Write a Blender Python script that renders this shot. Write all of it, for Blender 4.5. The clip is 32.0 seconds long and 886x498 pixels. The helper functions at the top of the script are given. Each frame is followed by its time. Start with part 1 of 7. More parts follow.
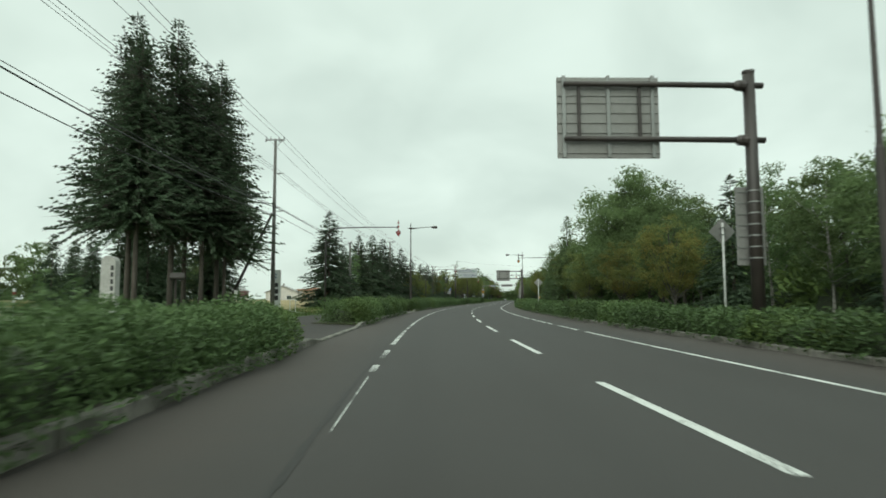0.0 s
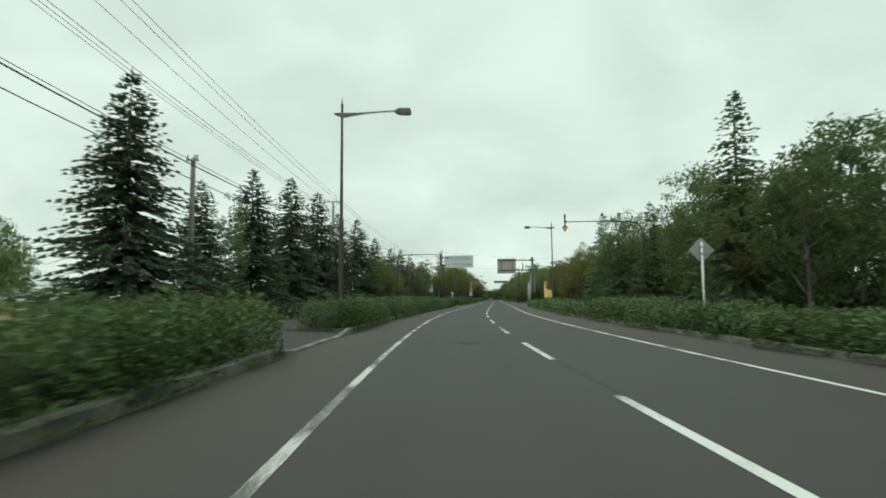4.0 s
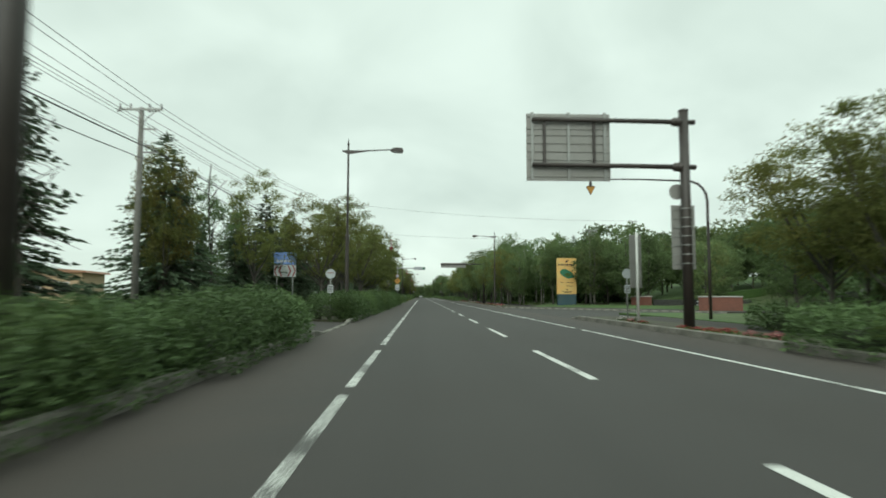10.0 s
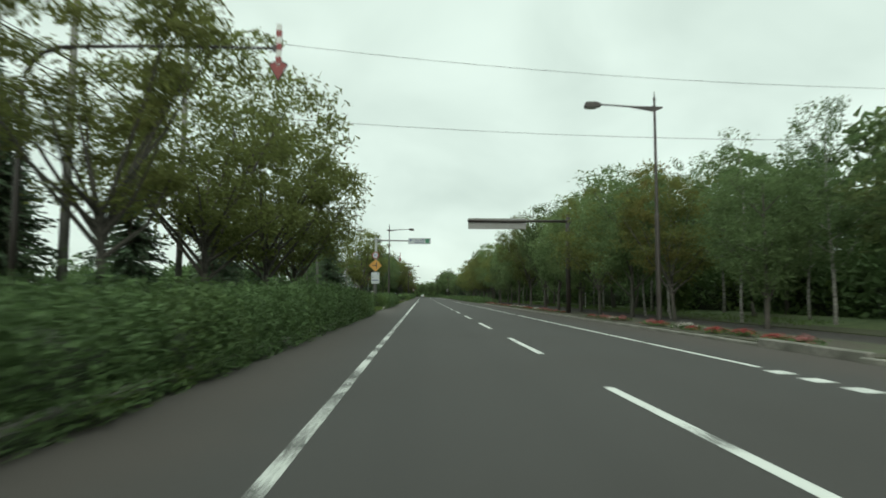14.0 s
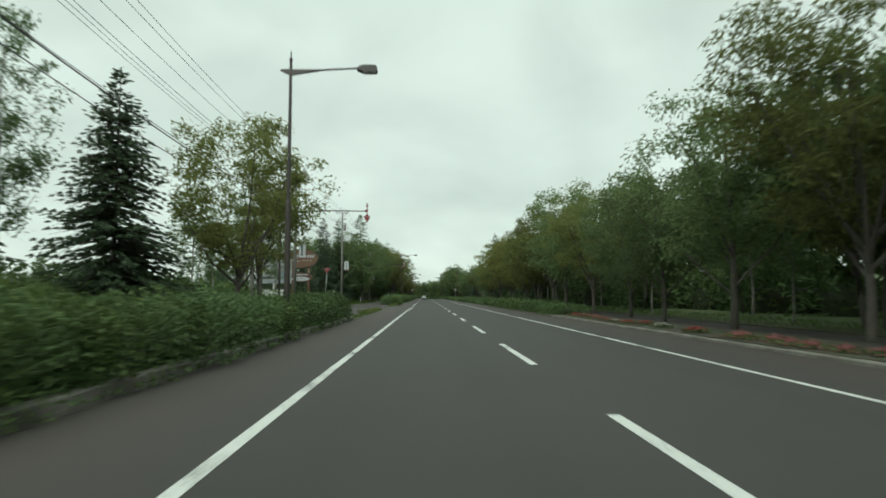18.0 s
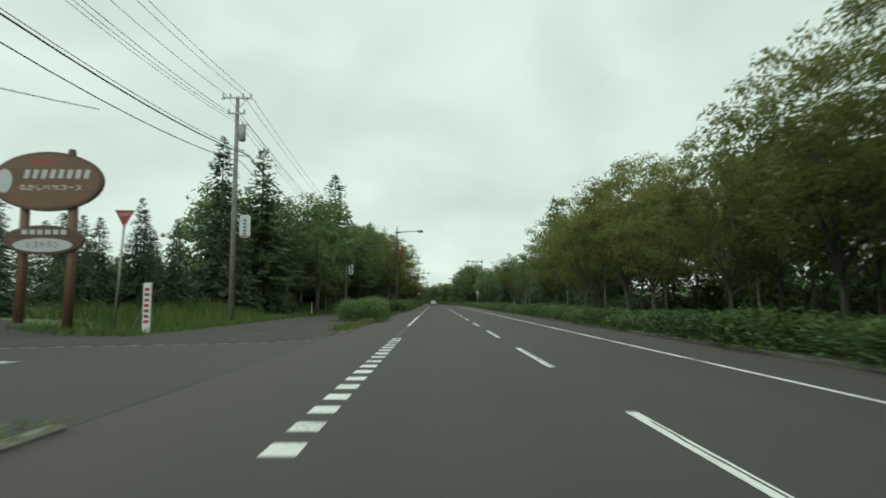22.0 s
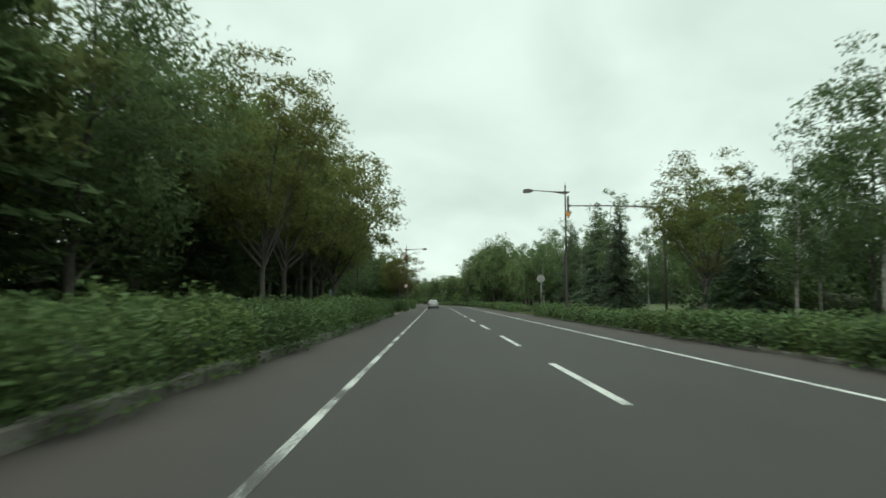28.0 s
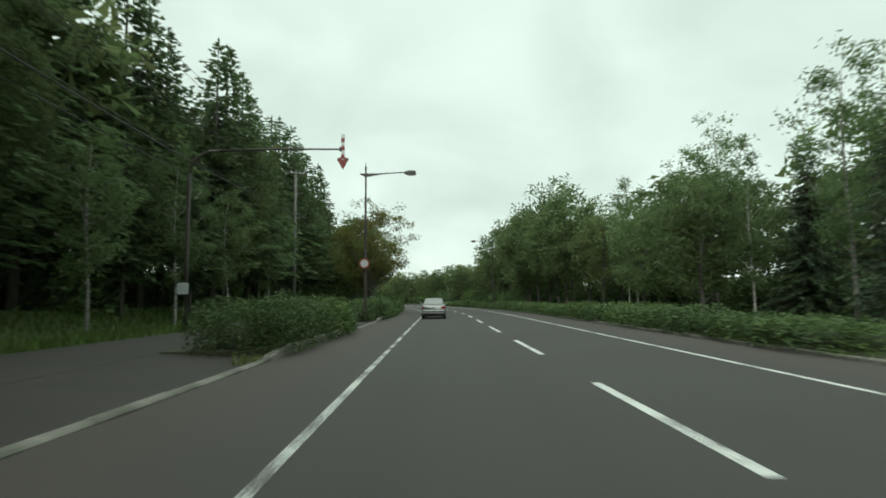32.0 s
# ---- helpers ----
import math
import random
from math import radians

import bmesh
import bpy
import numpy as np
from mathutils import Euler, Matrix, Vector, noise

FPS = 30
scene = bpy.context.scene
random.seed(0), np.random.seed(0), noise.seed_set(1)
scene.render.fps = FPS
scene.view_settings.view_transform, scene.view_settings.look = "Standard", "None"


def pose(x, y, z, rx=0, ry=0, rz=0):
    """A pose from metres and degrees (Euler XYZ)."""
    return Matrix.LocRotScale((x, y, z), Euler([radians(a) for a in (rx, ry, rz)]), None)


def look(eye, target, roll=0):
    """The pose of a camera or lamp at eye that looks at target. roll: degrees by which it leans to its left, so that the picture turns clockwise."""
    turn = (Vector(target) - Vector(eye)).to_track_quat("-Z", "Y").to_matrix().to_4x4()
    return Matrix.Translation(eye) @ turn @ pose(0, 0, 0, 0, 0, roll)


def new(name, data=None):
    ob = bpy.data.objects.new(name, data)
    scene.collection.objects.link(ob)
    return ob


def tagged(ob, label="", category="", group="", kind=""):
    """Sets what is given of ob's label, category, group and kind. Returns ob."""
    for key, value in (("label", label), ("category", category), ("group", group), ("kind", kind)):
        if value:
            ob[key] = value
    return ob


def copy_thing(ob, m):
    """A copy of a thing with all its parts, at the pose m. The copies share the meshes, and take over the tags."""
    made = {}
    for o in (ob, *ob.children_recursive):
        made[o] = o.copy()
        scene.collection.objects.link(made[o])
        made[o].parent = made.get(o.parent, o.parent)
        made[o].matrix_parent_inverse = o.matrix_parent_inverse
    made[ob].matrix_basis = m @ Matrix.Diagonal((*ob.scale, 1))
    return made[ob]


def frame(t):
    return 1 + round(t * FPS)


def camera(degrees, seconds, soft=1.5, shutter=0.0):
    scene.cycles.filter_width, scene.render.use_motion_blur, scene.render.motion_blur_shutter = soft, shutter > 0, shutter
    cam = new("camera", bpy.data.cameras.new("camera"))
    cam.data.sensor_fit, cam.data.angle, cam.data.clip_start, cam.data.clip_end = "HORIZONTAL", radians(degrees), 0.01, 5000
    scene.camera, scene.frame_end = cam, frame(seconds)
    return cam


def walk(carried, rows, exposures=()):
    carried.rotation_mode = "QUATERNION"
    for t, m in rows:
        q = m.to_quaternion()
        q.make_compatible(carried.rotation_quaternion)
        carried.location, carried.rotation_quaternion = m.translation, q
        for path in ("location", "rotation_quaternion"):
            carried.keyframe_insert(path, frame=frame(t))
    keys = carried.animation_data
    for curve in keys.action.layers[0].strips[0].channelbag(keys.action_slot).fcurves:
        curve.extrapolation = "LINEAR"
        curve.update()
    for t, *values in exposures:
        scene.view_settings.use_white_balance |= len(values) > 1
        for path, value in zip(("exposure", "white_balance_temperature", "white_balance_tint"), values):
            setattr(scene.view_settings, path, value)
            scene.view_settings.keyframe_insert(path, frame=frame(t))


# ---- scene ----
cam = camera(72.75, 32.0, 1.7, 0.38)
PATH = [
    (0, (8.181, 9.968, 1.332), (7.9376, 11.9458, 1.4984), -0.20),
    (0.5, (7.531, 14.278, 1.332), (7.3006, 16.2580, 1.4989), 0.05),
    (1, (6.931, 18.731, 1.332), (6.7101, 20.7116, 1.4969), 0.08),
    (1.5, (6.313, 23.418, 1.332), (6.1016, 25.3998, 1.4964), -0.06),
    (2, (5.622, 28.415, 1.332), (5.4123, 30.3977, 1.4965), -0.10),
    (2.5, (4.863, 33.615, 1.332), (4.6570, 35.5975, 1.4965), -0.33),
    (4.5, (2.220, 57.822, 1.332), (2.0690, 59.8093, 1.4988), -0.06),
    (5, (1.594, 64.113, 1.332), (1.4695, 66.1018, 1.4999), 0.34),
    (5.5, (1.126, 70.557, 1.332), (1.0193, 72.5474, 1.4991), 0.16),
    (6, (0.655, 77.177, 1.332), (0.5763, 79.1682, 1.5001), -0.13),
    (6.5, (0.238, 83.975, 1.332), (0.1898, 85.9675, 1.5005), -0.15),
    (7, (-0.128, 90.852, 1.332), (-0.1492, 92.8447, 1.5004), -0.19),
    (7.5, (-0.388, 97.937, 1.332), (-0.3882, 99.9298, 1.4991), 0.29),
    (8, (-0.622, 105.168, 1.332), (-0.6049, 107.1609, 1.5006), -0.27),
    (8.5, (-0.782, 112.531, 1.332), (-0.7493, 114.5237, 1.4966), 0.38),
    (9, (-0.869, 120.015, 1.332), (-0.8216, 122.0079, 1.4944), 0.71),
    (9.5, (-0.882, 127.628, 1.332), (-0.8221, 129.6211, 1.4913), -0.08),
    (10, (-0.846, 135.234, 1.332), (-0.7737, 137.2268, 1.4875), 0.08),
    (10.5, (-0.812, 142.307, 1.332), (-0.7413, 144.2996, 1.4927), -0.42),
    (11, (-0.805, 149.379, 1.332), (-0.7293, 151.3709, 1.4951), -0.44),
    (11.5, (-0.744, 156.509, 1.332), (-0.6699, 158.5019, 1.4872), -0.57),
    (12, (-0.701, 163.572, 1.332), (-0.6270, 165.5653, 1.4811), -0.62),
    (12.5, (-0.712, 170.482, 1.332), (-0.6394, 172.4752, 1.4778), -0.13),
    (13, (-0.769, 177.473, 1.332), (-0.7005, 179.4662, 1.4770), -0.08),
    (13.5, (-0.795, 184.410, 1.332), (-0.7257, 186.4030, 1.4796), 0.47),
    (14, (-0.773, 191.203, 1.332), (-0.7067, 193.1960, 1.4843), 0.20),
    (14.5, (-0.625, 198.063, 1.332), (-0.5561, 200.0553, 1.4880), -0.12),
    (16.5, (-0.347, 223.826, 1.332), (-0.2767, 225.8190, 1.4884), -0.17),
    (17, (-0.339, 230.451, 1.332), (-0.2681, 232.4436, 1.4934), 0.13),
    (17.5, (-0.246, 236.858, 1.332), (-0.1814, 238.8511, 1.4864), 0.16),
    (18, (-0.171, 243.171, 1.332), (-0.1140, 245.1638, 1.4881), -0.09),
    (18.5, (-0.143, 249.394, 1.332), (-0.0887, 251.3874, 1.4897), -0.47),
    (19, (-0.132, 255.558, 1.332), (-0.0836, 257.5509, 1.4927), -0.46),
    (19.5, (-0.171, 261.760, 1.332), (-0.1287, 263.7534, 1.4950), -0.14),
    (20, (-0.222, 268.012, 1.332), (-0.1845, 270.0048, 1.4963), -0.21),
    (20.5, (-0.274, 274.203, 1.332), (-0.2401, 276.1956, 1.5034), 0.00),
    (21, (-0.303, 280.392, 1.332), (-0.2731, 282.3846, 1.5022), -0.13),
    (21.5, (-0.381, 286.479, 1.332), (-0.3527, 288.4713, 1.5047), 0.09),
    (22, (-0.447, 292.592, 1.332), (-0.4207, 294.5846, 1.5054), 0.09),
    (22.5, (-0.456, 298.723, 1.332), (-0.4349, 300.7154, 1.5074), 0.75),
    (23, (-0.464, 304.707, 1.332), (-0.4433, 306.6996, 1.5062), 1.05),
    (23.5, (-0.508, 310.930, 1.332), (-0.4871, 312.9225, 1.5012), 1.06),
    (24, (-0.522, 316.974, 1.332), (-0.5007, 318.9671, 1.4967), 0.66),
    (24.5, (-0.559, 322.818, 1.332), (-0.5348, 324.8115, 1.4926), 0.11),
    (25, (-0.590, 328.817, 1.332), (-0.5626, 330.8098, 1.4976), 0.05),
    (25.5, (-0.582, 335.099, 1.332), (-0.5538, 337.0921, 1.4971), -0.01),
    (26, (-0.594, 341.514, 1.332), (-0.5662, 343.5076, 1.4949), -0.02),
    (26.5, (-0.627, 347.886, 1.332), (-0.5981, 349.8794, 1.4908), 0.29),
    (28.5, (-0.520, 373.715, 1.332), (-0.4993, 375.7084, 1.5068), -0.07),
    (29, (-0.511, 380.479, 1.332), (-0.4864, 382.4716, 1.5089), -0.43),
    (29.5, (-0.456, 387.000, 1.332), (-0.4249, 388.9927, 1.5110), -0.15),
    (30, (-0.406, 393.408, 1.332), (-0.3724, 395.3995, 1.5076), -0.46),
    (30.5, (-0.410, 400.071, 1.332), (-0.3729, 402.0631, 1.5040), -0.59),
    (31, (-0.408, 406.641, 1.332), (-0.3774, 408.6333, 1.5011), -0.84),
    (31.5, (-0.450, 413.539, 1.332), (-0.4280, 415.5318, 1.5000), -0.46),
    (32, (-0.548, 420.327, 1.332), (-0.5323, 422.3202, 1.4996), -0.37),
]
walk(cam, [(t, look(eye, target, roll)) for t, eye, target, roll in PATH],
     [(0, -0.06), (3, -0.06), (8, -0.03), (10, 0.0), (12, 0.05), (14, 0.0), (17, -0.1), (21, -0.12), (24, -0.05), (26, -0.05), (29, 0.05), (32, 0.05)])


def axis(y):
    """Sideways shift of the road's line: a bend before 116 m, straight, a bend to the left past 465 m."""
    if y < 116.4:
        return 0.00081 * (116.4 - max(y, -60)) ** 2 - (0.286 * (y + 60) if y < -60 else 0)
    if y > 465:
        return -0.0012 * (min(y, 640) - 465) ** 2 - (0.42 * (y - 640) if y > 640 else 0)
    return 0.0


# ---- world, sun ----
def make_world():
    w = bpy.data.worlds.new("overcast_sky")
    scene.world = w
    w.use_nodes = True
    nt = w.node_tree
    n, l = nt.nodes, nt.links
    n.clear()
    out, bg = n.new("ShaderNodeOutputWorld"), n.new("ShaderNodeBackground")
    sky = n.new("ShaderNodeTexSky")
    sky.sky_type, sky.sun_disc, sky.sun_elevation, sky.sun_rotation = "NISHITA", False, radians(32), radians(195)
    tc = n.new("ShaderNodeTexCoord")
    sep = n.new("ShaderNodeSeparateXYZ")
    l.new(tc.outputs["Generated"], sep.inputs[0])
    # cloud deck: the direction projected on a flat layer
    den = n.new("ShaderNodeMath")
    den.operation = "ADD"
    den.inputs[1].default_value = 0.5
    ab = n.new("ShaderNodeMath")
    ab.operation = "ABSOLUTE"
    l.new(sep.outputs["Z"], ab.inputs[0])
    l.new(ab.outputs[0], den.inputs[0])
    div = n.new("ShaderNodeVectorMath")
    div.operation = "DIVIDE"
    comb = n.new("ShaderNodeCombineXYZ")
    for k in "XYZ":
        l.new(den.outputs[0], comb.inputs[k])
    l.new(tc.outputs["Generated"], div.inputs[0])
    l.new(comb.outputs[0], div.inputs[1])
    nz = n.new("ShaderNodeTexNoise")
    nz.inputs["Scale"].default_value, nz.inputs["Detail"].default_value, nz.inputs["Roughness"].default_value = 2.7, 4, 0.45
    nz.inputs["Distortion"].default_value = 0.35
    l.new(div.outputs[0], nz.inputs["Vector"])
    ramp = n.new("ShaderNodeValToRGB")
    e = ramp.color_ramp.elements
    e[0].position, e[0].color = 0.32, (*CLOUD_DARK, 1)
    e[1].position, e[1].color = 0.68, (*CLOUD_LIGHT, 1)
    l.new(nz.outputs["Fac"], ramp.inputs[0])
    # brighter towards the zenith, as under a closed cloud cover
    up = n.new("ShaderNodeMath")
    up.operation = "MULTIPLY_ADD"
    up.use_clamp = False
    up.inputs[1].default_value, up.inputs[2].default_value = ZENITH, 1.0
    sq = n.new("ShaderNodeMath")
    sq.operation = "POWER"
    sq.inputs[1].default_value = 4.5
    l.new(ab.outputs[0], sq.inputs[0])
    l.new(sq.outputs[0], up.inputs[0])
    mul = n.new("ShaderNodeVectorMath")
    mul.operation = "SCALE"
    l.new(ramp.outputs[0], mul.inputs[0])
    l.new(up.outputs[0], mul.inputs["Scale"])
    mix = n.new("ShaderNodeMix")
    mix.data_type = "RGBA"
    mix.inputs[0].default_value = 0.94
    sk = n.new("ShaderNodeVectorMath")
    sk.operation = "SCALE"
    sk.inputs["Scale"].default_value = 0.1
    l.new(sky.outputs[0], sk.inputs[0])
    l.new(sk.outputs[0], mix.inputs[6])
    l.new(mul.outputs[0], mix.inputs[7])
    l.new(mix.outputs[2], bg.inputs["Color"])
    bg.inputs["Strength"].default_value = 1.0
    l.new(bg.outputs[0], out.inputs[0])


CLOUD_DARK, CLOUD_LIGHT, ZENITH = (0.65, 0.785, 0.70), (0.85, 1.01, 0.905), 1.9
make_world()
sun = new("sun", bpy.data.lights.new("sun", "SUN"))
sun.data.energy, sun.data.angle, sun.data.color = 1.9, radians(55), (0.95, 1.0, 0.9)
sun.matrix_world = look((0, 0, 60), (12, 44, 32))


# ---- materials ----
def nodes(name):
    m = bpy.data.materials.new(name)
    m.use_nodes = True
    nt = m.node_tree
    return m, nt.nodes, nt.links, nt.nodes["Principled BSDF"]


def rgb(c):
    return (*c, 1)


def surf(name, c1, c2, scale=6.0, rough=0.7, bump=0.0, metal=0.0, c3=None, scale3=0.4, amount3=0.5, bump_scale=None, stretch=None):
    """A surface of two colours mixed by fine noise, and a third in broad stains."""
    m, n, l, b = nodes(name)
    tc = n.new("ShaderNodeTexCoord")
    vec = tc.outputs["Object"]
    if stretch:
        mp = n.new("ShaderNodeMapping")
        mp.inputs["Scale"].default_value = stretch
        l.new(vec, mp.inputs[0])
        vec = mp.outputs[0]
    nz = n.new("ShaderNodeTexNoise")
    nz.inputs["Scale"].default_value, nz.inputs["Detail"].default_value, nz.inputs["Roughness"].default_value = scale, 6, 0.6
    l.new(vec, nz.inputs["Vector"])
    r = n.new("ShaderNodeValToRGB")
    r.color_ramp.elements[0].position, r.color_ramp.elements[0].color = 0.36, rgb(c1)
    r.color_ramp.elements[1].position, r.color_ramp.elements[1].color = 0.64, rgb(c2)
    l.new(nz.outputs["Fac"], r.inputs[0])
    col = r.outputs[0]
    if c3:
        n3 = n.new("ShaderNodeTexNoise")
        n3.inputs["Scale"].default_value, n3.inputs["Detail"].default_value = scale3, 4
        l.new(vec, n3.inputs["Vector"])
        mr = n.new("ShaderNodeMapRange")
        mr.inputs[1].default_value, mr.inputs[2].default_value, mr.inputs[4].default_value = 0.45, 0.7, amount3
        l.new(n3.outputs["Fac"], mr.inputs[0])
        mx = n.new("ShaderNodeMix")
        mx.data_type = "RGBA"
        l.new(mr.outputs[0], mx.inputs[0])
        l.new(col, mx.inputs[6])
        mx.inputs[7].default_value = rgb(c3)
        col = mx.outputs[2]
    l.new(col, b.inputs["Base Color"])
    b.inputs["Roughness"].default_value, b.inputs["Metallic"].default_value = rough, metal
    if bump:
        bp = n.new("ShaderNodeBump")
        bp.inputs["Strength"].default_value, bp.inputs["Distance"].default_value = bump, 0.02
        nb = nz
        if bump_scale:
            nb = n.new("ShaderNodeTexNoise")
            nb.inputs["Scale"].default_value, nb.inputs["Detail"].default_value = bump_scale, 4
            l.new(vec, nb.inputs["Vector"])
        l.new(nb.outputs["Fac"], bp.inputs["Height"])
        l.new(bp.outputs[0], b.inputs["Normal"])
    return m


def leaf(name, c, spread=0.35, warm=(0.16, 0.13, 0.03), warm_amount=0.15, through_light=0.38, tone=0.4):
    """Foliage: every leaf its own tone, every plant its own cast, some light through the blades."""
    m, n, l, b = nodes(name)
    geo, info = n.new("ShaderNodeNewGeometry"), n.new("ShaderNodeObjectInfo")
    hsv = n.new("ShaderNodeHueSaturation")
    v = n.new("ShaderNodeMapRange")
    v.inputs[3].default_value, v.inputs[4].default_value = 1 - spread, 1 + spread
    l.new(geo.outputs["Random Per Island"], v.inputs[0])
    v2 = n.new("ShaderNodeMapRange")
    v2.inputs[3].default_value, v2.inputs[4].default_value = 1 - tone * 0.6, 1 + tone
    l.new(info.outputs["Random"], v2.inputs[0])
    mu = n.new("ShaderNodeMath")
    mu.operation = "MULTIPLY"
    l.new(v.outputs[0], mu.inputs[0])
    l.new(v2.outputs[0], mu.inputs[1])
    l.new(mu.outputs[0], hsv.inputs["Value"])
    # some plants turn towards yellow and brown
    wm = n.new("ShaderNodeMapRange")
    wm.inputs[1].default_value, wm.inputs[2].default_value, wm.inputs[4].default_value = 0.45, 1.0, warm_amount
    fr = n.new("ShaderNodeMath")
    fr.operation = "FRACT"
    m7 = n.new("ShaderNodeMath")
    m7.operation = "MULTIPLY"
    m7.inputs[1].default_value = 7.31
    l.new(info.outputs["Random"], m7.inputs[0])
    l.new(m7.outputs[0], fr.inputs[0])
    l.new(fr.outputs[0], wm.inputs[0])
    tc, nz = n.new("ShaderNodeTexCoord"), n.new("ShaderNodeTexNoise")
    nz.inputs["Scale"].default_value, nz.inputs["Detail"].default_value = 0.55, 2
    l.new(tc.outputs["Object"], nz.inputs["Vector"])
    pm = n.new("ShaderNodeMath")
    pm.operation = "MULTIPLY"
    l.new(wm.outputs[0], pm.inputs[0])
    sc = n.new("ShaderNodeMapRange")
    sc.inputs[1].default_value, sc.inputs[2].default_value, sc.inputs[4].default_value = 0.4, 0.65, 1.6
    l.new(nz.outputs["Fac"], sc.inputs[0])
    l.new(sc.outputs[0], pm.inputs[1])
    mx = n.new("ShaderNodeMix")
    mx.data_type = "RGBA"
    l.new(pm.outputs[0], mx.inputs[0])
    mx.inputs[6].default_value, mx.inputs[7].default_value = rgb(c), rgb(warm)
    l.new(mx.outputs[2], hsv.inputs["Color"])
    l.new(hsv.outputs[0], b.inputs["Base Color"])
    b.inputs["Roughness"].default_value = 0.62
    b.inputs["Specular IOR Level"].default_value = 0.15
    if through_light:
        tr, ms = n.new("ShaderNodeBsdfTranslucent"), n.new("ShaderNodeMixShader")
        ms.inputs[0].default_value = through_light
        l.new(hsv.outputs[0], tr.inputs[0])
        l.new(b.outputs[0], ms.inputs[1])
        l.new(tr.outputs[0], ms.inputs[2])
        l.new(ms.outputs[0], n["Material Output"].inputs[0])
    return m


def paint(name, c, dirt=(0.25, 0.24, 0.22), rough=0.5, amount=0.35, metal=0.0):
    return surf(name, c, tuple(v * 0.88 for v in c), 14, rough, 0.0, metal, dirt, 1.3, amount)


def worn_paint(name, c, under, keep=0.42):
    """Road paint, rubbed through to the asphalt in flecks and patches."""
    m, n, l, b = nodes(name)
    tc = n.new("ShaderNodeTexCoord")
    a, d = n.new("ShaderNodeTexNoise"), n.new("ShaderNodeTexNoise")
    a.inputs["Scale"].default_value, a.inputs["Detail"].default_value, a.inputs["Roughness"].default_value = 26, 5, 0.7
    d.inputs["Scale"].default_value, d.inputs["Detail"].default_value = 0.55, 3
    l.new(tc.outputs["Object"], a.inputs["Vector"])
    l.new(tc.outputs["Object"], d.inputs["Vector"])
    s = n.new("ShaderNodeMath")
    s.operation = "MULTIPLY_ADD"
    s.inputs[1].default_value = 0.9
    l.new(d.outputs["Fac"], s.inputs[0])
    l.new(a.outputs["Fac"], s.inputs[2])
    r = n.new("ShaderNodeMapRange")
    r.inputs[1].default_value, r.inputs[2].default_value = 1.42 - keep, 1.52 - keep
    l.new(s.outputs[0], r.inputs[0])
    mx = n.new("ShaderNodeMix")
    mx.data_type = "RGBA"
    l.new(r.outputs[0], mx.inputs[0])
    mx.inputs[6].default_value, mx.inputs[7].default_value = rgb(under), rgb(c)
    l.new(mx.outputs[2], b.inputs["Base Color"])
    b.inputs["Roughness"].default_value = 0.75
    return m


def asphalt(name, c1, c2, patch, lanes=(), dust=None):
    """Chippings, broad stains, and a lighter track along the lanes."""
    m = surf(name, c1, c2, 55, 0.86, 0.25, 0, patch, 0.22, 0.7, 90)
    n, l = m.node_tree.nodes, m.node_tree.links
    b = n["Principled BSDF"]
    col = b.inputs["Base Color"].links[0].from_socket
    for u, width, gain in lanes:
        tc, sp = n.new("ShaderNodeTexCoord"), n.new("ShaderNodeSeparateXYZ")
        l.new(tc.outputs["UV"], sp.inputs[0])
        d = n.new("ShaderNodeMath")
        d.operation = "SUBTRACT"
        d.inputs[1].default_value = u
        l.new(sp.outputs["X"], d.inputs[0])
        ab = n.new("ShaderNodeMath")
        ab.operation = "ABSOLUTE"
        l.new(d.outputs[0], ab.inputs[0])
        mr = n.new("ShaderNodeMapRange")
        mr.interpolation_type = "SMOOTHSTEP"
        mr.inputs[1].default_value, mr.inputs[2].default_value = 0.0, width
        mr.inputs[3].default_value, mr.inputs[4].default_value = gain, 1.0
        l.new(ab.outputs[0], mr.inputs[0])
        sc = n.new("ShaderNodeVectorMath")
        sc.operation = "SCALE"
        l.new(col, sc.inputs[0])
        l.new(mr.outputs[0], sc.inputs["Scale"])
        col = sc.outputs[0]
    if dust:
        tc, sp = n.new("ShaderNodeTexCoord"), n.new("ShaderNodeSeparateXYZ")
        l.new(tc.outputs["UV"], sp.inputs[0])
        d = n.new("ShaderNodeMath")
        d.operation = "SUBTRACT"
        d.inputs[1].default_value = 1.9
        l.new(sp.outputs["X"], d.inputs[0])
        ab = n.new("ShaderNodeMath")
        ab.operation = "ABSOLUTE"
        l.new(d.outputs[0], ab.inputs[0])
        nz = n.new("ShaderNodeTexNoise")
        nz.inputs["Scale"].default_value, nz.inputs["Detail"].default_value = 0.8, 5
        l.new(tc.outputs["Object"], nz.inputs["Vector"])
        ad = n.new("ShaderNodeMath")
        ad.operation = "MULTIPLY_ADD"
        ad.inputs[1].default_value = 1.6
        l.new(nz.outputs["Fac"], ad.inputs[0])
        l.new(ab.outputs[0], ad.inputs[2])
        mr = n.new("ShaderNodeMapRange")
        mr.interpolation_type = "SMOOTHSTEP"
        mr.inputs[1].default_value, mr.inputs[2].default_value, mr.inputs[4].default_value = 4.3, 6.4, 0.75
        l.new(ad.outputs[0], mr.inputs[0])
        mx = n.new("ShaderNodeMix")
        mx.data_type = "RGBA"
        l.new(mr.outputs[0], mx.inputs[0])
        l.new(col, mx.inputs[6])
        mx.inputs[7].default_value = rgb(dust)
        col = mx.outputs[2]
    l.new(col, b.inputs["Base Color"])
    return m


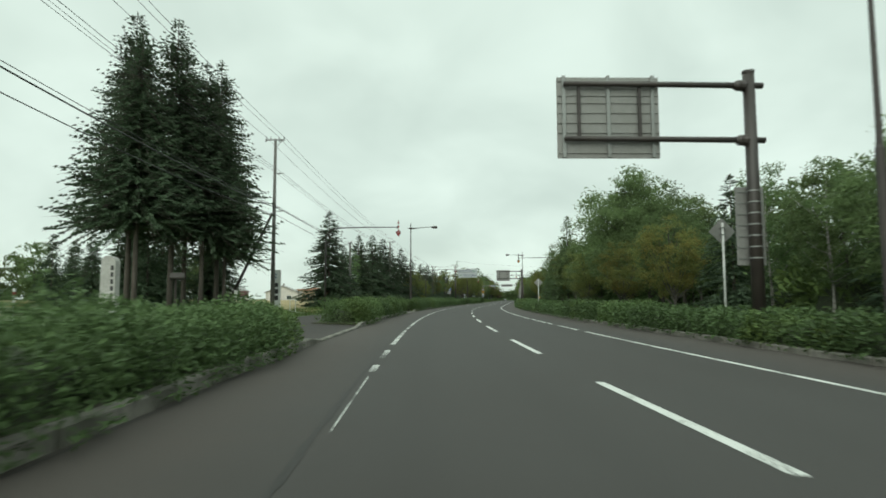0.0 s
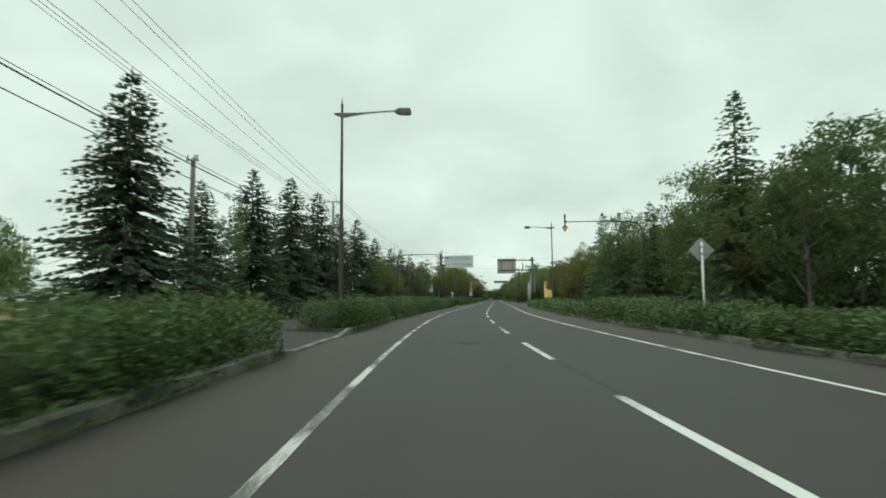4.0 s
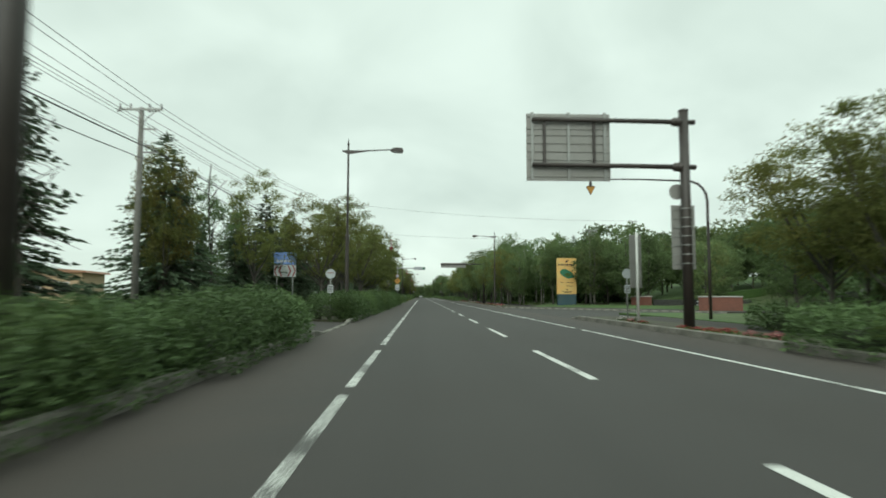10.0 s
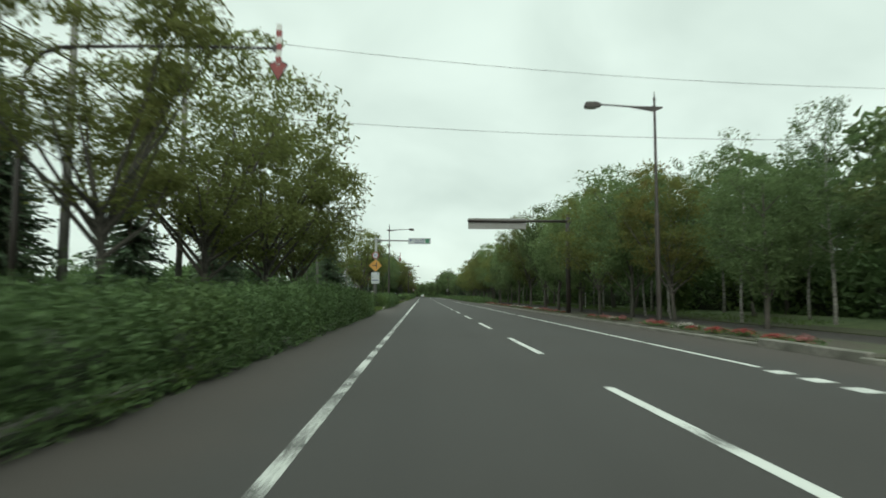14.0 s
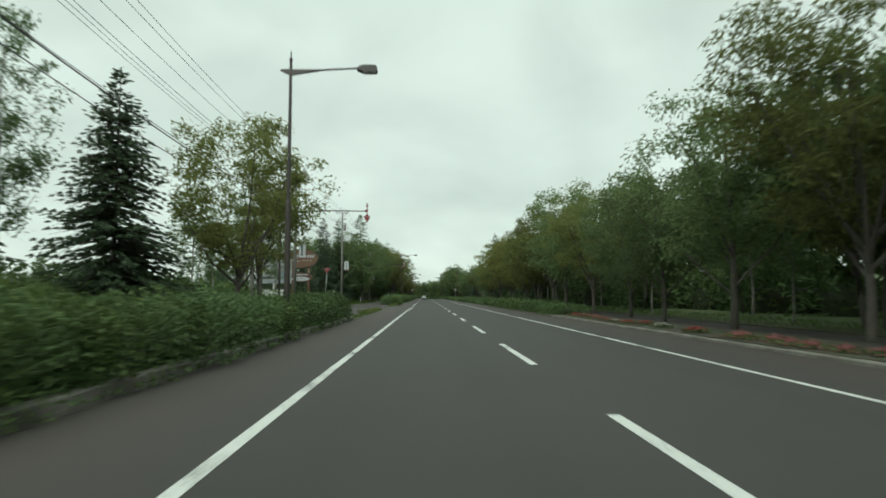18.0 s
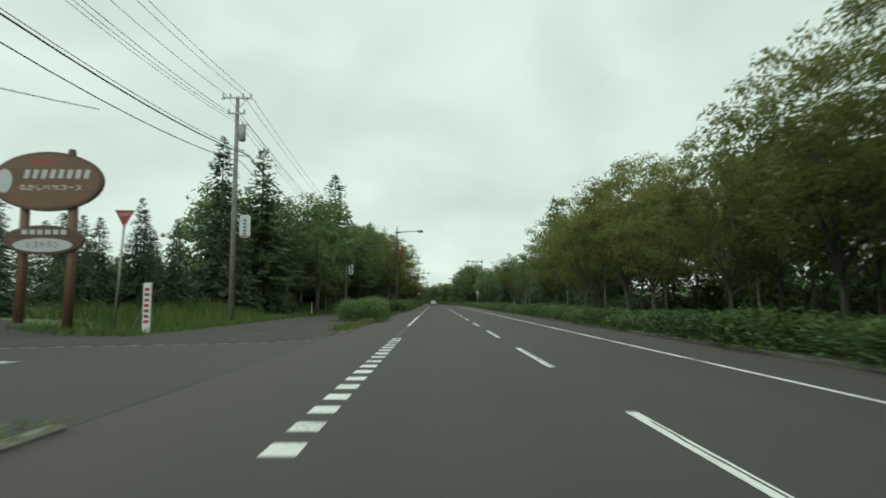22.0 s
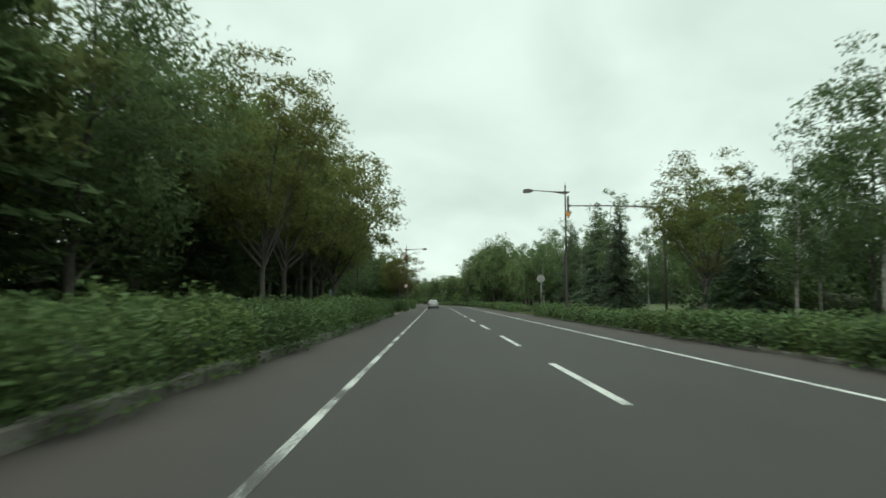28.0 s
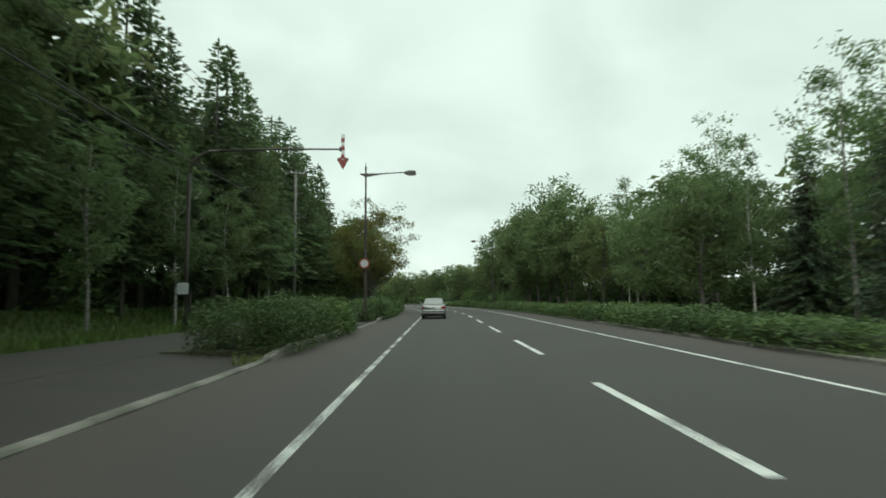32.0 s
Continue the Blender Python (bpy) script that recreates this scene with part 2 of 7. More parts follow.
ASPH = asphalt("road_asphalt", (0.0232, 0.0214, 0.0197), (0.0378, 0.0350, 0.0324), (0.0265, 0.0232, 0.0205), ((-1.0, 0.5, 0.93), (0.75, 0.5, 0.93), (3.0, 0.5, 0.94), (4.7, 0.5, 0.94), (-3.4, 1.0, 0.96), (7.2, 1.0, 0.95)), (0.0455, 0.0355, 0.0298))
PAVE = surf("path_asphalt", (0.0172, 0.0142, 0.0124), (0.028, 0.0234, 0.0205), 40, 0.9, 0.25, 0, (0.034, 0.0275, 0.022), 0.5, 0.6, 80)
DIRT = surf("bed_soil", (0.03, 0.025, 0.018), (0.06, 0.05, 0.035), 9, 0.95, 0.6, 0, (0.05, 0.07, 0.025), 0.8, 0.7)
TAR = surf("crack_tar", (0.012, 0.011, 0.010), (0.022, 0.02, 0.018), 12, 0.8)
KERB = surf("kerb_concrete", (0.125, 0.118, 0.103), (0.205, 0.194, 0.168), 7, 0.9, 0.3, 0, (0.05, 0.052, 0.037), 0.9, 0.85, 30)
WHITE_LINE = worn_paint("road_paint", (0.50, 0.51, 0.485), (0.055, 0.054, 0.051), 0.62)
FAINT_LINE = worn_paint("road_paint_faint", (0.105, 0.106, 0.1), (0.036, 0.034, 0.031), 0.42)
WORN_LINE = worn_paint("road_paint_worn", (0.46, 0.47, 0.445), (0.055, 0.054, 0.051), 0.52)
GROUND = surf("meadow_ground", (0.042, 0.072, 0.022), (0.08, 0.112, 0.038), 2.5, 0.95, 0.5, 0, (0.085, 0.078, 0.036), 0.06, 0.6)
LAWN = surf("mown_lawn", (0.03, 0.068, 0.013), (0.05, 0.098, 0.02), 5, 0.95, 0.4, 0, (0.075, 0.105, 0.03), 0.3, 0.5)
FIELD = surf("dry_field", (0.20, 0.155, 0.075), (0.28, 0.215, 0.10), 1.5, 0.95, 0.5, 0, (0.14, 0.15, 0.06), 0.08, 0.6)
BARK = surf("grey_bark", (0.048, 0.043, 0.037), (0.098, 0.088, 0.074), 9, 0.95, 0.7, 0, (0.03, 0.04, 0.025), 0.7, 0.5, None, (3, 3, 0.6))
BIRCH = surf("birch_bark", (0.19, 0.182, 0.165), (0.3, 0.288, 0.26), 3, 0.8, 0.3, 0, (0.06, 0.05, 0.045), 2.2, 0.9, None, (0.8, 0.8, 3))
SPRUCE_BARK = surf("spruce_bark", (0.06, 0.052, 0.044), (0.125, 0.105, 0.088), 10, 0.95, 0.6, 0, (0.03, 0.026, 0.022), 0.8, 0.5, None, (3, 3, 0.7))
HEDGE_LEAF = leaf("hedge_leaves", (0.072, 0.114, 0.045), 0.27, (0.09, 0.12, 0.025), 0.35, 0.3, 0.3)
# Shade among the hedge twigs is put into these dark core colours.
HEDGE_SHADE = surf("hedge_inside_shade", (0.012, 0.017, 0.008), (0.045, 0.06, 0.026), 26, 0.95, 0.9, 0, (0.03, 0.032, 0.018), 5, 0.5)
OAK_LEAF = leaf("broad_leaves", (0.106, 0.15, 0.064), 0.28, (0.13, 0.11, 0.035), 0.35, 0.58)
ASH_LEAF = leaf("pinnate_leaves", (0.134, 0.153, 0.051), 0.28, (0.15, 0.118, 0.035), 0.5, 0.62)
BIRCH_LEAF = leaf("birch_leaves", (0.108, 0.162, 0.07), 0.28, (0.12, 0.11, 0.04), 0.25, 0.56)
SPRUCE_LEAF = leaf("spruce_needles", (0.066, 0.098, 0.058), 0.25, (0.045, 0.055, 0.02), 0.25, 0.26)
LARCH_LEAF = leaf("larch_needles", (0.1, 0.148, 0.07), 0.35, (0.06, 0.07, 0.02), 0.2, 0.5)
GRASS_LEAF = leaf("grass_blades", (0.076, 0.122, 0.033), 0.5, (0.15, 0.12, 0.05), 0.42, 0.3, 0.0)
DARK_STEEL = paint("brown_painted_steel", (0.030, 0.024, 0.021), (0.05, 0.04, 0.032), 0.5, 0.5)
GREY_STEEL = paint("galvanised_steel", (0.24, 0.25, 0.24), (0.15, 0.145, 0.13), 0.45, 0.4, 0.5)
ALU = paint("aluminium_panel", (0.22, 0.22, 0.207), (0.15, 0.146, 0.13), 0.5, 0.4, 0.3)
CONCRETE = surf("pole_concrete", (0.125, 0.122, 0.113), (0.18, 0.174, 0.16), 5, 0.9, 0.2, 0, (0.085, 0.08, 0.07), 0.7, 0.6)
WIRE = paint("cable_black", (0.02, 0.02, 0.02), (0.04, 0.04, 0.04), 0.6)
CERAMIC = paint("insulator_ceramic", (0.17, 0.17, 0.165), (0.2, 0.2, 0.2), 0.3)
LAMP_GLASS = paint("lamp_glass", (0.32, 0.33, 0.31), (0.2, 0.2, 0.18), 0.25)
WHITE = paint("white_paint", (0.55, 0.56, 0.54), (0.36, 0.35, 0.32), 0.5, 0.35)
SIGN_WHITE = paint("sign_white", (0.34, 0.37, 0.375), (0.27, 0.28, 0.275), 0.45, 0.3)
RED = paint("red_paint", (0.20, 0.02, 0.018), (0.14, 0.035, 0.03), 0.5, 0.3)
YELLOW = paint("yellow_paint", (0.36, 0.17, 0.018), (0.4, 0.24, 0.05), 0.5, 0.2)
BLUE = paint("blue_ink", (0.014, 0.024, 0.11), (0.03, 0.04, 0.1), 0.5, 0.2)
BLUE_PANEL = paint("blue_panel", (0.10, 0.20, 0.46), (0.2, 0.25, 0.4), 0.5, 0.3)
BLACK = paint("black_ink", (0.012, 0.012, 0.012), (0.025, 0.025, 0.025), 0.5, 0.2)
GREEN_INK = paint("green_ink", (0.012, 0.12, 0.062), (0.02, 0.1, 0.05), 0.5, 0.2)


# ---- mesh helpers ----
def mesh(name, verts, faces, mat, smooth=False, mats=None, index=None):
    me = bpy.data.meshes.new(name)
    me.from_pydata([tuple(v) for v in np.asarray(verts, float).tolist()], [], [tuple(f) for f in (faces.tolist() if hasattr(faces, "tolist") else faces)])
    for m in mats or [mat]:
        me.materials.append(m)
    if index is not None:
        me.polygons.foreach_set("material_index", index)
    if smooth:
        me.polygons.foreach_set("use_smooth", [True] * len(me.polygons))
    me.update()
    return me


def part(name, me, parent=None, label="", m=None):
    ob = new(name, me)
    if parent:
        ob.parent = parent
    if m is not None:
        ob.matrix_basis = m
    return tagged(ob, label) if label else ob


def thing(name, label, category, m=None, group="", kind=""):
    ob = new(name)
    ob.empty_display_size = 0.2
    if m is not None:
        ob.matrix_basis = m
    return tagged(ob, label, category, group, kind)


def join(*pieces):
    v, f, k = [], [], 0
    for a, b in pieces:
        v += [tuple(p) for p in a]
        f += [tuple(i + k for i in q) for q in b]
        k += len(a)
    return v, f


def box(x0, x1, y0, y1, z0, z1, c=0.0):
    """A box, its edges cut by c."""
    if not c:
        v = [(x, y, z) for z in (z0, z1) for y in (y0, y1) for x in (x0, x1)]
        return v, [(0, 2, 3, 1), (4, 5, 7, 6), (0, 1, 5, 4), (2, 6, 7, 3), (0, 4, 6, 2), (1, 3, 7, 5)]
    bm = bmesh.new()
    bmesh.ops.create_cube(bm, size=1)
    for p in bm.verts:
        p.co = ((x0 + x1) / 2 + p.co.x * (x1 - x0), (y0 + y1) / 2 + p.co.y * (y1 - y0), (z0 + z1) / 2 + p.co.z * (z1 - z0))
    bmesh.ops.bevel(bm, geom=bm.edges[:], offset=c, segments=1, affect="EDGES")
    bm.verts.index_update()
    out = [tuple(p.co) for p in bm.verts], [tuple(q.index for q in f.verts) for f in bm.faces]
    bm.free()
    return out


def tube(points, radii, n=8, caps=True):
    pts = [Vector(p) for p in points]
    if not hasattr(radii, "__len__"):
        radii = [radii] * len(pts)
    v, f = [], []
    ref = Vector((0, 0, 1))
    for i, p in enumerate(pts):
        d = (pts[min(i + 1, len(pts) - 1)] - pts[max(i - 1, 0)]).normalized()
        a = d.cross(ref)
        if a.length < 0.1:
            a = d.cross(Vector((1, 0, 0)))
        a.normalize()
        b = d.cross(a)
        for k in range(n):
            w = 2 * math.pi * k / n
            v.append(tuple(p + (a * math.cos(w) + b * math.sin(w)) * radii[i]))
    for i in range(len(pts) - 1):
        for k in range(n):
            q, r = i * n + k, i * n + (k + 1) % n
            f.append((q, q + n, r + n, r))
    if caps:
        f.append(tuple(range(n)))
        f.append(tuple(range((len(pts) - 1) * n + n - 1, (len(pts) - 1) * n - 1, -1)))
    return v, f


def prism(poly, y0, y1):
    """An outline in x and z, pushed from y0 to y1."""
    k = len(poly)
    v = [(x, y0, z) for x, z in poly] + [(x, y1, z) for x, z in poly]
    f = [tuple(range(k)), tuple(range(2 * k - 1, k - 1, -1))] + [(i, i + k, (i + 1) % k + k, (i + 1) % k) for i in range(k)]
    return v, f


def ring(cx, cz, r, n=24, rz=None):
    return [(cx + r * math.cos(2 * math.pi * i / n), cz + (rz or r) * math.sin(2 * math.pi * i / n)) for i in range(n)]


def arc(cx, cz, r, a0, a1, n=8):
    return [(cx + r * math.cos(radians(a0 + (a1 - a0) * i / n)), cz + r * math.sin(radians(a0 + (a1 - a0) * i / n))) for i in range(n + 1)]


def strip(u0, u1, y0, y1, z0, z1, step=4.0, slope=0.0):
    """A slab along the road, from u0 to u1 beside its line; z0 below, z1 on top."""
    n = max(1, int(round((y1 - y0) / step)))
    v, f = [], []
    for i in range(n + 1):
        y = y0 + (y1 - y0) * i / n
        a = axis(y)
        v += [(u0 + a, y, z1), (u1 + a, y, z1 + slope), (u1 + a, y, z0), (u0 + a, y, z0)]
    for i in range(n):
        q = 4 * i
        f += [(q, q + 1, q + 5, q + 4), (q + 1, q + 2, q + 6, q + 5), (q + 2, q + 3, q + 7, q + 6), (q + 3, q, q + 4, q + 7)]
    f += [(0, 3, 2, 1), (4 * n, 4 * n + 1, 4 * n + 2, 4 * n + 3)]
    return v, f


def at(u, y, z=0.0, turn=0.0):
    """A pose beside the road, turned with it."""
    return pose(u + axis(y), y, z, 0, 0, turn - math.degrees(math.atan((axis(y + 1) - axis(y - 1)) / 2)))


# ---- plants ----
def leaves(rng, centre, size, up=0.4, long=1.6, out=None, plain=False):
    """Leaf blades as bent diamonds (or plain triangles): one for each centre."""
    n = len(centre)
    d = rng.normal(size=(n, 3))
    d[:, 2] *= 0.6
    if out is not None:
        d += out
    d /= np.linalg.norm(d, axis=1)[:, None] + 1e-9
    nrm = rng.normal(size=(n, 3)) + np.array([0, 0, up * 2])
    s = np.cross(d, nrm)
    s /= np.linalg.norm(s, axis=1)[:, None] + 1e-9
    h = np.cross(s, d)
    w = (size * rng.uniform(0.7, 1.3, n))[:, None]
    a, b = centre - d * w * long / 2, centre + d * w * long / 2 - h * w * 0.15
    p, q = centre + s * w / 2 + h * w * 0.12, centre - s * w / 2 + h * w * 0.12
    i = np.arange(n)[:, None]
    if plain:
        return np.stack([a, b + s * w * 0.5, b - s * w * 0.5], 1).reshape(-1, 3), np.concatenate([3 * i, 3 * i + 1, 3 * i + 2], 1)
    v = np.stack([a, p, b, q], 1).reshape(-1, 3)
    return v, np.concatenate([4 * i, 4 * i + 1, 4 * i + 2, 4 * i + 3], 1)


def tree(name, label, category, trunk, crown):
    t = thing(name, label, category)
    part("trunk", trunk, t)
    part("crown", crown, t)
    return t


def broadleaf(seed, h, width, base, count, size, leaf_mat, bark, fork=0.35, limbs=9, fill=0.5, trunk_r=0.13, pieces=60, flat=0.75, plain=False, clump=(0.07, 0.14), vase=False, long=2.4):
    """Trunk with limbs and twigs, and a crown of leaf clumps with gaps."""
    rng = np.random.default_rng(seed)
    bend = rng.normal(size=2) * 0.16
    spine = lambda z: np.array([bend[0] * math.sin(z * 0.7), bend[1] * math.sin(z * 0.6 + 1), z])  # noqa: E731
    top = h * (0.5 if vase else 0.86)
    zs = np.linspace(-0.2, top, 9)
    wood = [tube([spine(z) for z in zs], [trunk_r * (1.25 if i == 0 else 1) * (1 - 0.88 * max(z, 0) / top) + 0.012 for i, z in enumerate(zs)], 7)]
    cz, rz = (base + h) / 2, (h - base) / 2
    lobes = rng.uniform(0.72, 1.12, 7)
    tips = []
    for i in range(limbs):
        z0 = base * fork + (top * (0.6 if vase else 0.8) - base * fork) * (i + rng.uniform(0, 0.8)) / limbs
        az = i * 2.4 + rng.uniform(-0.4, 0.4)
        reach = width / 2 * rng.uniform(0.65, 0.98) * lobes[i % 7]
        z1 = min(h * 0.96, max(base + 0.3, z0 + reach * rng.uniform(0.5, 1.3)))
        if vase:
            z1 = base + 0.5 + (h * 0.84 - base - 0.5) * ((i * 0.62) % 1)
        p0 = spine(z0)
        reach = min(reach, width / 2 * 0.82 * math.sqrt(max(0.04, 1 - ((z1 - cz) / rz) ** 2)))
        p2 = np.array([p0[0] + math.cos(az) * reach, p0[1] + math.sin(az) * reach, z1])
        p1 = (p0 + p2) / 2 + np.array([0, 0, -0.06 * reach]) + rng.normal(size=3) * 0.1
        r0 = trunk_r * (0.62 if vase else 0.5) * (1 - 0.7 * z0 / h)
        wood.append(tube([p0, p1, p2], [r0, r0 * 0.6, 0.012], 5, False))
        tips += [p2, (p1 + p2) / 2, p1]
        for _ in range(3):
            s = p1 + (p2 - p1) * rng.uniform(0, 0.9)
            e = s + rng.normal(size=3) * np.array([0.5, 0.5, 0.3]) * width * 0.1 + np.array([0, 0, 0.15])
            wood.append(tube([s, e], [0.016, 0.006], 3, False))
            tips.append(e)
    tips = np.array(tips)
    cl = []
    for i in range(pieces):
        if i < pieces * (1 - fill):
            cl.append(tips[rng.integers(len(tips))] * np.array([0.9, 0.9, 1]) + rng.normal(size=3) * 0.2)
        else:
            d = rng.normal(size=3)
            d /= np.linalg.norm(d)
            az = math.atan2(d[1], d[0])
            k = lobes[int((az + math.pi) / 6.2832 * 7) % 7]
            r = rng.uniform(0.25, 1) ** 0.45
            cl.append(np.array([d[0] * width / 2 * r * k, d[1] * width / 2 * r * k, cz + d[2] * rz * r]))
    cl = np.array(cl)
    cl[:, 2] = np.clip(cl[:, 2], base, h)
    # the crown narrows to its top and foot
    q = np.clip((cl[:, 2] - cz) / rz, -0.98, 0.98)
    room = width / 2 * np.sqrt(1 - q * q) * 0.95 + 0.15
    r = np.hypot(cl[:, 0], cl[:, 1]) + 1e-6
    cl[:, :2] *= np.minimum(1, room / r)[:, None]
    rad = rng.uniform(clump[0], clump[1], len(cl)) * width
    pick = rng.integers(len(cl), size=count)
    d = rng.normal(size=(count, 3))
    d /= np.linalg.norm(d, axis=1)[:, None]
    pos = cl[pick] + d * (rng.uniform(0.1, 1, count) ** 0.8 * rad[pick])[:, None] * np.array([1.1, 1.1, flat])
    v, f = leaves(rng, pos, size, 0.5, long, d * 0.6 - np.array([0, 0, 0.35]), plain)
    return mesh("trunk", *join(*wood), bark, True), mesh("crown", v, f, leaf_mat)


def spruce(seed, h, width, base, leaf_mat, bark, droop=0.35, whorl=0.34, lean=1.0, trunk_r=0.15, dense=1.0, twig=0.5, far=False, ragged=0.0):
    """A straight trunk with whorls of drooping boughs, each a row of twigs."""
    rng = np.random.default_rng(seed)
    zs = np.linspace(-0.2, h, 8)
    wood = [tube([(0, 0, z) for z in zs], [trunk_r * (1 - 0.93 * max(z, 0) / h) for z in zs], 7)]
    pos, dirs, sizes = [], [], []
    z = base
    while z < h - 0.15:
        t = (z - base) / (h - base)
        n = int(rng.integers(7, 11) * dense) if t < 0.88 else 5
        for k in range(n):
            az = rng.uniform(0, 6.283)
            R = width / 2 * ((1 - t) ** 0.85 + 0.03) * rng.uniform(0.62, 1.12) * lean
            z0 = z + rng.uniform(-0.15, 0.15)
            c, s = math.cos(az), math.sin(az)
            sink = droop + (ragged * rng.normal() if ragged else 0.0)
            lift = 0.35 if t > 0.75 else 0.0
            tip = (c * R, s * R, z0 - sink * R + lift * R)
            if R > (9 if far else 1.0):
                wood.append(tube([(0, 0, z0), (c * R * 0.5, s * R * 0.5, z0 - sink * R * 0.3), tip], [0.028, 0.018, 0.005], 3, False))
            steps = max(2, int(R / ((0.34 if far else 0.26) * twig / 0.5)))
            for j in range(steps):
                q = (j + 0.9) / steps
                zz = z0 - sink * R * q * q + lift * R * q + 0.12 * R * q ** 4
                for side in ((-1, 1, 0) if far else (-1, -0.45, 1, 0.45, 0)):
                    a2 = az + side * rng.uniform(0.55, 1.0)
                    dd = np.array([math.cos(a2), math.sin(a2), rng.uniform(-0.55, -0.05) + lift])
                    w = (0.26 + 0.28 * (1 - t)) * twig * rng.uniform(0.7, 1.25) * (1 - 0.35 * q)
                    pos.append(np.array([c * R * q, s * R * q, zz]) + dd * w * 0.7)
                    dirs.append(dd)
                    sizes.append(w)
        z += whorl * rng.uniform(0.8, 1.2) * (1 - 0.45 * t)
    for k in range(5):
        pos.append(np.array([0, 0, h - 0.1 * k]))
        dirs.append(np.array([rng.normal() * 0.5, rng.normal() * 0.5, 1.0]))
        sizes.append(0.16)
    pos, dirs, sizes = np.array(pos), np.array(dirs), np.array(sizes)
    dirs /= np.linalg.norm(dirs, axis=1)[:, None]
    nrm = rng.normal(size=pos.shape) * 0.9 + np.array([0, 0, 0.7])
    s = np.cross(dirs, nrm)
    s /= np.linalg.norm(s, axis=1)[:, None]
    w = sizes[:, None]
    k = 0.36 if far else 0.4
    back, ahead = (1.1, 1.2) if far else (0.7, 0.95)
    v = np.stack([pos - dirs * w * back + s * w * k, pos + dirs * w * ahead, pos - dirs * w * back - s * w * k], 1).reshape(-1, 3)
    i = np.arange(len(pos))[:, None] * 3
    return mesh("trunk", *join(*wood), bark, True), mesh("crown", v, np.concatenate([i, i + 1, i + 2], 1), leaf_mat)


def bush(seed, length, depth, height, count, size, plain=False):
    """A hedge shrub: a twiggy core painted dark as its inner shade, and a coat of leaves over its humps."""
    rng = np.random.default_rng(seed)
    humps = [(rng.uniform(-length / 2, length / 2), rng.uniform(-depth / 2, depth / 2), rng.uniform(0.5, 0.9)) for _ in range(14)]

    tufts = [(rng.uniform(-length / 2, length / 2), rng.uniform(-depth / 2, depth / 2), rng.uniform(0.3, height)) for _ in range(70)]

    def surface(a, e):
        x, y, z = np.cos(a) * np.cos(e), np.sin(a) * np.cos(e), np.sin(e)
        p = np.stack([np.sign(x) * np.abs(x) ** 0.62 * depth / 2, np.sign(y) * np.abs(y) ** 0.42 * length / 2, np.maximum(0.03, np.abs(z) ** 0.6 * height)], -1)
        g = np.ones(len(p))
        for hy, hx, hr in humps:
            d = np.hypot(p[:, 0] - hx, p[:, 1] - hy)
            g += 0.13 * np.exp(-(d / hr / 0.6) ** 2)
        for hy, hx, hz in tufts:
            g += 0.1 * np.exp(-((p[:, 0] - hx) ** 2 + (p[:, 1] - hy) ** 2 + (p[:, 2] - hz) ** 2) / 0.045)
        return p * (g / level)[:, None]

    nu, nv = 18, 6
    a, e = np.meshgrid(np.linspace(0, 2 * np.pi, nu, endpoint=False), np.linspace(0, np.pi / 2 * 0.96, nv))
    level = 1.0
    level = float(np.mean(surface(a.ravel(), e.ravel())[:, 2]) / np.mean(np.maximum(0.03, np.sin(e.ravel()) ** 0.6 * height)))
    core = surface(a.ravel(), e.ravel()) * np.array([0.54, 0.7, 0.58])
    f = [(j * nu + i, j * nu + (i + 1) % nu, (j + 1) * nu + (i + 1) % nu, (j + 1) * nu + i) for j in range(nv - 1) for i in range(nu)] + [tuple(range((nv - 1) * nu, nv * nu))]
    inside = mesh("shaded_core", core, f, HEDGE_SHADE, True)
    aa, zz = rng.uniform(0, 2 * np.pi, count), rng.uniform(0, 1, count)
    # the road's side, open to the light, is the leafier one
    turn = (np.cos(aa) < 0) & (rng.uniform(size=count) < 0.45)
    aa = np.where(turn, np.pi - aa, aa)
    along = rng.uniform(-1, 1, count)
    side = np.arcsin(np.sign(along) * np.abs(along) ** 2.4)
    side = np.where(rng.uniform(size=count) < 0.3, np.pi - side, side)
    across = rng.uniform(-1, 1, count)
    end = np.arccos(np.sign(across) * np.abs(across) ** 1.6) * np.where(rng.uniform(size=count) < 0.5, 1, -1)
    pick = rng.uniform(size=count)
    aa = np.where(pick < 0.5, side, np.where(pick < 0.72, end, aa))
    zz = np.where(rng.uniform(size=count) < 0.6, zz ** 1.6, zz ** 0.45)
    p = surface(aa, np.arcsin(zz))
    out = p / np.array([depth / 2, length / 2, height])
    p = p * (1.08 - 0.55 * rng.uniform(0, 1, count) ** 1.7)[:, None] + rng.normal(size=p.shape) * 0.03
    p[:, 2] = np.maximum(p[:, 2], 0.02)
    v, q = leaves(rng, p, size, 0.7, 2.0, out * 0.8, plain)
    return inside, mesh("foliage", v, q, HEDGE_LEAF)


# ---- ground ----
def smooth_step(a, b, x):
    t = min(1, max(0, (x - a) / (b - a)))
    return t * t * (3 - 2 * t)


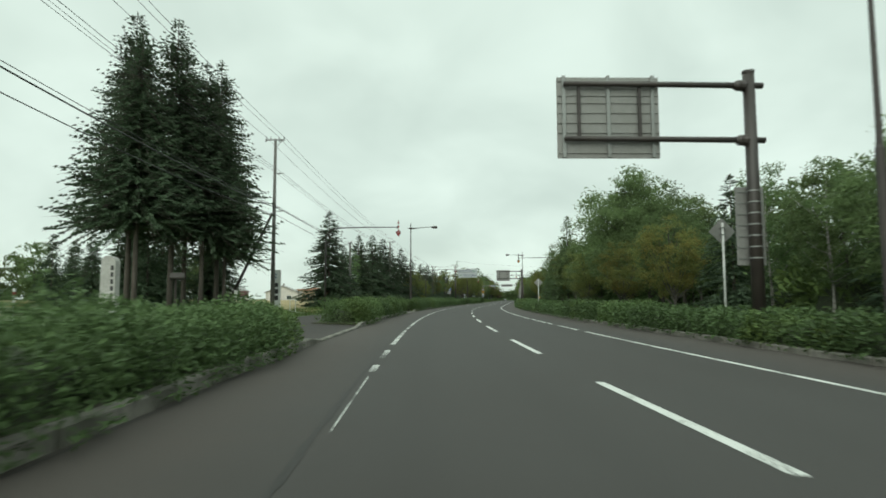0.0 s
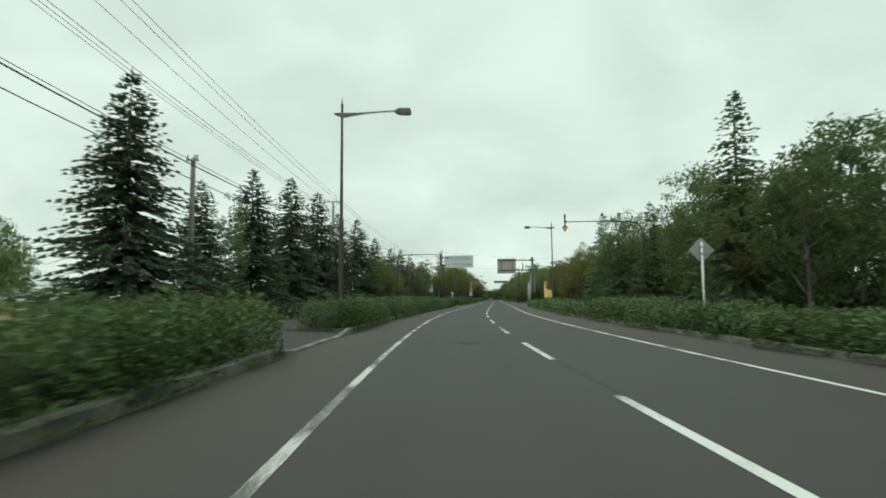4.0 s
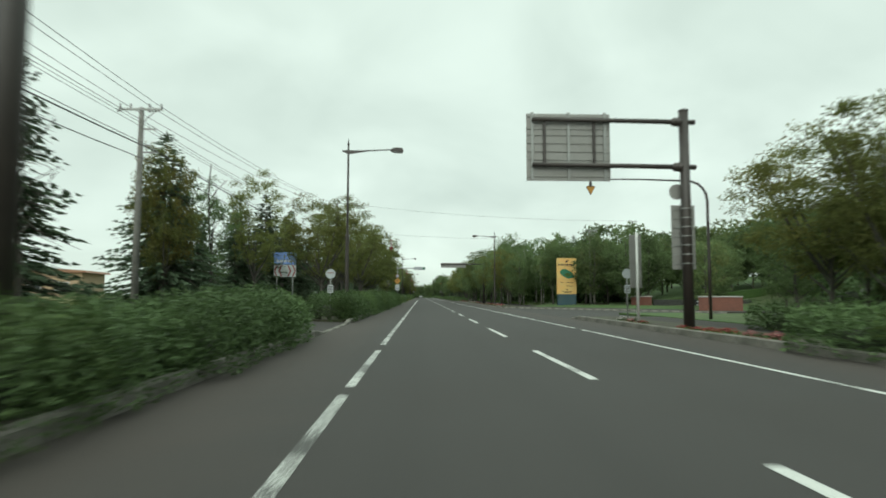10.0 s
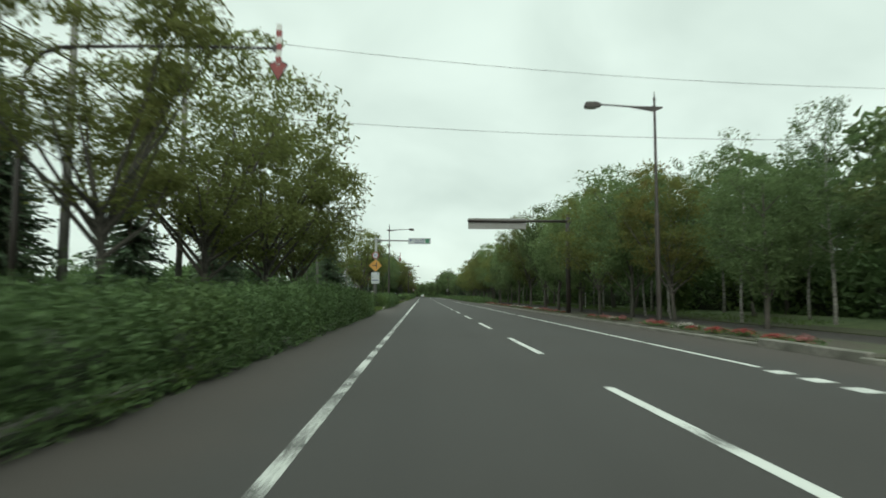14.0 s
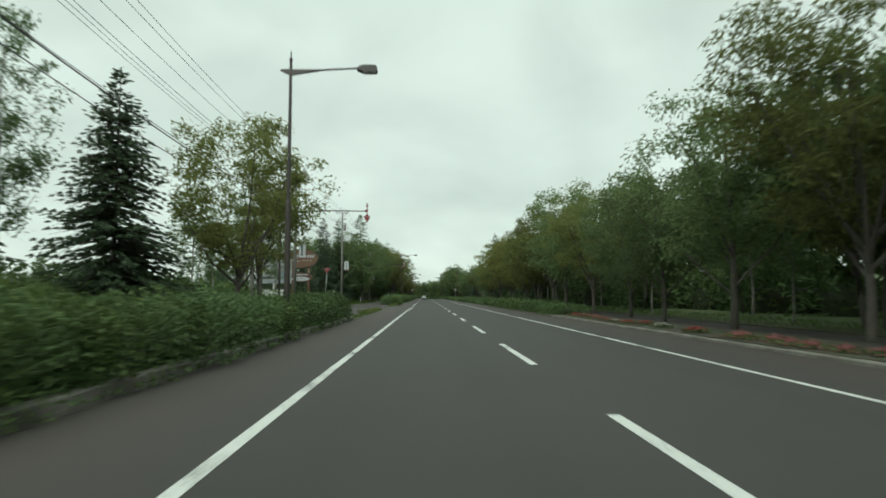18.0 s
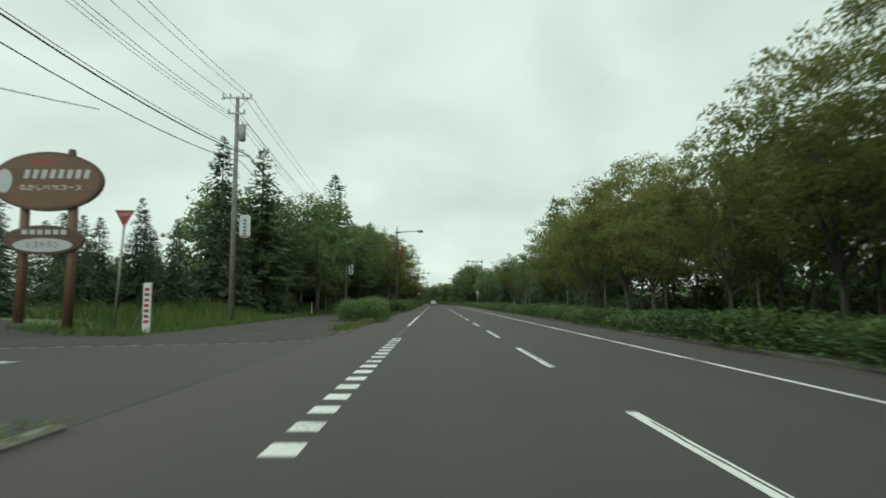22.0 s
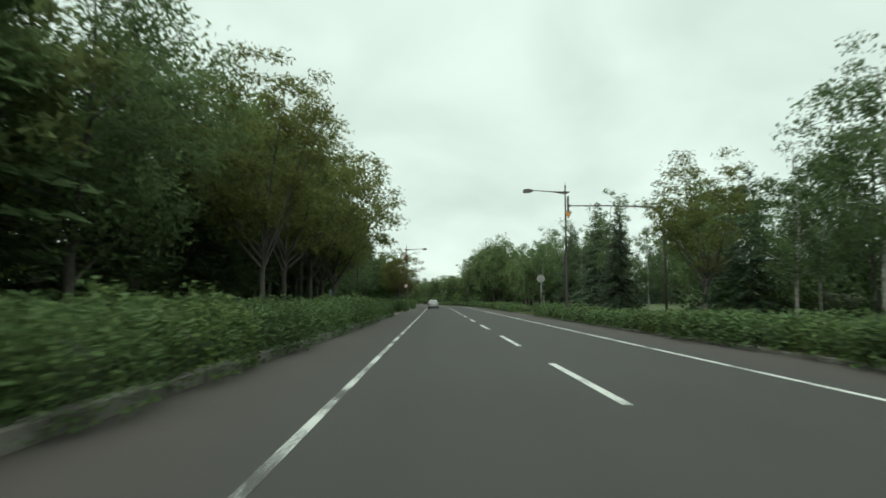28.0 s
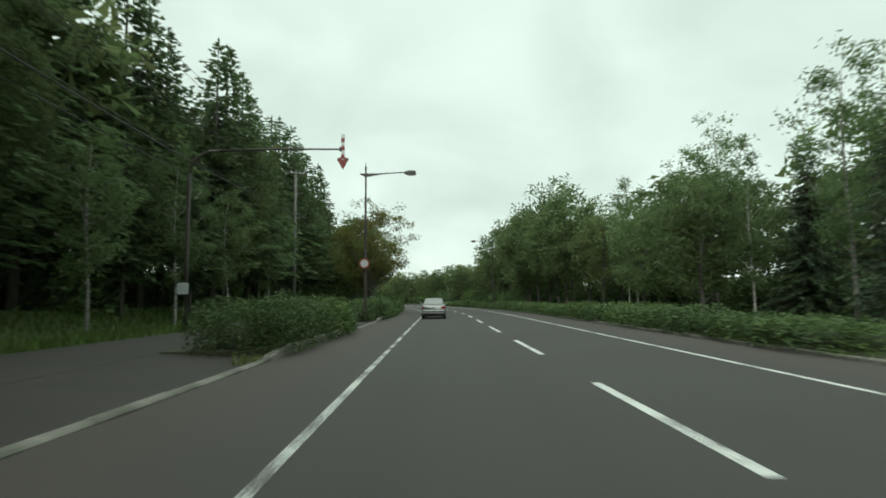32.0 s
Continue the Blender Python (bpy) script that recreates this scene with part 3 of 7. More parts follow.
def lie(u, y):
    """Height of the land beside the road: verges that rise a little, a grassy hill in the park."""
    if -10.7 < u < 12.2:
        return 0.02
    if u < 0:
        knoll = 1.1 * smooth_step(-10.7, -14.4, u) * (1 - smooth_step(-20, -34, u)) * smooth_step(237, 245, y) * (1 - smooth_step(266, 276, y))
        bank = smooth_step(322, 336, y)
        z = 0.02 + (0.55 + 0.4 * bank) * smooth_step(-12.0, -17 + 1.5 * bank, u)
        return z + knoll + 1.2 * smooth_step(-60, -200, u)
    if u < 42 and 174 < y < 202:
        return -0.06
    z = 0.02 + 0.35 * smooth_step(12.2, 17, u)
    return z + 5.5 * smooth_step(24, 75, u) * smooth_step(150, 190, y) + 2.5 * smooth_step(90, 300, u)


def ground():
    us = [-1600, -700, -320, -150, -80, -50, -34, -26, -21, -17, -15, -13.5, -12, -10.7, -9, 9, 12.2, 13.5, 15, 17, 21, 26, 34, 44, 58, 75, 100, 160, 320, 700, 1600]
    ys = [-1500, -600, -250, -120, -60] + list(range(-40, 721, 10)) + [760, 850, 1000, 1300, 2000]
    v = []
    for y in ys:
        for u in us:
            k = 1 if abs(u) < 60 else max(0, 1 - (abs(u) - 60) / 300)
            road = -0.1 if abs(u) <= 9 else 0
            v.append((u + axis(y) * k, y, lie(u, y) + road + (noise.noise(Vector((u * 0.15, y * 0.09, 3))) * 0.12 if not -12.2 < u < 12.2 and not (0 < u < 42 and 174 < y < 202) else 0)))
    n = len(us)
    f = [(j * n + i, j * n + i + 1, (j + 1) * n + i + 1, (j + 1) * n + i) for j in range(len(ys) - 1) for i in range(n - 1)]
    tagged(new("ground", mesh("ground", v, f, GROUND, True)), "rough green meadow ground beside the road", "ground", kind="structure")


def road():
    n = 190
    us = [-4.3, -3.4, -1.9, 0.0, 1.93, 3.8, 5.7, 7.0, 8.1]
    v, f, uv = [], [], []
    for i in range(n + 1):
        y = -50 + 4 * i
        for u in us:
            v.append((u + axis(y), y, 0.0))
            uv.append((u, y))
    k = len(us)
    for i in range(n):
        for j in range(k - 1):
            f.append((i * k + j, i * k + j + 1, (i + 1) * k + j + 1, (i + 1) * k + j))
    me = mesh("road", v, f, ASPH)
    lay = me.uv_layers.new(name="UVMap")
    for lp in me.loops:
        lay.data[lp.index].uv = uv[lp.vertex_index]
    tagged(new("road", me), "grey asphalt two-lane road with faint wheel tracks", "road", kind="structure")


ground()
road()
GAPS_L = [(26.5, 39.8), (65.5, 75.2), (154.5, 164.8), (234.5, 247.6), (276.5, 330.0), (343.5, 360.0), (419.5, 434.4), (447.6, 459.5)]
GAPS_R = [(150.0, 282.0), (420.0, 433.0)]


def inside(gaps, y, pad=0.0):
    return any(a - pad < y < b + pad for a, b in gaps)


def slab(name, label, u0, u1, y0, y1, z0, z1, mat, kind="structure", category="pavement", slope=0.0):
    return tagged(new(name, mesh(name, *strip(u0, u1, y0, y1, z0, z1, 4, slope), mat)), label, category, kind=kind)


for a, b in ((-50, 298.5), (317.5, 700)):
    slab("pavement_left", "dark asphalt footpath behind the roadside hedge", -10.6, -7.0, a, b, -0.3, 0.13, PAVE)
slab("pavement_right", "dark asphalt footpath behind the hedge", 10.9, 13.3, -50, 171, -0.3, 0.12, PAVE)
slab("pavement_right", "worn asphalt footpath along the wood", 10.9, 13.0, 200, 700, -0.3, 0.12, PAVE)
edges = [-50] + [q for g in GAPS_L for q in g] + [700]
for a, b in zip(edges[::2], edges[1::2]):
    slab("planting_bed", "strip of bare soil under the hedge", -7.0, -4.44, a, b, -0.3, 0.17, DIRT, category="soil bed")
for a, b in GAPS_L[:4] + [(276.5, 298.5), (317.5, 330.0)] + GAPS_L[5:]:
    slab("path_crossing", "asphalt apron where the hedge is broken", -7.0, -4.44, a, b, -0.3, 0.126, PAVE, slope=-0.085)
for a, b in ((153.0, 171.0), (233.0, 239.0)):
    slab("apron", "dark asphalt apron beside the footpath", -12.2, -10.6, a, b, -0.3, 0.122, PAVE)
edges = [-50, 171.0, 203.0, 700]
for a, b in zip(edges[::2], edges[1::2]):
    slab("planting_bed", "strip of bare soil under the hedge", 8.27, 10.9, a, b, -0.3, 0.12, DIRT, category="soil bed")
# side road into the wood, and the park entrance
slab("side_road", "asphalt side road meeting the main road", -13, -4.3, 298.5, 317.5, -0.3, 0.12, ASPH, category="road", slope=-0.117)
slab("side_road", "asphalt side road rising between the trees", -18, -13, 298.5, 315.5, -0.3, 0.8, PAVE, category="road", slope=-0.68)
slab("side_road", "asphalt side road leading off behind the signs", -60, -18, 298.5, 315.5, -0.3, 0.8, PAVE, category="road")
slab("park_entrance", "asphalt park entrance off the main road", 8.1, 60, 171, 203, -0.3, 0.003, ASPH, category="road")


def entrance_edge(s):
    """Line of the entrance's far edge: round the corner, then slanting away from the road."""
    if s < 0:
        return 8.15 - 0.05 * s, 202.6 - s * 0.995
    k = min(1, s / 3.0)
    return 8.15 + 0.59 * s * (0.4 + 0.6 * k), 202.6 - 0.81 * s


FOREST = surf("wood_floor", (0.026, 0.027, 0.014), (0.05, 0.05, 0.026), 6, 0.95, 0.5, 0, (0.045, 0.06, 0.02), 0.5, 0.6)
for name, label, category, wide0, wide1, top, mat in (("pavement_entrance", "worn asphalt footpath along the park entrance", "pavement", 0.05, 4.6, 0.1, PAVE), ("lawn", "mown grass round the park map board", "lawn", 4.6, 9.0, 0.125, LAWN)):
    v, f = [], []
    for i in range(18):
        x, y = entrance_edge(i * 1.6)
        for w, z in ((wide0, -0.3), (wide0, top), (wide1, top + (0.02 if wide1 < 5 else 0.25)), (wide1, -0.3)):
            v.append((x + 0.81 * w, y + 0.59 * w, z))
    f = [(4 * i + k, 4 * i + k + 1, 4 * i + k + 5, 4 * i + k + 4) for i in range(17) for k in range(3)] + [(0, 1, 2, 3), (71, 70, 69, 68)]
    tagged(new(name, mesh(name, v, f, mat)), label, category, kind="structure")
edge = tagged(new("kerb_entrance"), "weathered low kerb stones along the park entrance", "kerb", kind="structure")
stone = mesh("kerb_stone", *box(-0.08, 0.08, -0.495, 0.495, -0.3, 0.115, 0.02), surf("pale_kerb_concrete", (0.16, 0.152, 0.135), (0.24, 0.23, 0.2), 7, 0.9, 0.3, 0, (0.07, 0.07, 0.055), 0.9, 0.8, 30))
for i in range(26):
    (x, y), (x2, y2) = entrance_edge(i * 1.0), entrance_edge(i * 1.0 + 0.1)
    part("kerb_stone", stone, edge).matrix_basis = pose(x, y, 0, 0, 0, -math.degrees(math.atan2(x2 - x, y2 - y)))


# ---- kerbs ----
def kerb_stone(near, far):
    """A stone of 2 m; its top runs from one height to the other, rounded towards the road."""
    v, f = box(-0.1, 0.1, -0.992, 0.992, -0.25, 1.0, 0.03)
    top = [(x, y, (near + (far - near) * (y + 0.992) / 1.984) - (1.0 - z)) if z > 0.5 else (x, y, z) for x, y, z in v]
    return mesh("kerb_stone", top, f, KERB)


def kerb(name, u, gaps, none=()):
    k = tagged(new(name), "weathered concrete kerb stones along the road", "kerb", kind="structure")
    tall, low, down, up = kerb_stone(0.22, 0.22), kerb_stone(0.055, 0.055), kerb_stone(0.22, 0.055), kerb_stone(0.055, 0.22)
    rng = random.Random(4)
    y = -20.0
    while y < 520:
        if not inside(none, y):
            here, before, after = inside(gaps, y), inside(gaps, y - 2.0), inside(gaps, y + 2.0)
            me = tall if not here else down if not before else up if not after else low
            q = part("kerb_stone", me, k)
            sunk = 0.12 if u > 0 and y > 206 else 0.06 if u > 0 and y < 120 else 0.0
            q.matrix_basis = at(u + rng.uniform(-0.012, 0.012), y, rng.uniform(-0.014, 0.008) - sunk, rng.uniform(-0.4, 0.4))
        y += 2.0


# ---- rounded corner of the side road ----
def mouth(u):
    """Height of the side road's surface at its mouth."""
    return 0.12 - 0.117 * (u + 13) / 8.7


def rounding(s):
    """Line of the far corner: straight across the mouth, then round into the main road's kerb."""
    if s < 7.6:
        return -13.2 + 0.875 * s, 307.4 + 0.484 * s
    a = math.radians(29 + 61 * min(1, (s - 7.6) / 4.6))
    r = 4.3
    return -6.55 + r * (math.sin(a) - math.sin(math.radians(29))) * 0.98, 311.08 + r * (math.cos(math.radians(29)) - math.cos(a)) + max(0, s - 12.2)


v, f = [], []
for i in range(26):
    u, yy = rounding(i * 0.56)
    for t in (0, 0.25, 0.6, 1):
        v.append((u + axis(yy), yy + (317.6 - yy) * t if yy < 317.5 else 317.6, (mouth(u) + 0.045) * (1 - t) + 0.124 * t))
    v.append((u + axis(yy), yy, -0.3))
for i in range(25):
    q = 5 * i
    f += [(q + k, q + k + 1, q + k + 6, q + k + 5) for k in range(3)] + [(q + 4, q, q + 5, q + 9)]
tagged(new("pavement_corner", mesh("pavement_corner", v, f, PAVE)), "worn asphalt corner of the footpath at the side road", "pavement", kind="structure")
corner = tagged(new("kerb_corner"), "weathered low concrete kerb stones round the corner", "kerb", kind="structure")
stone = mesh("kerb_stone", *box(-0.06, 0.06, -0.296, 0.296, -0.3, 0.03, 0.012), KERB)
for i in range(24):
    (u, yy), (u2, y2) = rounding(i * 0.6), rounding(i * 0.6 + 0.1)
    part("kerb_stone", stone, corner).matrix_basis = pose(u + axis(yy), yy, mouth(min(u, -4.3)), 0, 0, -math.degrees(math.atan2(u2 - u, y2 - yy)))


# ---- road markings ----
def line(name, u, w, y0, y1, mat, label):
    n = max(1, int((y1 - y0) / 3))
    v, f = [], []
    for i in range(n + 1):
        y = y0 + (y1 - y0) * i / n
        v += [(u - w / 2 + axis(y), y, 0.005), (u + w / 2 + axis(y), y, 0.005)]
    f = [(2 * i, 2 * i + 1, 2 * i + 3, 2 * i + 2) for i in range(n)]
    return tagged(new(name, mesh(name, v, f, mat)), label, "road marking", "road markings", "structure")


for k in range(-3, 64):
    line("lane_dash", 1.93, 0.15, 10 * k - 5.1, 10 * k - 0.02, WHITE_LINE, "white dash of the broken centre line")
for a, b in ((-40, 9), (16, 20.3), (21, 22.1), (23.6, 25.6), (27.6, 33.7), (34.2, 35.5), (36.8, 38.2), (39.4, 76)):
    line("edge_line", -1.88, 0.03 if b < 21 else 0.14, a, b, WORN_LINE, "worn white edge line, partly rubbed away")
for a, b in ((76.6, 143.5), (144.2, 150.2), (151.8, 229.5), (230.5, 296.6), (325.5, 349.5), (350.3, 640)):
    line("edge_line", -1.88, 0.12 if a > 340 else 0.15, a, b, WORN_LINE if a < 200 or a > 340 else WHITE_LINE, "white edge line along the shoulder")
line("edge_line", -1.88, 0.11, 315.4, 325.4, FAINT_LINE, "faint edge line, almost rubbed away")
for a, b in ((-40, 35), (36.4, 41), (42.2, 50), (51.5, 159), (160, 170.6), (202.4, 231), (232.3, 640)):
    line("edge_line", 5.53, 0.13, a, b, WHITE_LINE, "thin white edge line on the far side")
for k in range(17):
    line("junction_block", -1.8, 0.33, 297.9 + k, 298.4 + k, WHITE_LINE, "short white block across the side road mouth")
for k in range(31):
    line("junction_block", 5.48, 0.34, 171.4 + 1.0 * k, 171.9 + 1.0 * k, WHITE_LINE, "short white block across the park entrance")
def crack(u, y0, y1, w, seed, z=0.004):
    """A sealed crack: a thin dark wandering band."""
    r = random.Random(seed)
    v, n = [], int((y1 - y0) / 0.25) + 1
    for i in range(n + 1):
        y = y0 + (y1 - y0) * i / n
        c, half = u + axis(y) + r.uniform(-0.012, 0.012), w * r.uniform(0.35, 0.65)
        v += [(c - half, y, z), (c + half, y, z)]
    ob = new("road_crack", mesh("road_crack", v, [(2 * i, 2 * i + 1, 2 * i + 3, 2 * i + 2) for i in range(n)], TAR))
    tagged(ob, "dark tar-filled crack along the centre line", "crack", kind="structure")


for k in range(5, 11):
    crack(2.0, 10 * k + 0.05, 10 * k + 4.9, 0.05 if k == 7 else 0.025, k)
crack(-4.15, -20, 120, 0.03, 40)
crack(-2.02, -20, 27, 0.07, 41)
for k in (7, 8, 9, 10, 30, 31, 32, 33):
    crack(1.95, 10 * k - 5.1, 10 * k - 0.6, 0.022, k + 60, 0.009)
t = thing("manhole_cover", "round cast-iron manhole cover set in the asphalt", "manhole cover")
part("rim", mesh("rim", *tube([(0, 0, -0.05), (0, 0, 0.006)], [0.33, 0.33], 28), TAR), t)
part("lid", mesh("lid", *tube([(0, 0, -0.05), (0, 0, 0.010)], [0.29, 0.285], 28), PAVE), t)
t.matrix_basis = at(0.28, 69.8, 0)
line("stop_line", -9.3, 0.6, 304.8, 305.3, WHITE_LINE, "white stop line on the side road").location.z = 0.075


# ---- hedges ----
BUSHES = [bush(s, 4.6, 2.3, 1.3, 6600, 0.048, True) for s in (1, 2, 3, 4)]
FAR_BUSHES = [bush(s, 4.6, 2.3, 1.3, 3000, 0.074, True) for s in (1, 2, 3)]
THICKETS = [bush(s, 4.3, 2.3, 1.3, 1300, 0.112, True) for s in (5, 6)]


def hedge(u, y, wide, high, z, rng):
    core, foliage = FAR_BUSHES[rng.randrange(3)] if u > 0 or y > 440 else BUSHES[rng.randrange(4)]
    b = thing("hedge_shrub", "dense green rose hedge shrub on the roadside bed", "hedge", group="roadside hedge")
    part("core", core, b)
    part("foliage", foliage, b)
    b.matrix_basis = at(u, y, z, (180 if u > 0 else 0) + rng.uniform(-6, 6)) @ Matrix.Diagonal((wide / 2.3, 1.0, high / 1.3, 1))


def spread(gaps, first, last, step):
    """Places of the shrubs: evenly along every bed, the end ones flush with its ends."""
    ends = [first] + [q for g in gaps for q in g] + [last]
    out = []
    for a, b in zip(ends[::2], ends[1::2]):
        n = max(1, round((b - a - 4.2) / step))
        out += [a + 2.1 + (b - a - 4.2) * i / n for i in range(n + 1)]
    return out


rng = random.Random(7)
for y in spread(GAPS_L, -14.0, 560.0, 3.05):
    high = (1.42 if 165 < y < 236 else 1.2 if y < 28 else 1.25) + 0.08 * math.sin(y * 0.21) + rng.uniform(-0.08, 0.08)
    near = y > 75
    hedge(-5.38 if near else -5.5, y, (2.5 if near else 2.6) + rng.uniform(-0.1, 0.25), high, 0.05, rng)
for a, b in GAPS_L:
    # a second shrub fills out each bed's end
    hedge(-5.5, b + 1.9, 2.3, 1.16 + rng.uniform(-0.05, 0.08), 0.05, rng)
for y in spread(GAPS_R, -10.0, 560.0, 3.1):
    high = (1.0 if y < 200 else 0.85) + 0.12 * math.sin(y * 0.17) + rng.uniform(-0.1, 0.1)
    hedge(9.38, y, 2.8 + rng.uniform(-0.15, 0.25), high, 0.05, rng)
for u, y, w, h in ((12.2, 155.5, 2.0, 1.0), (-6.0, 449.2, 2.2, 1.2), (-5.4, 457.6, 1.8, 0.9)):
    hedge(u, y, w, h, 0.1, rng)

for u, y, w, h in ((-9.4, 278.5, 2.6, 0.8), (-9.0, 282.0, 2.8, 1.0), (-9.4, 285.5, 3.0, 1.1), (-9.8, 289.0, 2.8, 1.05), (-12.0, 286.5, 3.2, 1.2), (-12.4, 290.5, 3.0, 1.1), (-11.8, 281.5, 3.0, 1.1), (-10.6, 292.6, 2.8, 0.9), (-13.2, 294.6, 3.2, 1.0), (-16.0, 295.0, 3.2, 1.1), (-19.0, 295.4, 3.4, 1.2), (-22.0, 296.0, 3.4, 1.2), (-26.0, 296.5, 3.6, 1.3), (-15.0, 290.5, 3.2, 1.1), (-18.5, 291.0, 3.4, 1.2), (-14.5, 252.5, 2.6, 0.7), (-15.5, 256.0, 2.8, 0.8)):
    b = thing("weed_mound", "mound of leafy green weeds beside the path", "weeds", group="roadside weeds")
    part("core", THICKETS[0][0], b)
    part("foliage", THICKETS[0][1], b)
    b.matrix_basis = at(u, y, lie(u, y), rng.uniform(-30, 30)) @ Matrix.Diagonal((w / 2.3, 1.0, h / 1.3, 1))

y = 180.0
while y < 233:
    b = thing("weed_fringe", "low leafy weeds spilling over the kerb below the hedge", "weeds", group="kerb weeds")
    part("core", THICKETS[1][0], b)
    part("foliage", THICKETS[1][1], b)
    b.matrix_basis = at(-4.42, y, 0.0, rng.choice((0, 180)) + rng.uniform(-1, 1)) @ Matrix.Diagonal((rng.uniform(0.75, 0.95) / 2.3, 0.75, rng.uniform(0.28, 0.42) / 1.3, 1))
    y += 2.7

# ---- trees ----
KINDS = {}


def kind_of(name, label, category, meshes, h):
    KINDS[name] = (label, category, meshes, h)


for i in range(3):
    kind_of("spruce%d" % i, "dark green spruce with drooping boughs", "conifer", spruce(20 + i, 11, 6.6, 0.6, SPRUCE_LEAF, SPRUCE_BARK, 0.36, 0.32, twig=0.66, dense=1.45, far=True, ragged=0.12), 11)
for i in range(2):
    kind_of("fir%d" % i, "dense dark green spruce with boughs to the ground", "conifer", spruce(25 + i, 11, 7.0, 0.4, SPRUCE_LEAF, SPRUCE_BARK, 0.32, 0.26, twig=0.56, dense=1.4, ragged=0.13), 11)
for i in range(2):
    kind_of("tall%d" % i, "tall dark fir with a bare lower trunk", "conifer", spruce(30 + i, 18, 9.0, 5.4, SPRUCE_LEAF, SPRUCE_BARK, 0.24, 0.28, trunk_r=0.205, dense=1.6, twig=0.52, ragged=0.2), 18)
for i in range(2):
    kind_of("larch%d" % i, "feathery green larch with level boughs", "conifer", spruce(40 + i, 13, 5.8, 2.2, LARCH_LEAF, BARK, 0.16, 0.36, trunk_r=0.16, dense=1.0, twig=0.6, ragged=0.2), 13)
for i in range(3):
    kind_of("oak%d" % i, "broad-crowned green deciduous tree", "tree", broadleaf(50 + i, 9, 6.6, 1.7, 4800, 0.126, OAK_LEAF, BARK, pieces=150, fill=0.72, plain=True), 9)
for i in range(3):
    kind_of("ash%d" % i, "street tree with feathery yellow-green leaves", "tree", broadleaf(60 + i, 8.6, 6.4, 2.4, 12500, 0.068, ASH_LEAF, BARK, 0.55, 12, 0.74, 0.11, 170, 0.6, plain=True, clump=(0.07, 0.125), vase=True, long=3.0), 8.6)
for i in range(3):
    kind_of("street%d" % i, "tall street tree with an airy yellow-green crown", "tree", broadleaf(160 + i, 10, 5.8, 3.2, 9500, 0.066, ASH_LEAF, BARK, 0.6, 12, 0.6, 0.11, 120, 0.55, plain=True, clump=(0.07, 0.125), vase=True, long=3.0), 10)
for i in range(2):
    kind_of("edge%d" % i, "broad-crowned green tree at the wood's edge", "tree", broadleaf(170 + i, 9, 6.6, 1.9, 13000, 0.082, OAK_LEAF, BARK, 0.5, 11, 0.72, 0.13, 170, plain=True), 9)
for i in range(3):
    kind_of("birch%d" % i, "white-barked birch with a thin airy crown", "tree", broadleaf(70 + i, 10.5, 4.4, 2.6, 5200, 0.078, BIRCH_LEAF, BIRCH, 0.9, 12, 0.5, 0.07, 100, 0.9, plain=True), 10.5)
for i in range(3):
    kind_of("wood%d" % i, "leafy wood tree with a slender trunk", "tree", broadleaf(80 + i, 10, 6.6, 2.7, 4200, 0.138, OAK_LEAF, BARK, 0.8, 8, 0.75, 0.12, 130, plain=True), 10)
for i in range(3):
    kind_of("back%d" % i, "dense leafy tree deep in the wood", "tree", broadleaf(95 + i, 10, 6.8, 1.6, 1800, 0.245, OAK_LEAF, BARK, 0.9, 4, 0.85, 0.12, 100, plain=True), 10)
BARE = broadleaf(210, 10, 3.4, 3.2, 3, 0.05, ASH_LEAF, BARK, 0.9, 16, 0.5, 0.09, 5, vase=False)[0]
NAMES = {"fir": "spruce_tree", "spruce": "spruce_tree", "tall": "fir_tree", "larch": "larch_tree", "oak": "deciduous_tree", "ash": "street_tree", "street": "street_tree", "edge": "deciduous_tree", "birch": "birch_tree", "wood": "wood_tree", "back": "wood_tree"}
VARIANTS = {"fir": 2, "spruce": 3, "tall": 2, "larch": 2, "oak": 3, "ash": 3, "street": 3, "edge": 2, "birch": 3, "wood": 3, "back": 3}


def plant(kind, u, y, h, wide=1.0, z=None, group=""):
    """A tree of that kind and height at a place in the plan."""
    r = random.Random("%s %.2f %.2f" % (kind, u, y))
    label, category, (trunk, crown), full = KINDS["%s%d" % (kind, r.randrange(VARIANTS[kind]))]
    t = thing(NAMES[kind], label, category, group=group)
    part("trunk", trunk, t)
    part("crown", crown, t)
    s = h / full
    t.matrix_basis = pose(u + axis(y), y, lie(u, y) if z is None else z, 0, 0, r.uniform(0, 360)) @ Matrix.Diagonal((s * wide, s * wide, s, 1))


def grove(kinds, u0, u1, y0, y1, spacing, h0, h1, wide=1.0, group="woodland trees"):
    """Trees scattered over a stretch, none too near another."""
    r = random.Random("%s %.1f %.1f" % (kinds, u0, y0))
    y = y0
    while y < y1:
        u = u0 + (u1 - u0) * r.random()
        yy = y + r.uniform(-0.4, 0.4) * spacing
        plant(r.choice(kinds), u, yy, r.uniform(h0, h1), wide * r.uniform(0.9, 1.15), group=group)
        y += spacing * r.uniform(0.75, 1.25)


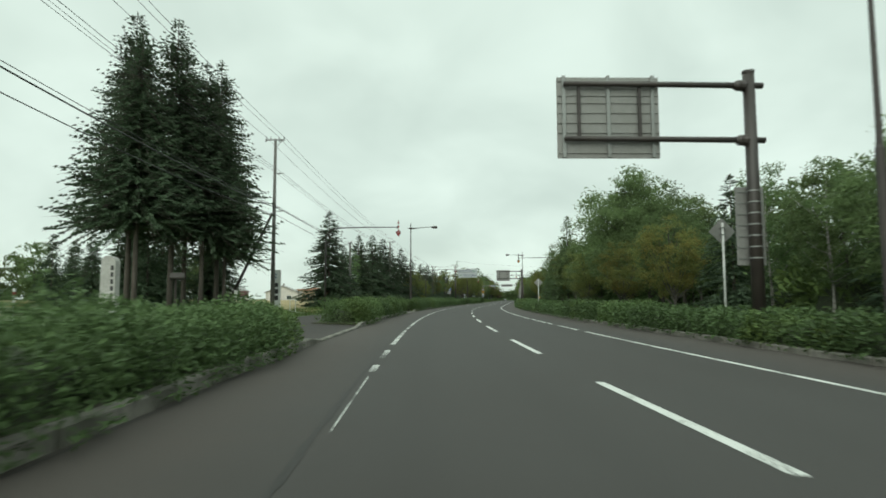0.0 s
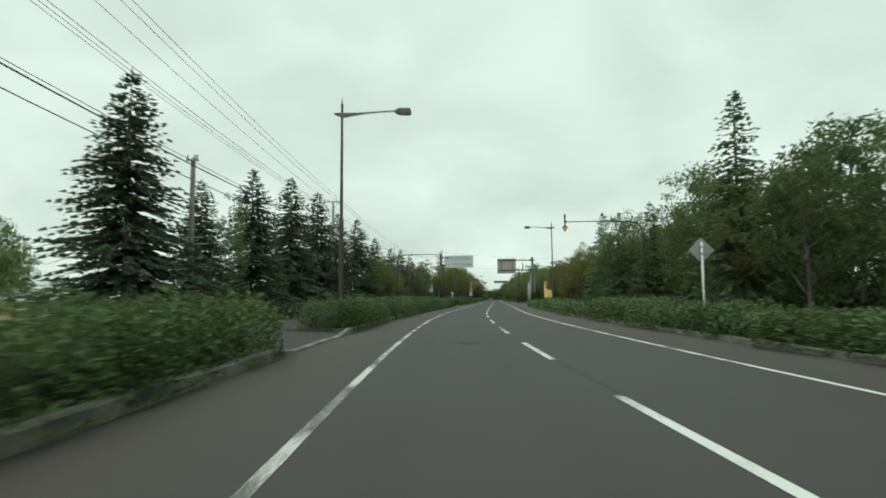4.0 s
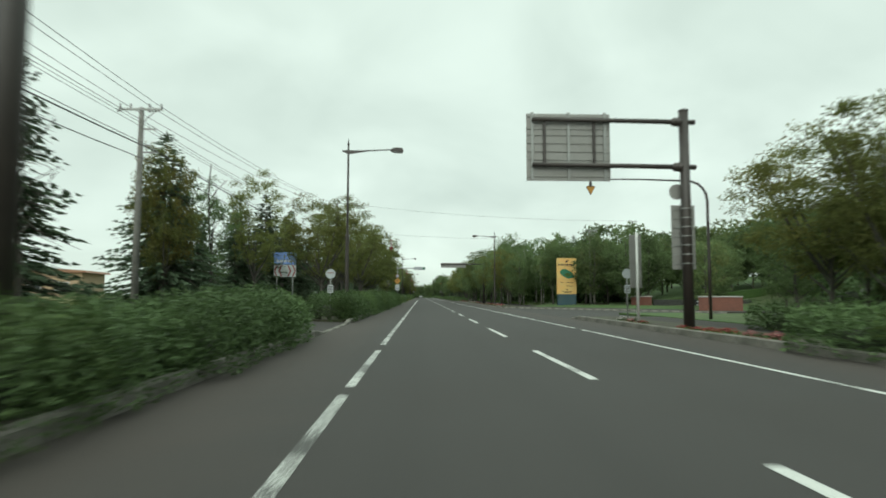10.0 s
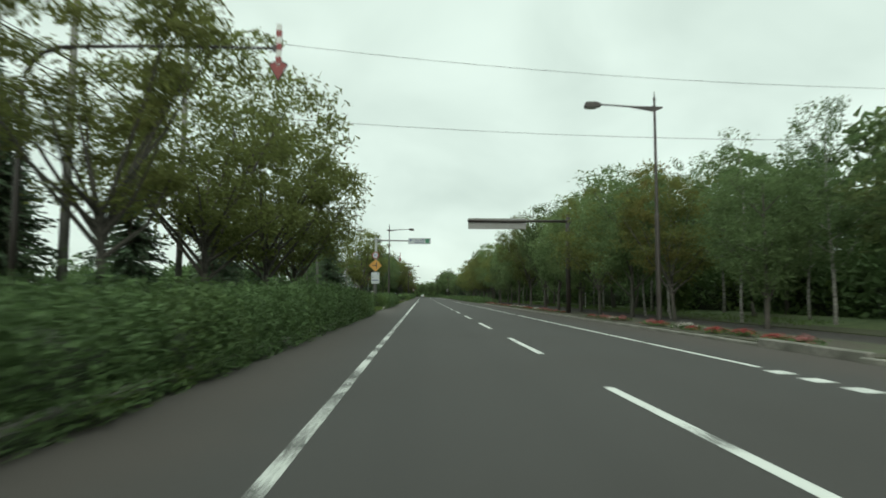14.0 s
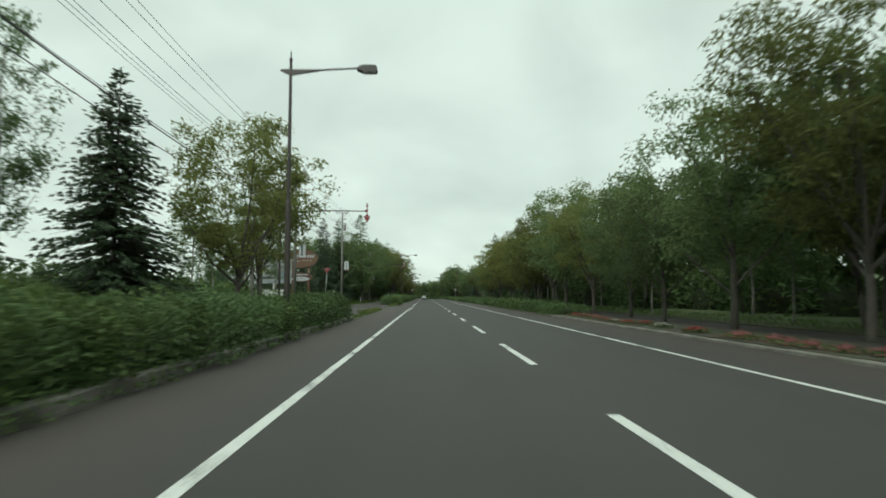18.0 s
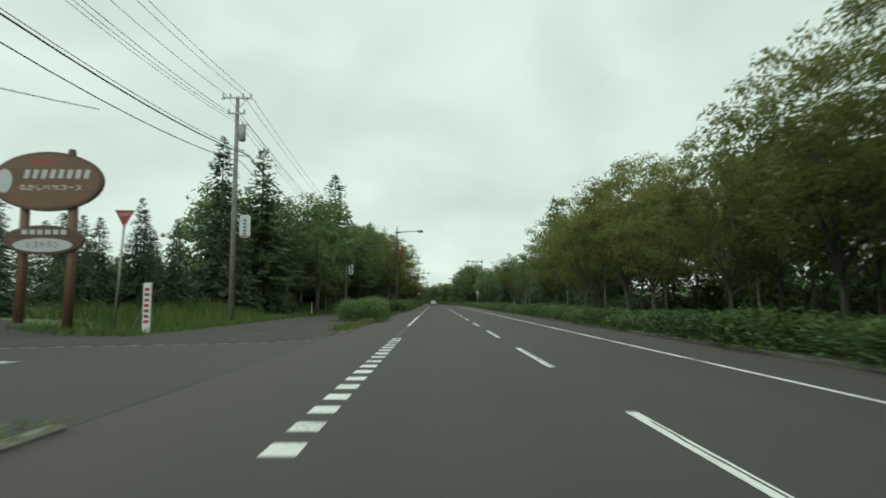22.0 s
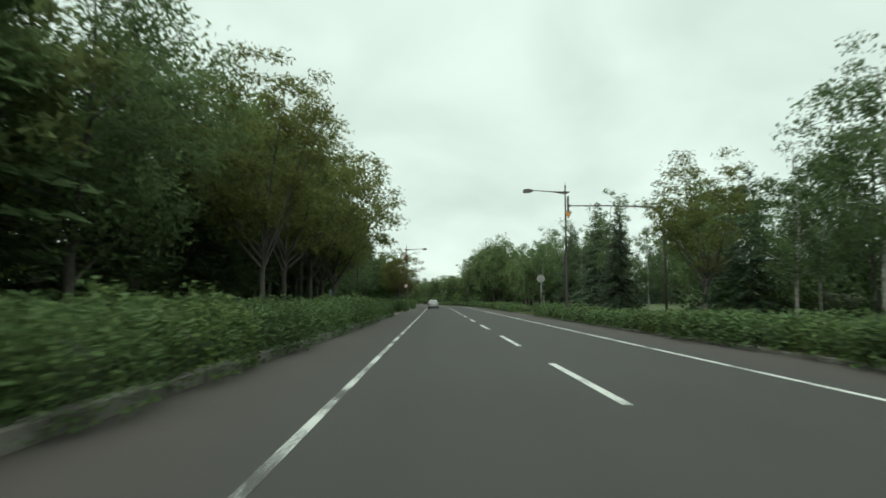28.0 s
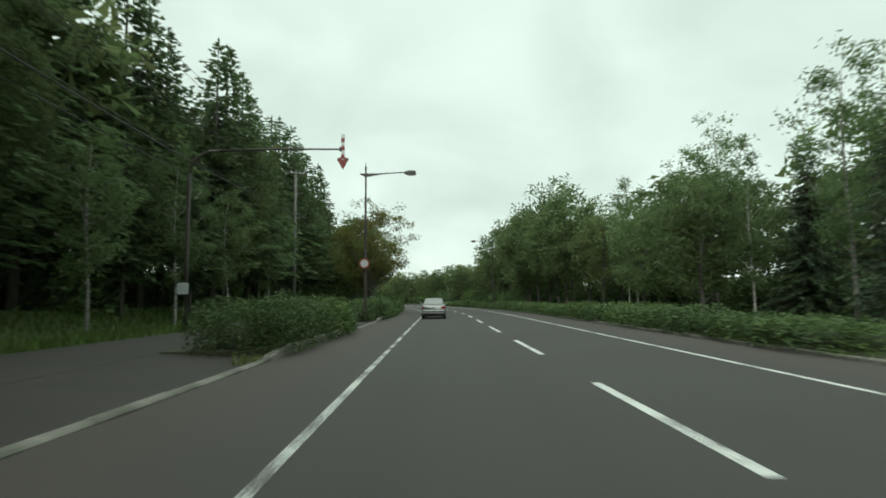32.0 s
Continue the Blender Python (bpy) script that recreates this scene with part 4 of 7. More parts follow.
def understory(u0, u1, y0, y1, step, high):
    """Tall shrubs that close the view under the trees."""
    r = random.Random("%.1f %.1f" % (u0, y0))
    y = y0
    while y < y1:
        # The thicket's core has the shade inside the shrub painted into its colour.
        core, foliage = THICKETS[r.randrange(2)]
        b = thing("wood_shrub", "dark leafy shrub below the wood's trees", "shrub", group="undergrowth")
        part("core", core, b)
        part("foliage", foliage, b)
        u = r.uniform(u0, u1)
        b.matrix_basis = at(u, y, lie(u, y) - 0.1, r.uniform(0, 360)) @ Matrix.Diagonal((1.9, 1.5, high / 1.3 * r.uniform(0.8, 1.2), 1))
        y += step * r.uniform(0.8, 1.2)


# tall firs by the monument, spruces of the first stretch
for x, y, h in ((-18.9, 43.5, 17.5), (-20.8, 46.0, 20), (-18.0, 46.3, 19.4), (-16.4, 47.5, 17), (-16.8, 51.0, 18.5), (-19.3, 51.0, 19), (-15.6, 49.5, 13)):
    plant("tall", x, y, h, 0.9, group="fir clump")
grove(("spruce", "fir"), -46, -29, 60, 76, 2.6, 6.0, 8.0, 1.0, "far trees")
grove(("spruce", "fir"), -27, -19, 53, 62, 1.5, 6.5, 8.5, 1.1, "fir clump")
grove(("back", "spruce", "oak"), -84, -62, 84, 112, 3.2, 8, 11.5, 1.0, "far trees")
grove(("back", "oak"), -52, -40, 92, 112, 4.0, 7, 9, 1.0, "far trees")
understory(-80, -50, 84, 108, 2.2, 4.0)
for x, y, h in ((-14.3, 76, 11.2), (-14.4, 83.6, 7.8), (-14.0, 90.5, 10.0), (-13.4, 97.2, 10.8), (-13.4, 104.8, 11.0), (-13.8, 113.5, 10.2), (-13.5, 121.8, 10.8), (-13.2, 130.6, 9.4), (-13.4, 143.8, 9.2), (-13.2, 152.4, 9.6), (-13.3, 164.6, 9.2), (-14.4, 169.5, 8.0), (-13.2, 175.7, 7.6), (-13.8, 185.5, 9.6), (-14.2, 197, 9.8)):
    plant("fir", x, y, h, 1.15, group="spruces along the path")
for x, y, h in ((-12.2, 168.3, 8.0), (-14.2, 87.2, 7.7), (-16, 100, 8), (-15, 137, 6.8)):
    plant("birch", x, y, h, 0.9)
for x, y, h in ((-12.4, 127, 7.0), (-12.8, 135, 6.6), (-12.2, 140, 5.6)):
    plant("ash", x, y, h, 0.85, group="trees along the path")
grove(("spruce", "birch"), -24, -17, 108, 148, 7, 3, 4.5, 1.0)
grove(("spruce", "birch"), -24, -17, 176, 200, 9, 5.5, 8, 1.0)
for u, y, h in ((-12.5, 142.3, 10.8), (-11.6, 151.5, 8.6), (-12.2, 124.6, 9.0), (-12.2, 167.8, 9.8)):
    t = thing("bare_tree", "thin dying tree with bare grey twigs", "tree")
    part("trunk", BARE, t)
    t.matrix_basis = at(u, y, lie(u, y), 70 * y) @ Matrix.Diagonal((h / 10, h / 10, h / 10, 1))
# street trees past the bus stop
plant("street", -8.3, 178.4, 9.0, 1.3, group="street trees")
plant("street", -11.5, 174.2, 9.6, 0.8)
for u, y, h, w in ((-8.2, 185.2, 8.6, 1.1), (-8.3, 191.8, 11.0, 1.1), (-8.6, 198.0, 8.6, 0.8), (-8.3, 204.7, 10.6, 1.1), (-8.5, 213.0, 11.0, 1.1), (-8.4, 220.3, 11.0, 1.15), (-8.5, 226.8, 10.0, 1.15)):
    plant("street" if y < 206 else "ash", u, y, h, w, group="street trees")
plant("ash", -12.7, 163.2, 8.4, 0.5)
understory(-26, -18, 228, 300, 3.2, 2.0)
grove(("back", "spruce", "spruce"), -60, -34, 245, 300, 3.6, 4, 6, 1.1, "far trees")
grove(("spruce",), -46, -26, 318, 352, 2.2, 5.0, 6.5, 1.0, "young spruces")
for x, y, h in ((-14, 218.8, 8.5), (-15, 211, 9), (-13.5, 228, 6.5), (-16, 203, 9.5), (-14.5, 233, 8), (-15.2, 246.6, 7.4), (-14.5, 203.5, 7.6), (-13.6, 209.5, 7.2)):
    plant("fir", x, y, h, 0.95)
for x, y, h in ((-13.5, 258.2, 9.0), (-13.0, 268.2, 10.2)):
    plant("fir", x, y, h, 1.05)
for x, y, h in ((-9.8, 228.8, 8.8), (-12.0, 250.0, 6.5), (-13.6, 262.2, 9.8)):
    plant("birch", x, y, h)
plant("birch", -12.2, 292.0, 9.5, 0.8)
plant("ash", -8.6, 271.4, 10.2, 1.0, group="street trees")
plant("street", -9.2, 276.2, 10.4, 0.8, group="street trees")
for x, y, h in ((-16.5, 296, 9.5), (-18.5, 305, 12), (-17, 291, 8), (-16.6, 286, 8.5)):
    plant("birch", x, y, h, 1.15)
# young spruces by the side road, then the wood on the left
for x, y, h in ((-19.5, 317, 5.6), (-21, 320.5, 6.0), (-18.8, 324, 5.2), (-17.5, 327.5, 6.6), (-16.5, 330, 5.6), (-23, 316, 5.8), (-25.5, 318, 6), (-28, 321, 5.6), (-16, 336.2, 12.4), (-13.8, 341, 8)):
    plant("spruce", x, y, h, 0.85, group="young spruces")
grove(("spruce",), -26, -17, 262, 292, 3.0, 2.6, 4.2)
for u, y, h in ((-13.0, 343.5, 8.8), (-12.6, 360.3, 8.4)):
    plant("birch", u, y, h, 1.15)
plant("larch", -14.3, 340.5, 13.0, 1.2)
grove(("birch", "wood", "larch"), -15.5, -12.5, 343, 354, 3.6, 7.5, 10.5)
grove(("birch", "wood", "larch"), -16.5, -14.6, 355, 372, 3.0, 6.8, 8.8)
grove(("birch", "wood"), -12.4, -11.6, 356, 363, 4.5, 5.5, 6.8)
plant("wood", -11.2, 347.5, 10.8, 1.4)
plant("larch", -15.2, 380.5, 19.0, 1.35)
plant("fir", -15.8, 363.5, 11.0, 1.0)
plant("larch", -15.4, 371, 13.4, 0.9)
grove(("larch", "wood", "birch"), -20, -16, 341, 372, 6.0, 8.5, 11)
grove(("larch", "wood"), -20, -16, 372, 470, 6.2, 11, 14)
grove(("wood", "edge", "larch"), -14.5, -11.6, 379, 410, 3.4, 11.5, 14)
grove(("back", "spruce"), -29, -22, 356, 480, 9.0, 9, 12)
grove(("spruce",), -24, -17, 320, 345, 5.0, 5.2, 7)
understory(-24, -20, 330, 480, 4.5, 2.8)
understory(-18.5, -16, 372, 480, 7.5, 1.8)
grove(("larch",), -17.0, -14.6, 430, 505, 2.9, 16, 18.5, 1.1)
grove(("wood", "back"), -20.5, -18, 426, 505, 4.6, 13, 16, 1.0)
plant("edge", -12.6, 428.5, 17.4, 0.55)
for u, y, h in ((-14.2, 437.0, 11.0), (-14.0, 446.0, 10.2), (-13.8, 452.5, 11.4), (-14.2, 459.5, 11.8), (-14.2, 466.0, 12.2), (-14.2, 472.5, 12.2), (-14.2, 479.5, 12.0)):
    plant("edge" if int(y) % 2 else "larch", u, y, h, 0.75)
for x, y, h in ((-12.6, 441, 7.8), (-12.2, 447, 8.4), (-12.4, 454, 8), (-12.3, 462, 8.8)):
    plant("birch", x, y, h, 1.1)
plant("ash", -6.4, 475.5, 10.8, 0.95)
plant("ash", -7.4, 481, 9.5, 1.0)
grove(("wood", "oak"), -13, -9, 488, 530, 4.5, 9, 12)
grove(("wood", "oak"), -13, -9, 530, 660, 4.5, 6.5, 8.5)
# far side: hedge trees of the bend
for u, y, h, w in ((12.0, 44.0, 6.2, 1.0), (13.2, 55.5, 9.4, 1.15), (14.5, 59.5, 11.6, 1.05), (15.6, 56.8, 10.4, 1.1), (15.8, 51.5, 8.0, 1.1), (12.4, 66.5, 6.6, 0.9)):
    plant("edge", u, y, h, w)
plant("edge", 13.8, 85.6, 8.9, 0.95)
for u, y, h in ((11.4, 41.5, 5.6), (11.6, 50.5, 5.2), (11.8, 62.0, 6.0)):
    plant("ash", u, y, h, 0.9)
for u, y, h in ((13.4, 28.5, 6.5), (14.0, 33.5, 6.4), (14.5, 38.5, 7.4), (13.6, 24.0, 6.2)):
    plant("wood" if y < 30 else "birch", u, y, h, 1.2)
plant("spruce", 15.5, 30, 9.5)
plant("spruce", 13.2, 39, 7.0)
grove(("edge", "wood"), 14.8, 19, 15, 50, 4.6, 5.6, 6.8, 1.0, "trees behind the far hedge")
grove(("edge", "wood"), 14.5, 19, 52, 86, 4.6, 7.0, 9.0, 1.0, "trees behind the far hedge")
grove(("edge", "wood"), 15.5, 19, 88, 99, 4.6, 4.6, 5.8, 1.0, "trees behind the far hedge")
grove(("edge", "wood"), 14.5, 19, 101, 118, 4.6, 7.0, 9.2, 1.0, "trees behind the far hedge")
grove(("oak", "ash"), 12.8, 14.2, 68, 83, 5.2, 6.4, 8.0, 1.0, "trees behind the far hedge")
grove(("back", "back", "spruce"), 20, 25, 10, 150, 5.6, 7, 9, 1.1)
understory(17, 20, 8, 150, 5.6, 2.6)
for x, y, h in ((14.4, 98.3, 8.5), (13.9, 110.5, 7.5), (14.0, 114.5, 10.0), (13.8, 106.0, 8.8), (14.6, 118.5, 9.0), (12.8, 79.7, 10.8)):
    plant("larch", x, y, h, 1.1)
for x, y, h in ((13.6, 120, 7.2), (14.2, 132.6, 6.8), (14.0, 140.5, 7.0), (14, 147, 5.2), (14.2, 157.0, 7.8), (17, 154.5, 7.2), (13.9, 153.5, 8.0)):
    plant("ash", x, y, h, 1.05)
plant("ash", 14.0, 129.0, 8.5, 0.6)
grove(("oak",), 16, 22, 122, 168, 5.5, 5.0, 6.2, 1.0)
understory(20, 24, 116, 166, 3.4, 2.6)
# park: lawn trees and the wooded hill
for u, y, h in ((24, 187, 6.8), (27, 192, 7.2), (33, 190, 7.5), (30, 197, 7), (37, 186, 7.8), (40, 193, 8), (44, 200, 8)):
    plant("oak", u, y, h, 1.0, group="park trees")
grove(("back",), 36, 60, 165, 255, 4.2, 9, 11.5, 1.2, "park trees")
grove(("back",), 60, 90, 160, 265, 6.0, 8, 11, 1.4, "park trees")
for u, y, h in ((19, 203.5, 8.0), (22, 201.5, 8.6), (25.5, 204, 8.4), (18.2, 211, 7.4)):
    plant("oak", u, y, h, 1.0, group="park trees")
prng = random.Random(11)
for k in range(16):
    u = 16.5 + 3.0 * k
    plant("oak", u, 208 + prng.uniform(-2, 4), prng.uniform(7.4, 8.8), 1.0, group="park trees")
    plant("back", u + 1.5, 218 + prng.uniform(-3, 4), prng.uniform(8.5, 10.5) - (2.0 if k < 4 else 0), 1.1, group="park trees")
understory(17, 30, 218, 232, 1.2, 3.0)
for u, y, h in ((13.3, 217.2, 9.0), (12.4, 226.5, 9.4), (15.2, 232.5, 9.8), (12.2, 222.4, 8.6), (14.8, 213.6, 9.0)):
    plant("birch", u, y, h, 1.0)
# wood on the far side: edge trees one by one, then the rows behind
for u, y, h in ((12.0, 213.2, 6.8), (11.6, 220.8, 8.0), (11.2, 225.5, 8.8), (11.0, 230.5, 8.8), (10.9, 235.5, 9.0), (10.8, 241.4, 8.6), (11.4, 249.3, 10.5), (11.2, 258.6, 10.6), (11.1, 265.0, 9.6), (11.0, 271.5, 7.6), (11.2, 277.0, 7.8), (11.2, 284.0, 9.2), (11.3, 291.5, 10.4), (11.8, 298.5, 10.8), (11.6, 304.0, 10.0)):
    plant("edge" if int(y) % 2 else "ash", u, y, h, 0.95, group="trees along the wood's edge")
for u, y, h in ((12.0, 307.6, 9.2), (12.2, 311.4, 10.0), (12.2, 318.6, 8.6), (12.4, 327.0, 10.2), (12.7, 333.0, 11.2), (12.0, 343.0, 10.8), (11.9, 352.1, 9.8)):
    plant("ash", u, y, h, 1.0, group="trees along the wood's edge")
grove(("wood", "birch"), 14, 17, 208, 224, 3.8, 6.6, 8.0)
grove(("wood", "birch"), 14, 17, 224, 242, 3.8, 8.5, 10.5)
grove(("wood", "birch"), 14, 17, 242, 262, 4.4, 10.0, 12.5)
grove(("wood", "birch"), 14, 17, 264, 283, 4.4, 7.4, 8.8)
grove(("wood", "birch"), 14, 17, 285, 300, 4.4, 9.5, 11.0)
grove(("wood", "birch"), 14, 17, 300, 319, 4.4, 7.8, 9.4)
grove(("wood", "birch"), 14.5, 17, 320, 333, 4.0, 8.0, 9.4)
grove(("wood", "birch"), 14.5, 17, 334, 346, 4.0, 8.8, 10.4)
grove(("wood", "birch"), 14, 17, 346, 372, 4.4, 10.0, 12.6)
grove(("back", "back", "spruce"), 19, 23, 226, 300, 5.2, 9.5, 12)
grove(("back", "back", "spruce"), 19, 23, 300, 334, 5.2, 8, 10)
grove(("back", "spruce"), 19, 23, 334, 378, 10.0, 9.5, 12)
grove(("back",), 25, 29, 215, 322, 6.0, 10, 12)
understory(18, 21, 215, 332, 5.0, 2.8)
understory(18, 21, 334, 378, 5.0, 1.2)
for u, y, h in ((13.8, 364, 13.8), (15, 369.5, 12.0), (14.4, 376, 9.0)):
    plant("larch", u, y, h, 1.1)
for u, y, h in ((13.0, 381.5, 8.4), (14.5, 386.8, 10.6), (14.0, 391, 8.0), (13.0, 397.4, 9.4)):
    plant("birch" if y < 395 else "street", u, y, h, 1.2)
grove(("birch", "birch", "spruce", "wood"), 15, 19, 378, 414, 3.0, 6.4, 9.0)
grove(("birch", "spruce"), 17, 22, 414, 446, 5.0, 6.4, 8.6)
grove(("back", "spruce"), 21, 27, 378, 412, 4.0, 7.5, 9.5)
grove(("back", "spruce"), 30, 38, 412, 480, 3.6, 7.5, 9.5)
understory(18, 22, 378, 412, 5.0, 2.2)
for u, y, h in ((16, 423.2, 11.6), (16, 444.2, 12.0), (15.5, 454.5, 12.2), (16.4, 436.5, 9.4), (14.6, 468, 11)):
    plant("birch", u, y, h, 1.0)
for u, y, h in ((14.4, 416.0, 8.6), (16.6, 430.0, 11.4), (16.4, 441.0, 10.4), (18, 450, 9)):
    plant("fir", u, y, h, 0.85)
grove(("oak", "wood", "birch"), 13.0, 16.5, 448, 478, 3.2, 7.5, 10)
grove(("oak", "wood"), 12.0, 16, 480, 520, 3.4, 12, 14.5, 0.9)
grove(("oak", "wood"), 12.5, 17, 520, 660, 4.4, 8, 10.5, 1.0)
grove(("back",), 18, 26, 450, 520, 5.0, 8.5, 11, 1.2)
grove(("back",), 18, 26, 520, 660, 5.0, 7, 9, 1.2)
understory(13, 18, 500, 660, 6.0, 2.6)
understory(18, 22, 450, 500, 4.0, 2.4)
# end of the road: the wood closes the bend
grove(("back", "wood"), -36, -14, 510, 700, 5.0, 7.5, 10, 1.2)
understory(-14, -9, 486, 640, 6.0, 2.6)
for u, y, h in ((-8.5, 394.5, 13.0), (-8.6, 399.8, 13.4), (-8.5, 405.0, 13.4)):
    plant("street", u, y, h, 1.05, group="street trees")
plant("ash", -8.8, 415.5, 13.8, 1.05, group="street trees")
plant("ash", -10.9, 421.0, 14.6, 1.1, group="street trees")
grove(("wood", "edge"), -16, -14.2, 411, 429, 3.6, 14.5, 16.5)


# ---- street furniture ----
def words(string, size, mat, parent, x, y, z, wide=None, name="lettering", turn=0.0):
    """Flat letters of the built-in font, standing up and facing the traffic."""
    c = bpy.data.curves.new(name, "FONT")
    c.body, c.size, c.align_x, c.align_y, c.extrude = string, size, "CENTER", "CENTER", 0.002
    c.resolution_u = 2
    ob = bpy.data.objects.new(name, c)
    scene.collection.objects.link(ob)
    dg = bpy.context.evaluated_depsgraph_get()
    me = bpy.data.meshes.new_from_object(ob.evaluated_get(dg))
    bpy.data.objects.remove(ob)
    me.materials.clear()
    me.materials.append(mat)
    co = np.array([v.co[:] for v in me.vertices]) if len(me.vertices) else np.zeros((1, 3))
    k = wide / max(0.01, np.ptp(co[:, 0])) if wide else 1.0
    return part(name, me, parent, "", pose(x, y, z, 90, 0, turn) @ Matrix.Diagonal((k, 1, 1, 1)))


def bar(parent, x0, x1, y, z0, z1, mat, name="text_bar"):
    """A plain bar in place of writing."""
    return part(name, mesh(name, *box(x0, x1, y - 0.004, y, z0, z1), mat), parent)


def street_lamp(side):
    """A lamp post with a finial, a tapered bracket and a flat head; side 1 reaches to +x."""
    t = thing("street_lamp", "brown steel street lamp with a long bracket and finial", "street lamp", group="street lamps")
    part("base_post", mesh("base_post", *tube([(0, 0, 0), (0, 0, 4.6), (0, 0, 4.68)], [0.105, 0.1, 0.075], 12), DARK_STEEL), t)
    part("inspection_cover", mesh("inspection_cover", *box(-0.05, 0.05, -0.115, -0.1, 0.9, 1.3, 0.004), DARK_STEEL), t)
    part("upper_post", mesh("upper_post", *tube([(0, 0, 4.68), (0, 0, 9.35)], [0.07, 0.05], 10), DARK_STEEL), t)
    part("finial", mesh("finial", *tube([(0, 0, 9.35), (0, 0, 9.5), (0, 0, 9.62), (0, 0, 9.7), (0, 0, 9.95)], [0.05, 0.045, 0.065, 0.03, 0.008], 8), DARK_STEEL), t)
    s = side
    part("bracket", mesh("bracket", *prism([(-0.36 * s, 9.22), (0, 9.05), (0.5 * s, 9.14), (1.0 * s, 9.22), (1.0 * s, 9.27), (0.4 * s, 9.26), (0, 9.27), (-0.3 * s, 9.26)][::s], -0.05, 0.05), DARK_STEEL), t)
    part("arm", mesh("arm", *tube([(0.9 * s, 0, 9.245), (1.6 * s, 0, 9.29), (2.35 * s, 0, 9.33)], [0.04, 0.036, 0.034], 8), DARK_STEEL), t)
    prof = [(2.28, 9.27), (2.45, 9.2), (2.72, 9.17), (2.98, 9.19), (3.0, 9.27), (2.96, 9.4), (2.6, 9.42), (2.4, 9.38)]
    head = part("lamp_head", mesh("lamp_head", *prism([(x * s, z) for x, z in prof][::s], -0.15, 0.15), DARK_STEEL), t)
    part("lens", mesh("lens", *box(min(2.5 * s, 2.95 * s), max(2.5 * s, 2.95 * s), -0.12, 0.12, 9.15, 9.185, 0.01), LAMP_GLASS), head, "grey glass lens")
    return t


lamp_l, lamp_r = street_lamp(1), street_lamp(-1)
lamp_l.matrix_basis = at(-4.95, 76.5, 0.12)
for y, z in ((-15, 0), (167.8, 0), (263.6, -0.1), (361.9, 0.1), (455.8, -0.4), (548, 0)):
    copy_thing(lamp_l, at(-4.85, y, z))
lamp_r.matrix_basis = at(9.15, 119.1, -0.02)
for u, y, z in ((9.2, 24.0, 0), (9.05, 216.0, 0.1), (8.65, 409.2, -0.2), (8.7, 503, 0)):
    copy_thing(lamp_r, at(u, y, z))


def arrow_pole(side, mat):
    """A snow-season edge marker: a bent pole with an arrow hung over the road's edge. side -1 stands left."""
    t = thing("edge_marker", "bent steel pole with a striped arrow over the road edge", "road marker", group="edge markers")
    s = -side
    pts = [(0, 0, 0), (0, 0, 3.0), (0, 0, 6.35)] + [(s * (1.0 - 1.0 * math.cos(radians(a))), 0, 6.35 + 1.0 * math.sin(radians(a))) for a in (20, 40, 60, 80)] + [(s * 1.2, 0, 7.36)]
    part("pole", mesh("pole", *tube(pts, [0.085, 0.08, 0.07, 0.066, 0.064, 0.062, 0.06, 0.058], 10), DARK_STEEL, True), t)
    part("arm", mesh("arm", *tube([(s * 1.2, 0, 7.36), (s * 3.6, 0, 7.42), (s * 6.1, 0, 7.4)], [0.052, 0.042, 0.034], 8), DARK_STEEL, True), t)
    part("clamp", mesh("clamp", *box(s * 6.05 - 0.05, s * 6.05 + 0.05, -0.05, 0.05, 7.32, 7.48, 0.01), DARK_STEEL), t)
    rod = part("rod", mesh("rod", *box(s * 6.15 - 0.062, s * 6.15 + 0.062, -0.03, 0.03, 6.95, 8.02, 0.008), WHITE if side < 0 else BLACK), t)
    for k in range(3):
        z = 7.86 - 0.34 * k
        part("stripe", mesh("stripe", *box(s * 6.15 - 0.066, s * 6.15 + 0.066, -0.034, 0.034, z - 0.17, z), RED if side < 0 else BLACK), rod)
    head = part("arrow_head", mesh("arrow_head", *prism([(s * 6.15 - 0.21, 6.98), (s * 6.15, 6.6), (s * 6.15 + 0.21, 6.98), (s * 6.15 + 0.1, 7.04), (s * 6.15 - 0.1, 7.04)], -0.03, 0.03), mat), t)
    part("arrow_rim", mesh("arrow_rim", *prism([(s * 6.15 - 0.24, 7.0), (s * 6.15, 6.56), (s * 6.15 + 0.24, 7.0), (s * 6.15 + 0.11, 7.07), (s * 6.15 - 0.11, 7.07)], -0.015, 0.015), BLACK), head)
    return t


mark_l, mark_r = arrow_pole(-1, RED), arrow_pole(1, YELLOW)
mark_l.matrix_basis = at(-10.5, 59.0, 0)
for y in (132.8, 205.8, 286.0, 359.6, 444.2):
    copy_thing(mark_l, at(-10.52, y, 0))
mark_r.matrix_basis = at(14.35, 100.0, 0)
for y in (22.0, 165.9, 405.2):
    copy_thing(mark_r, at(14.1, y, 0))


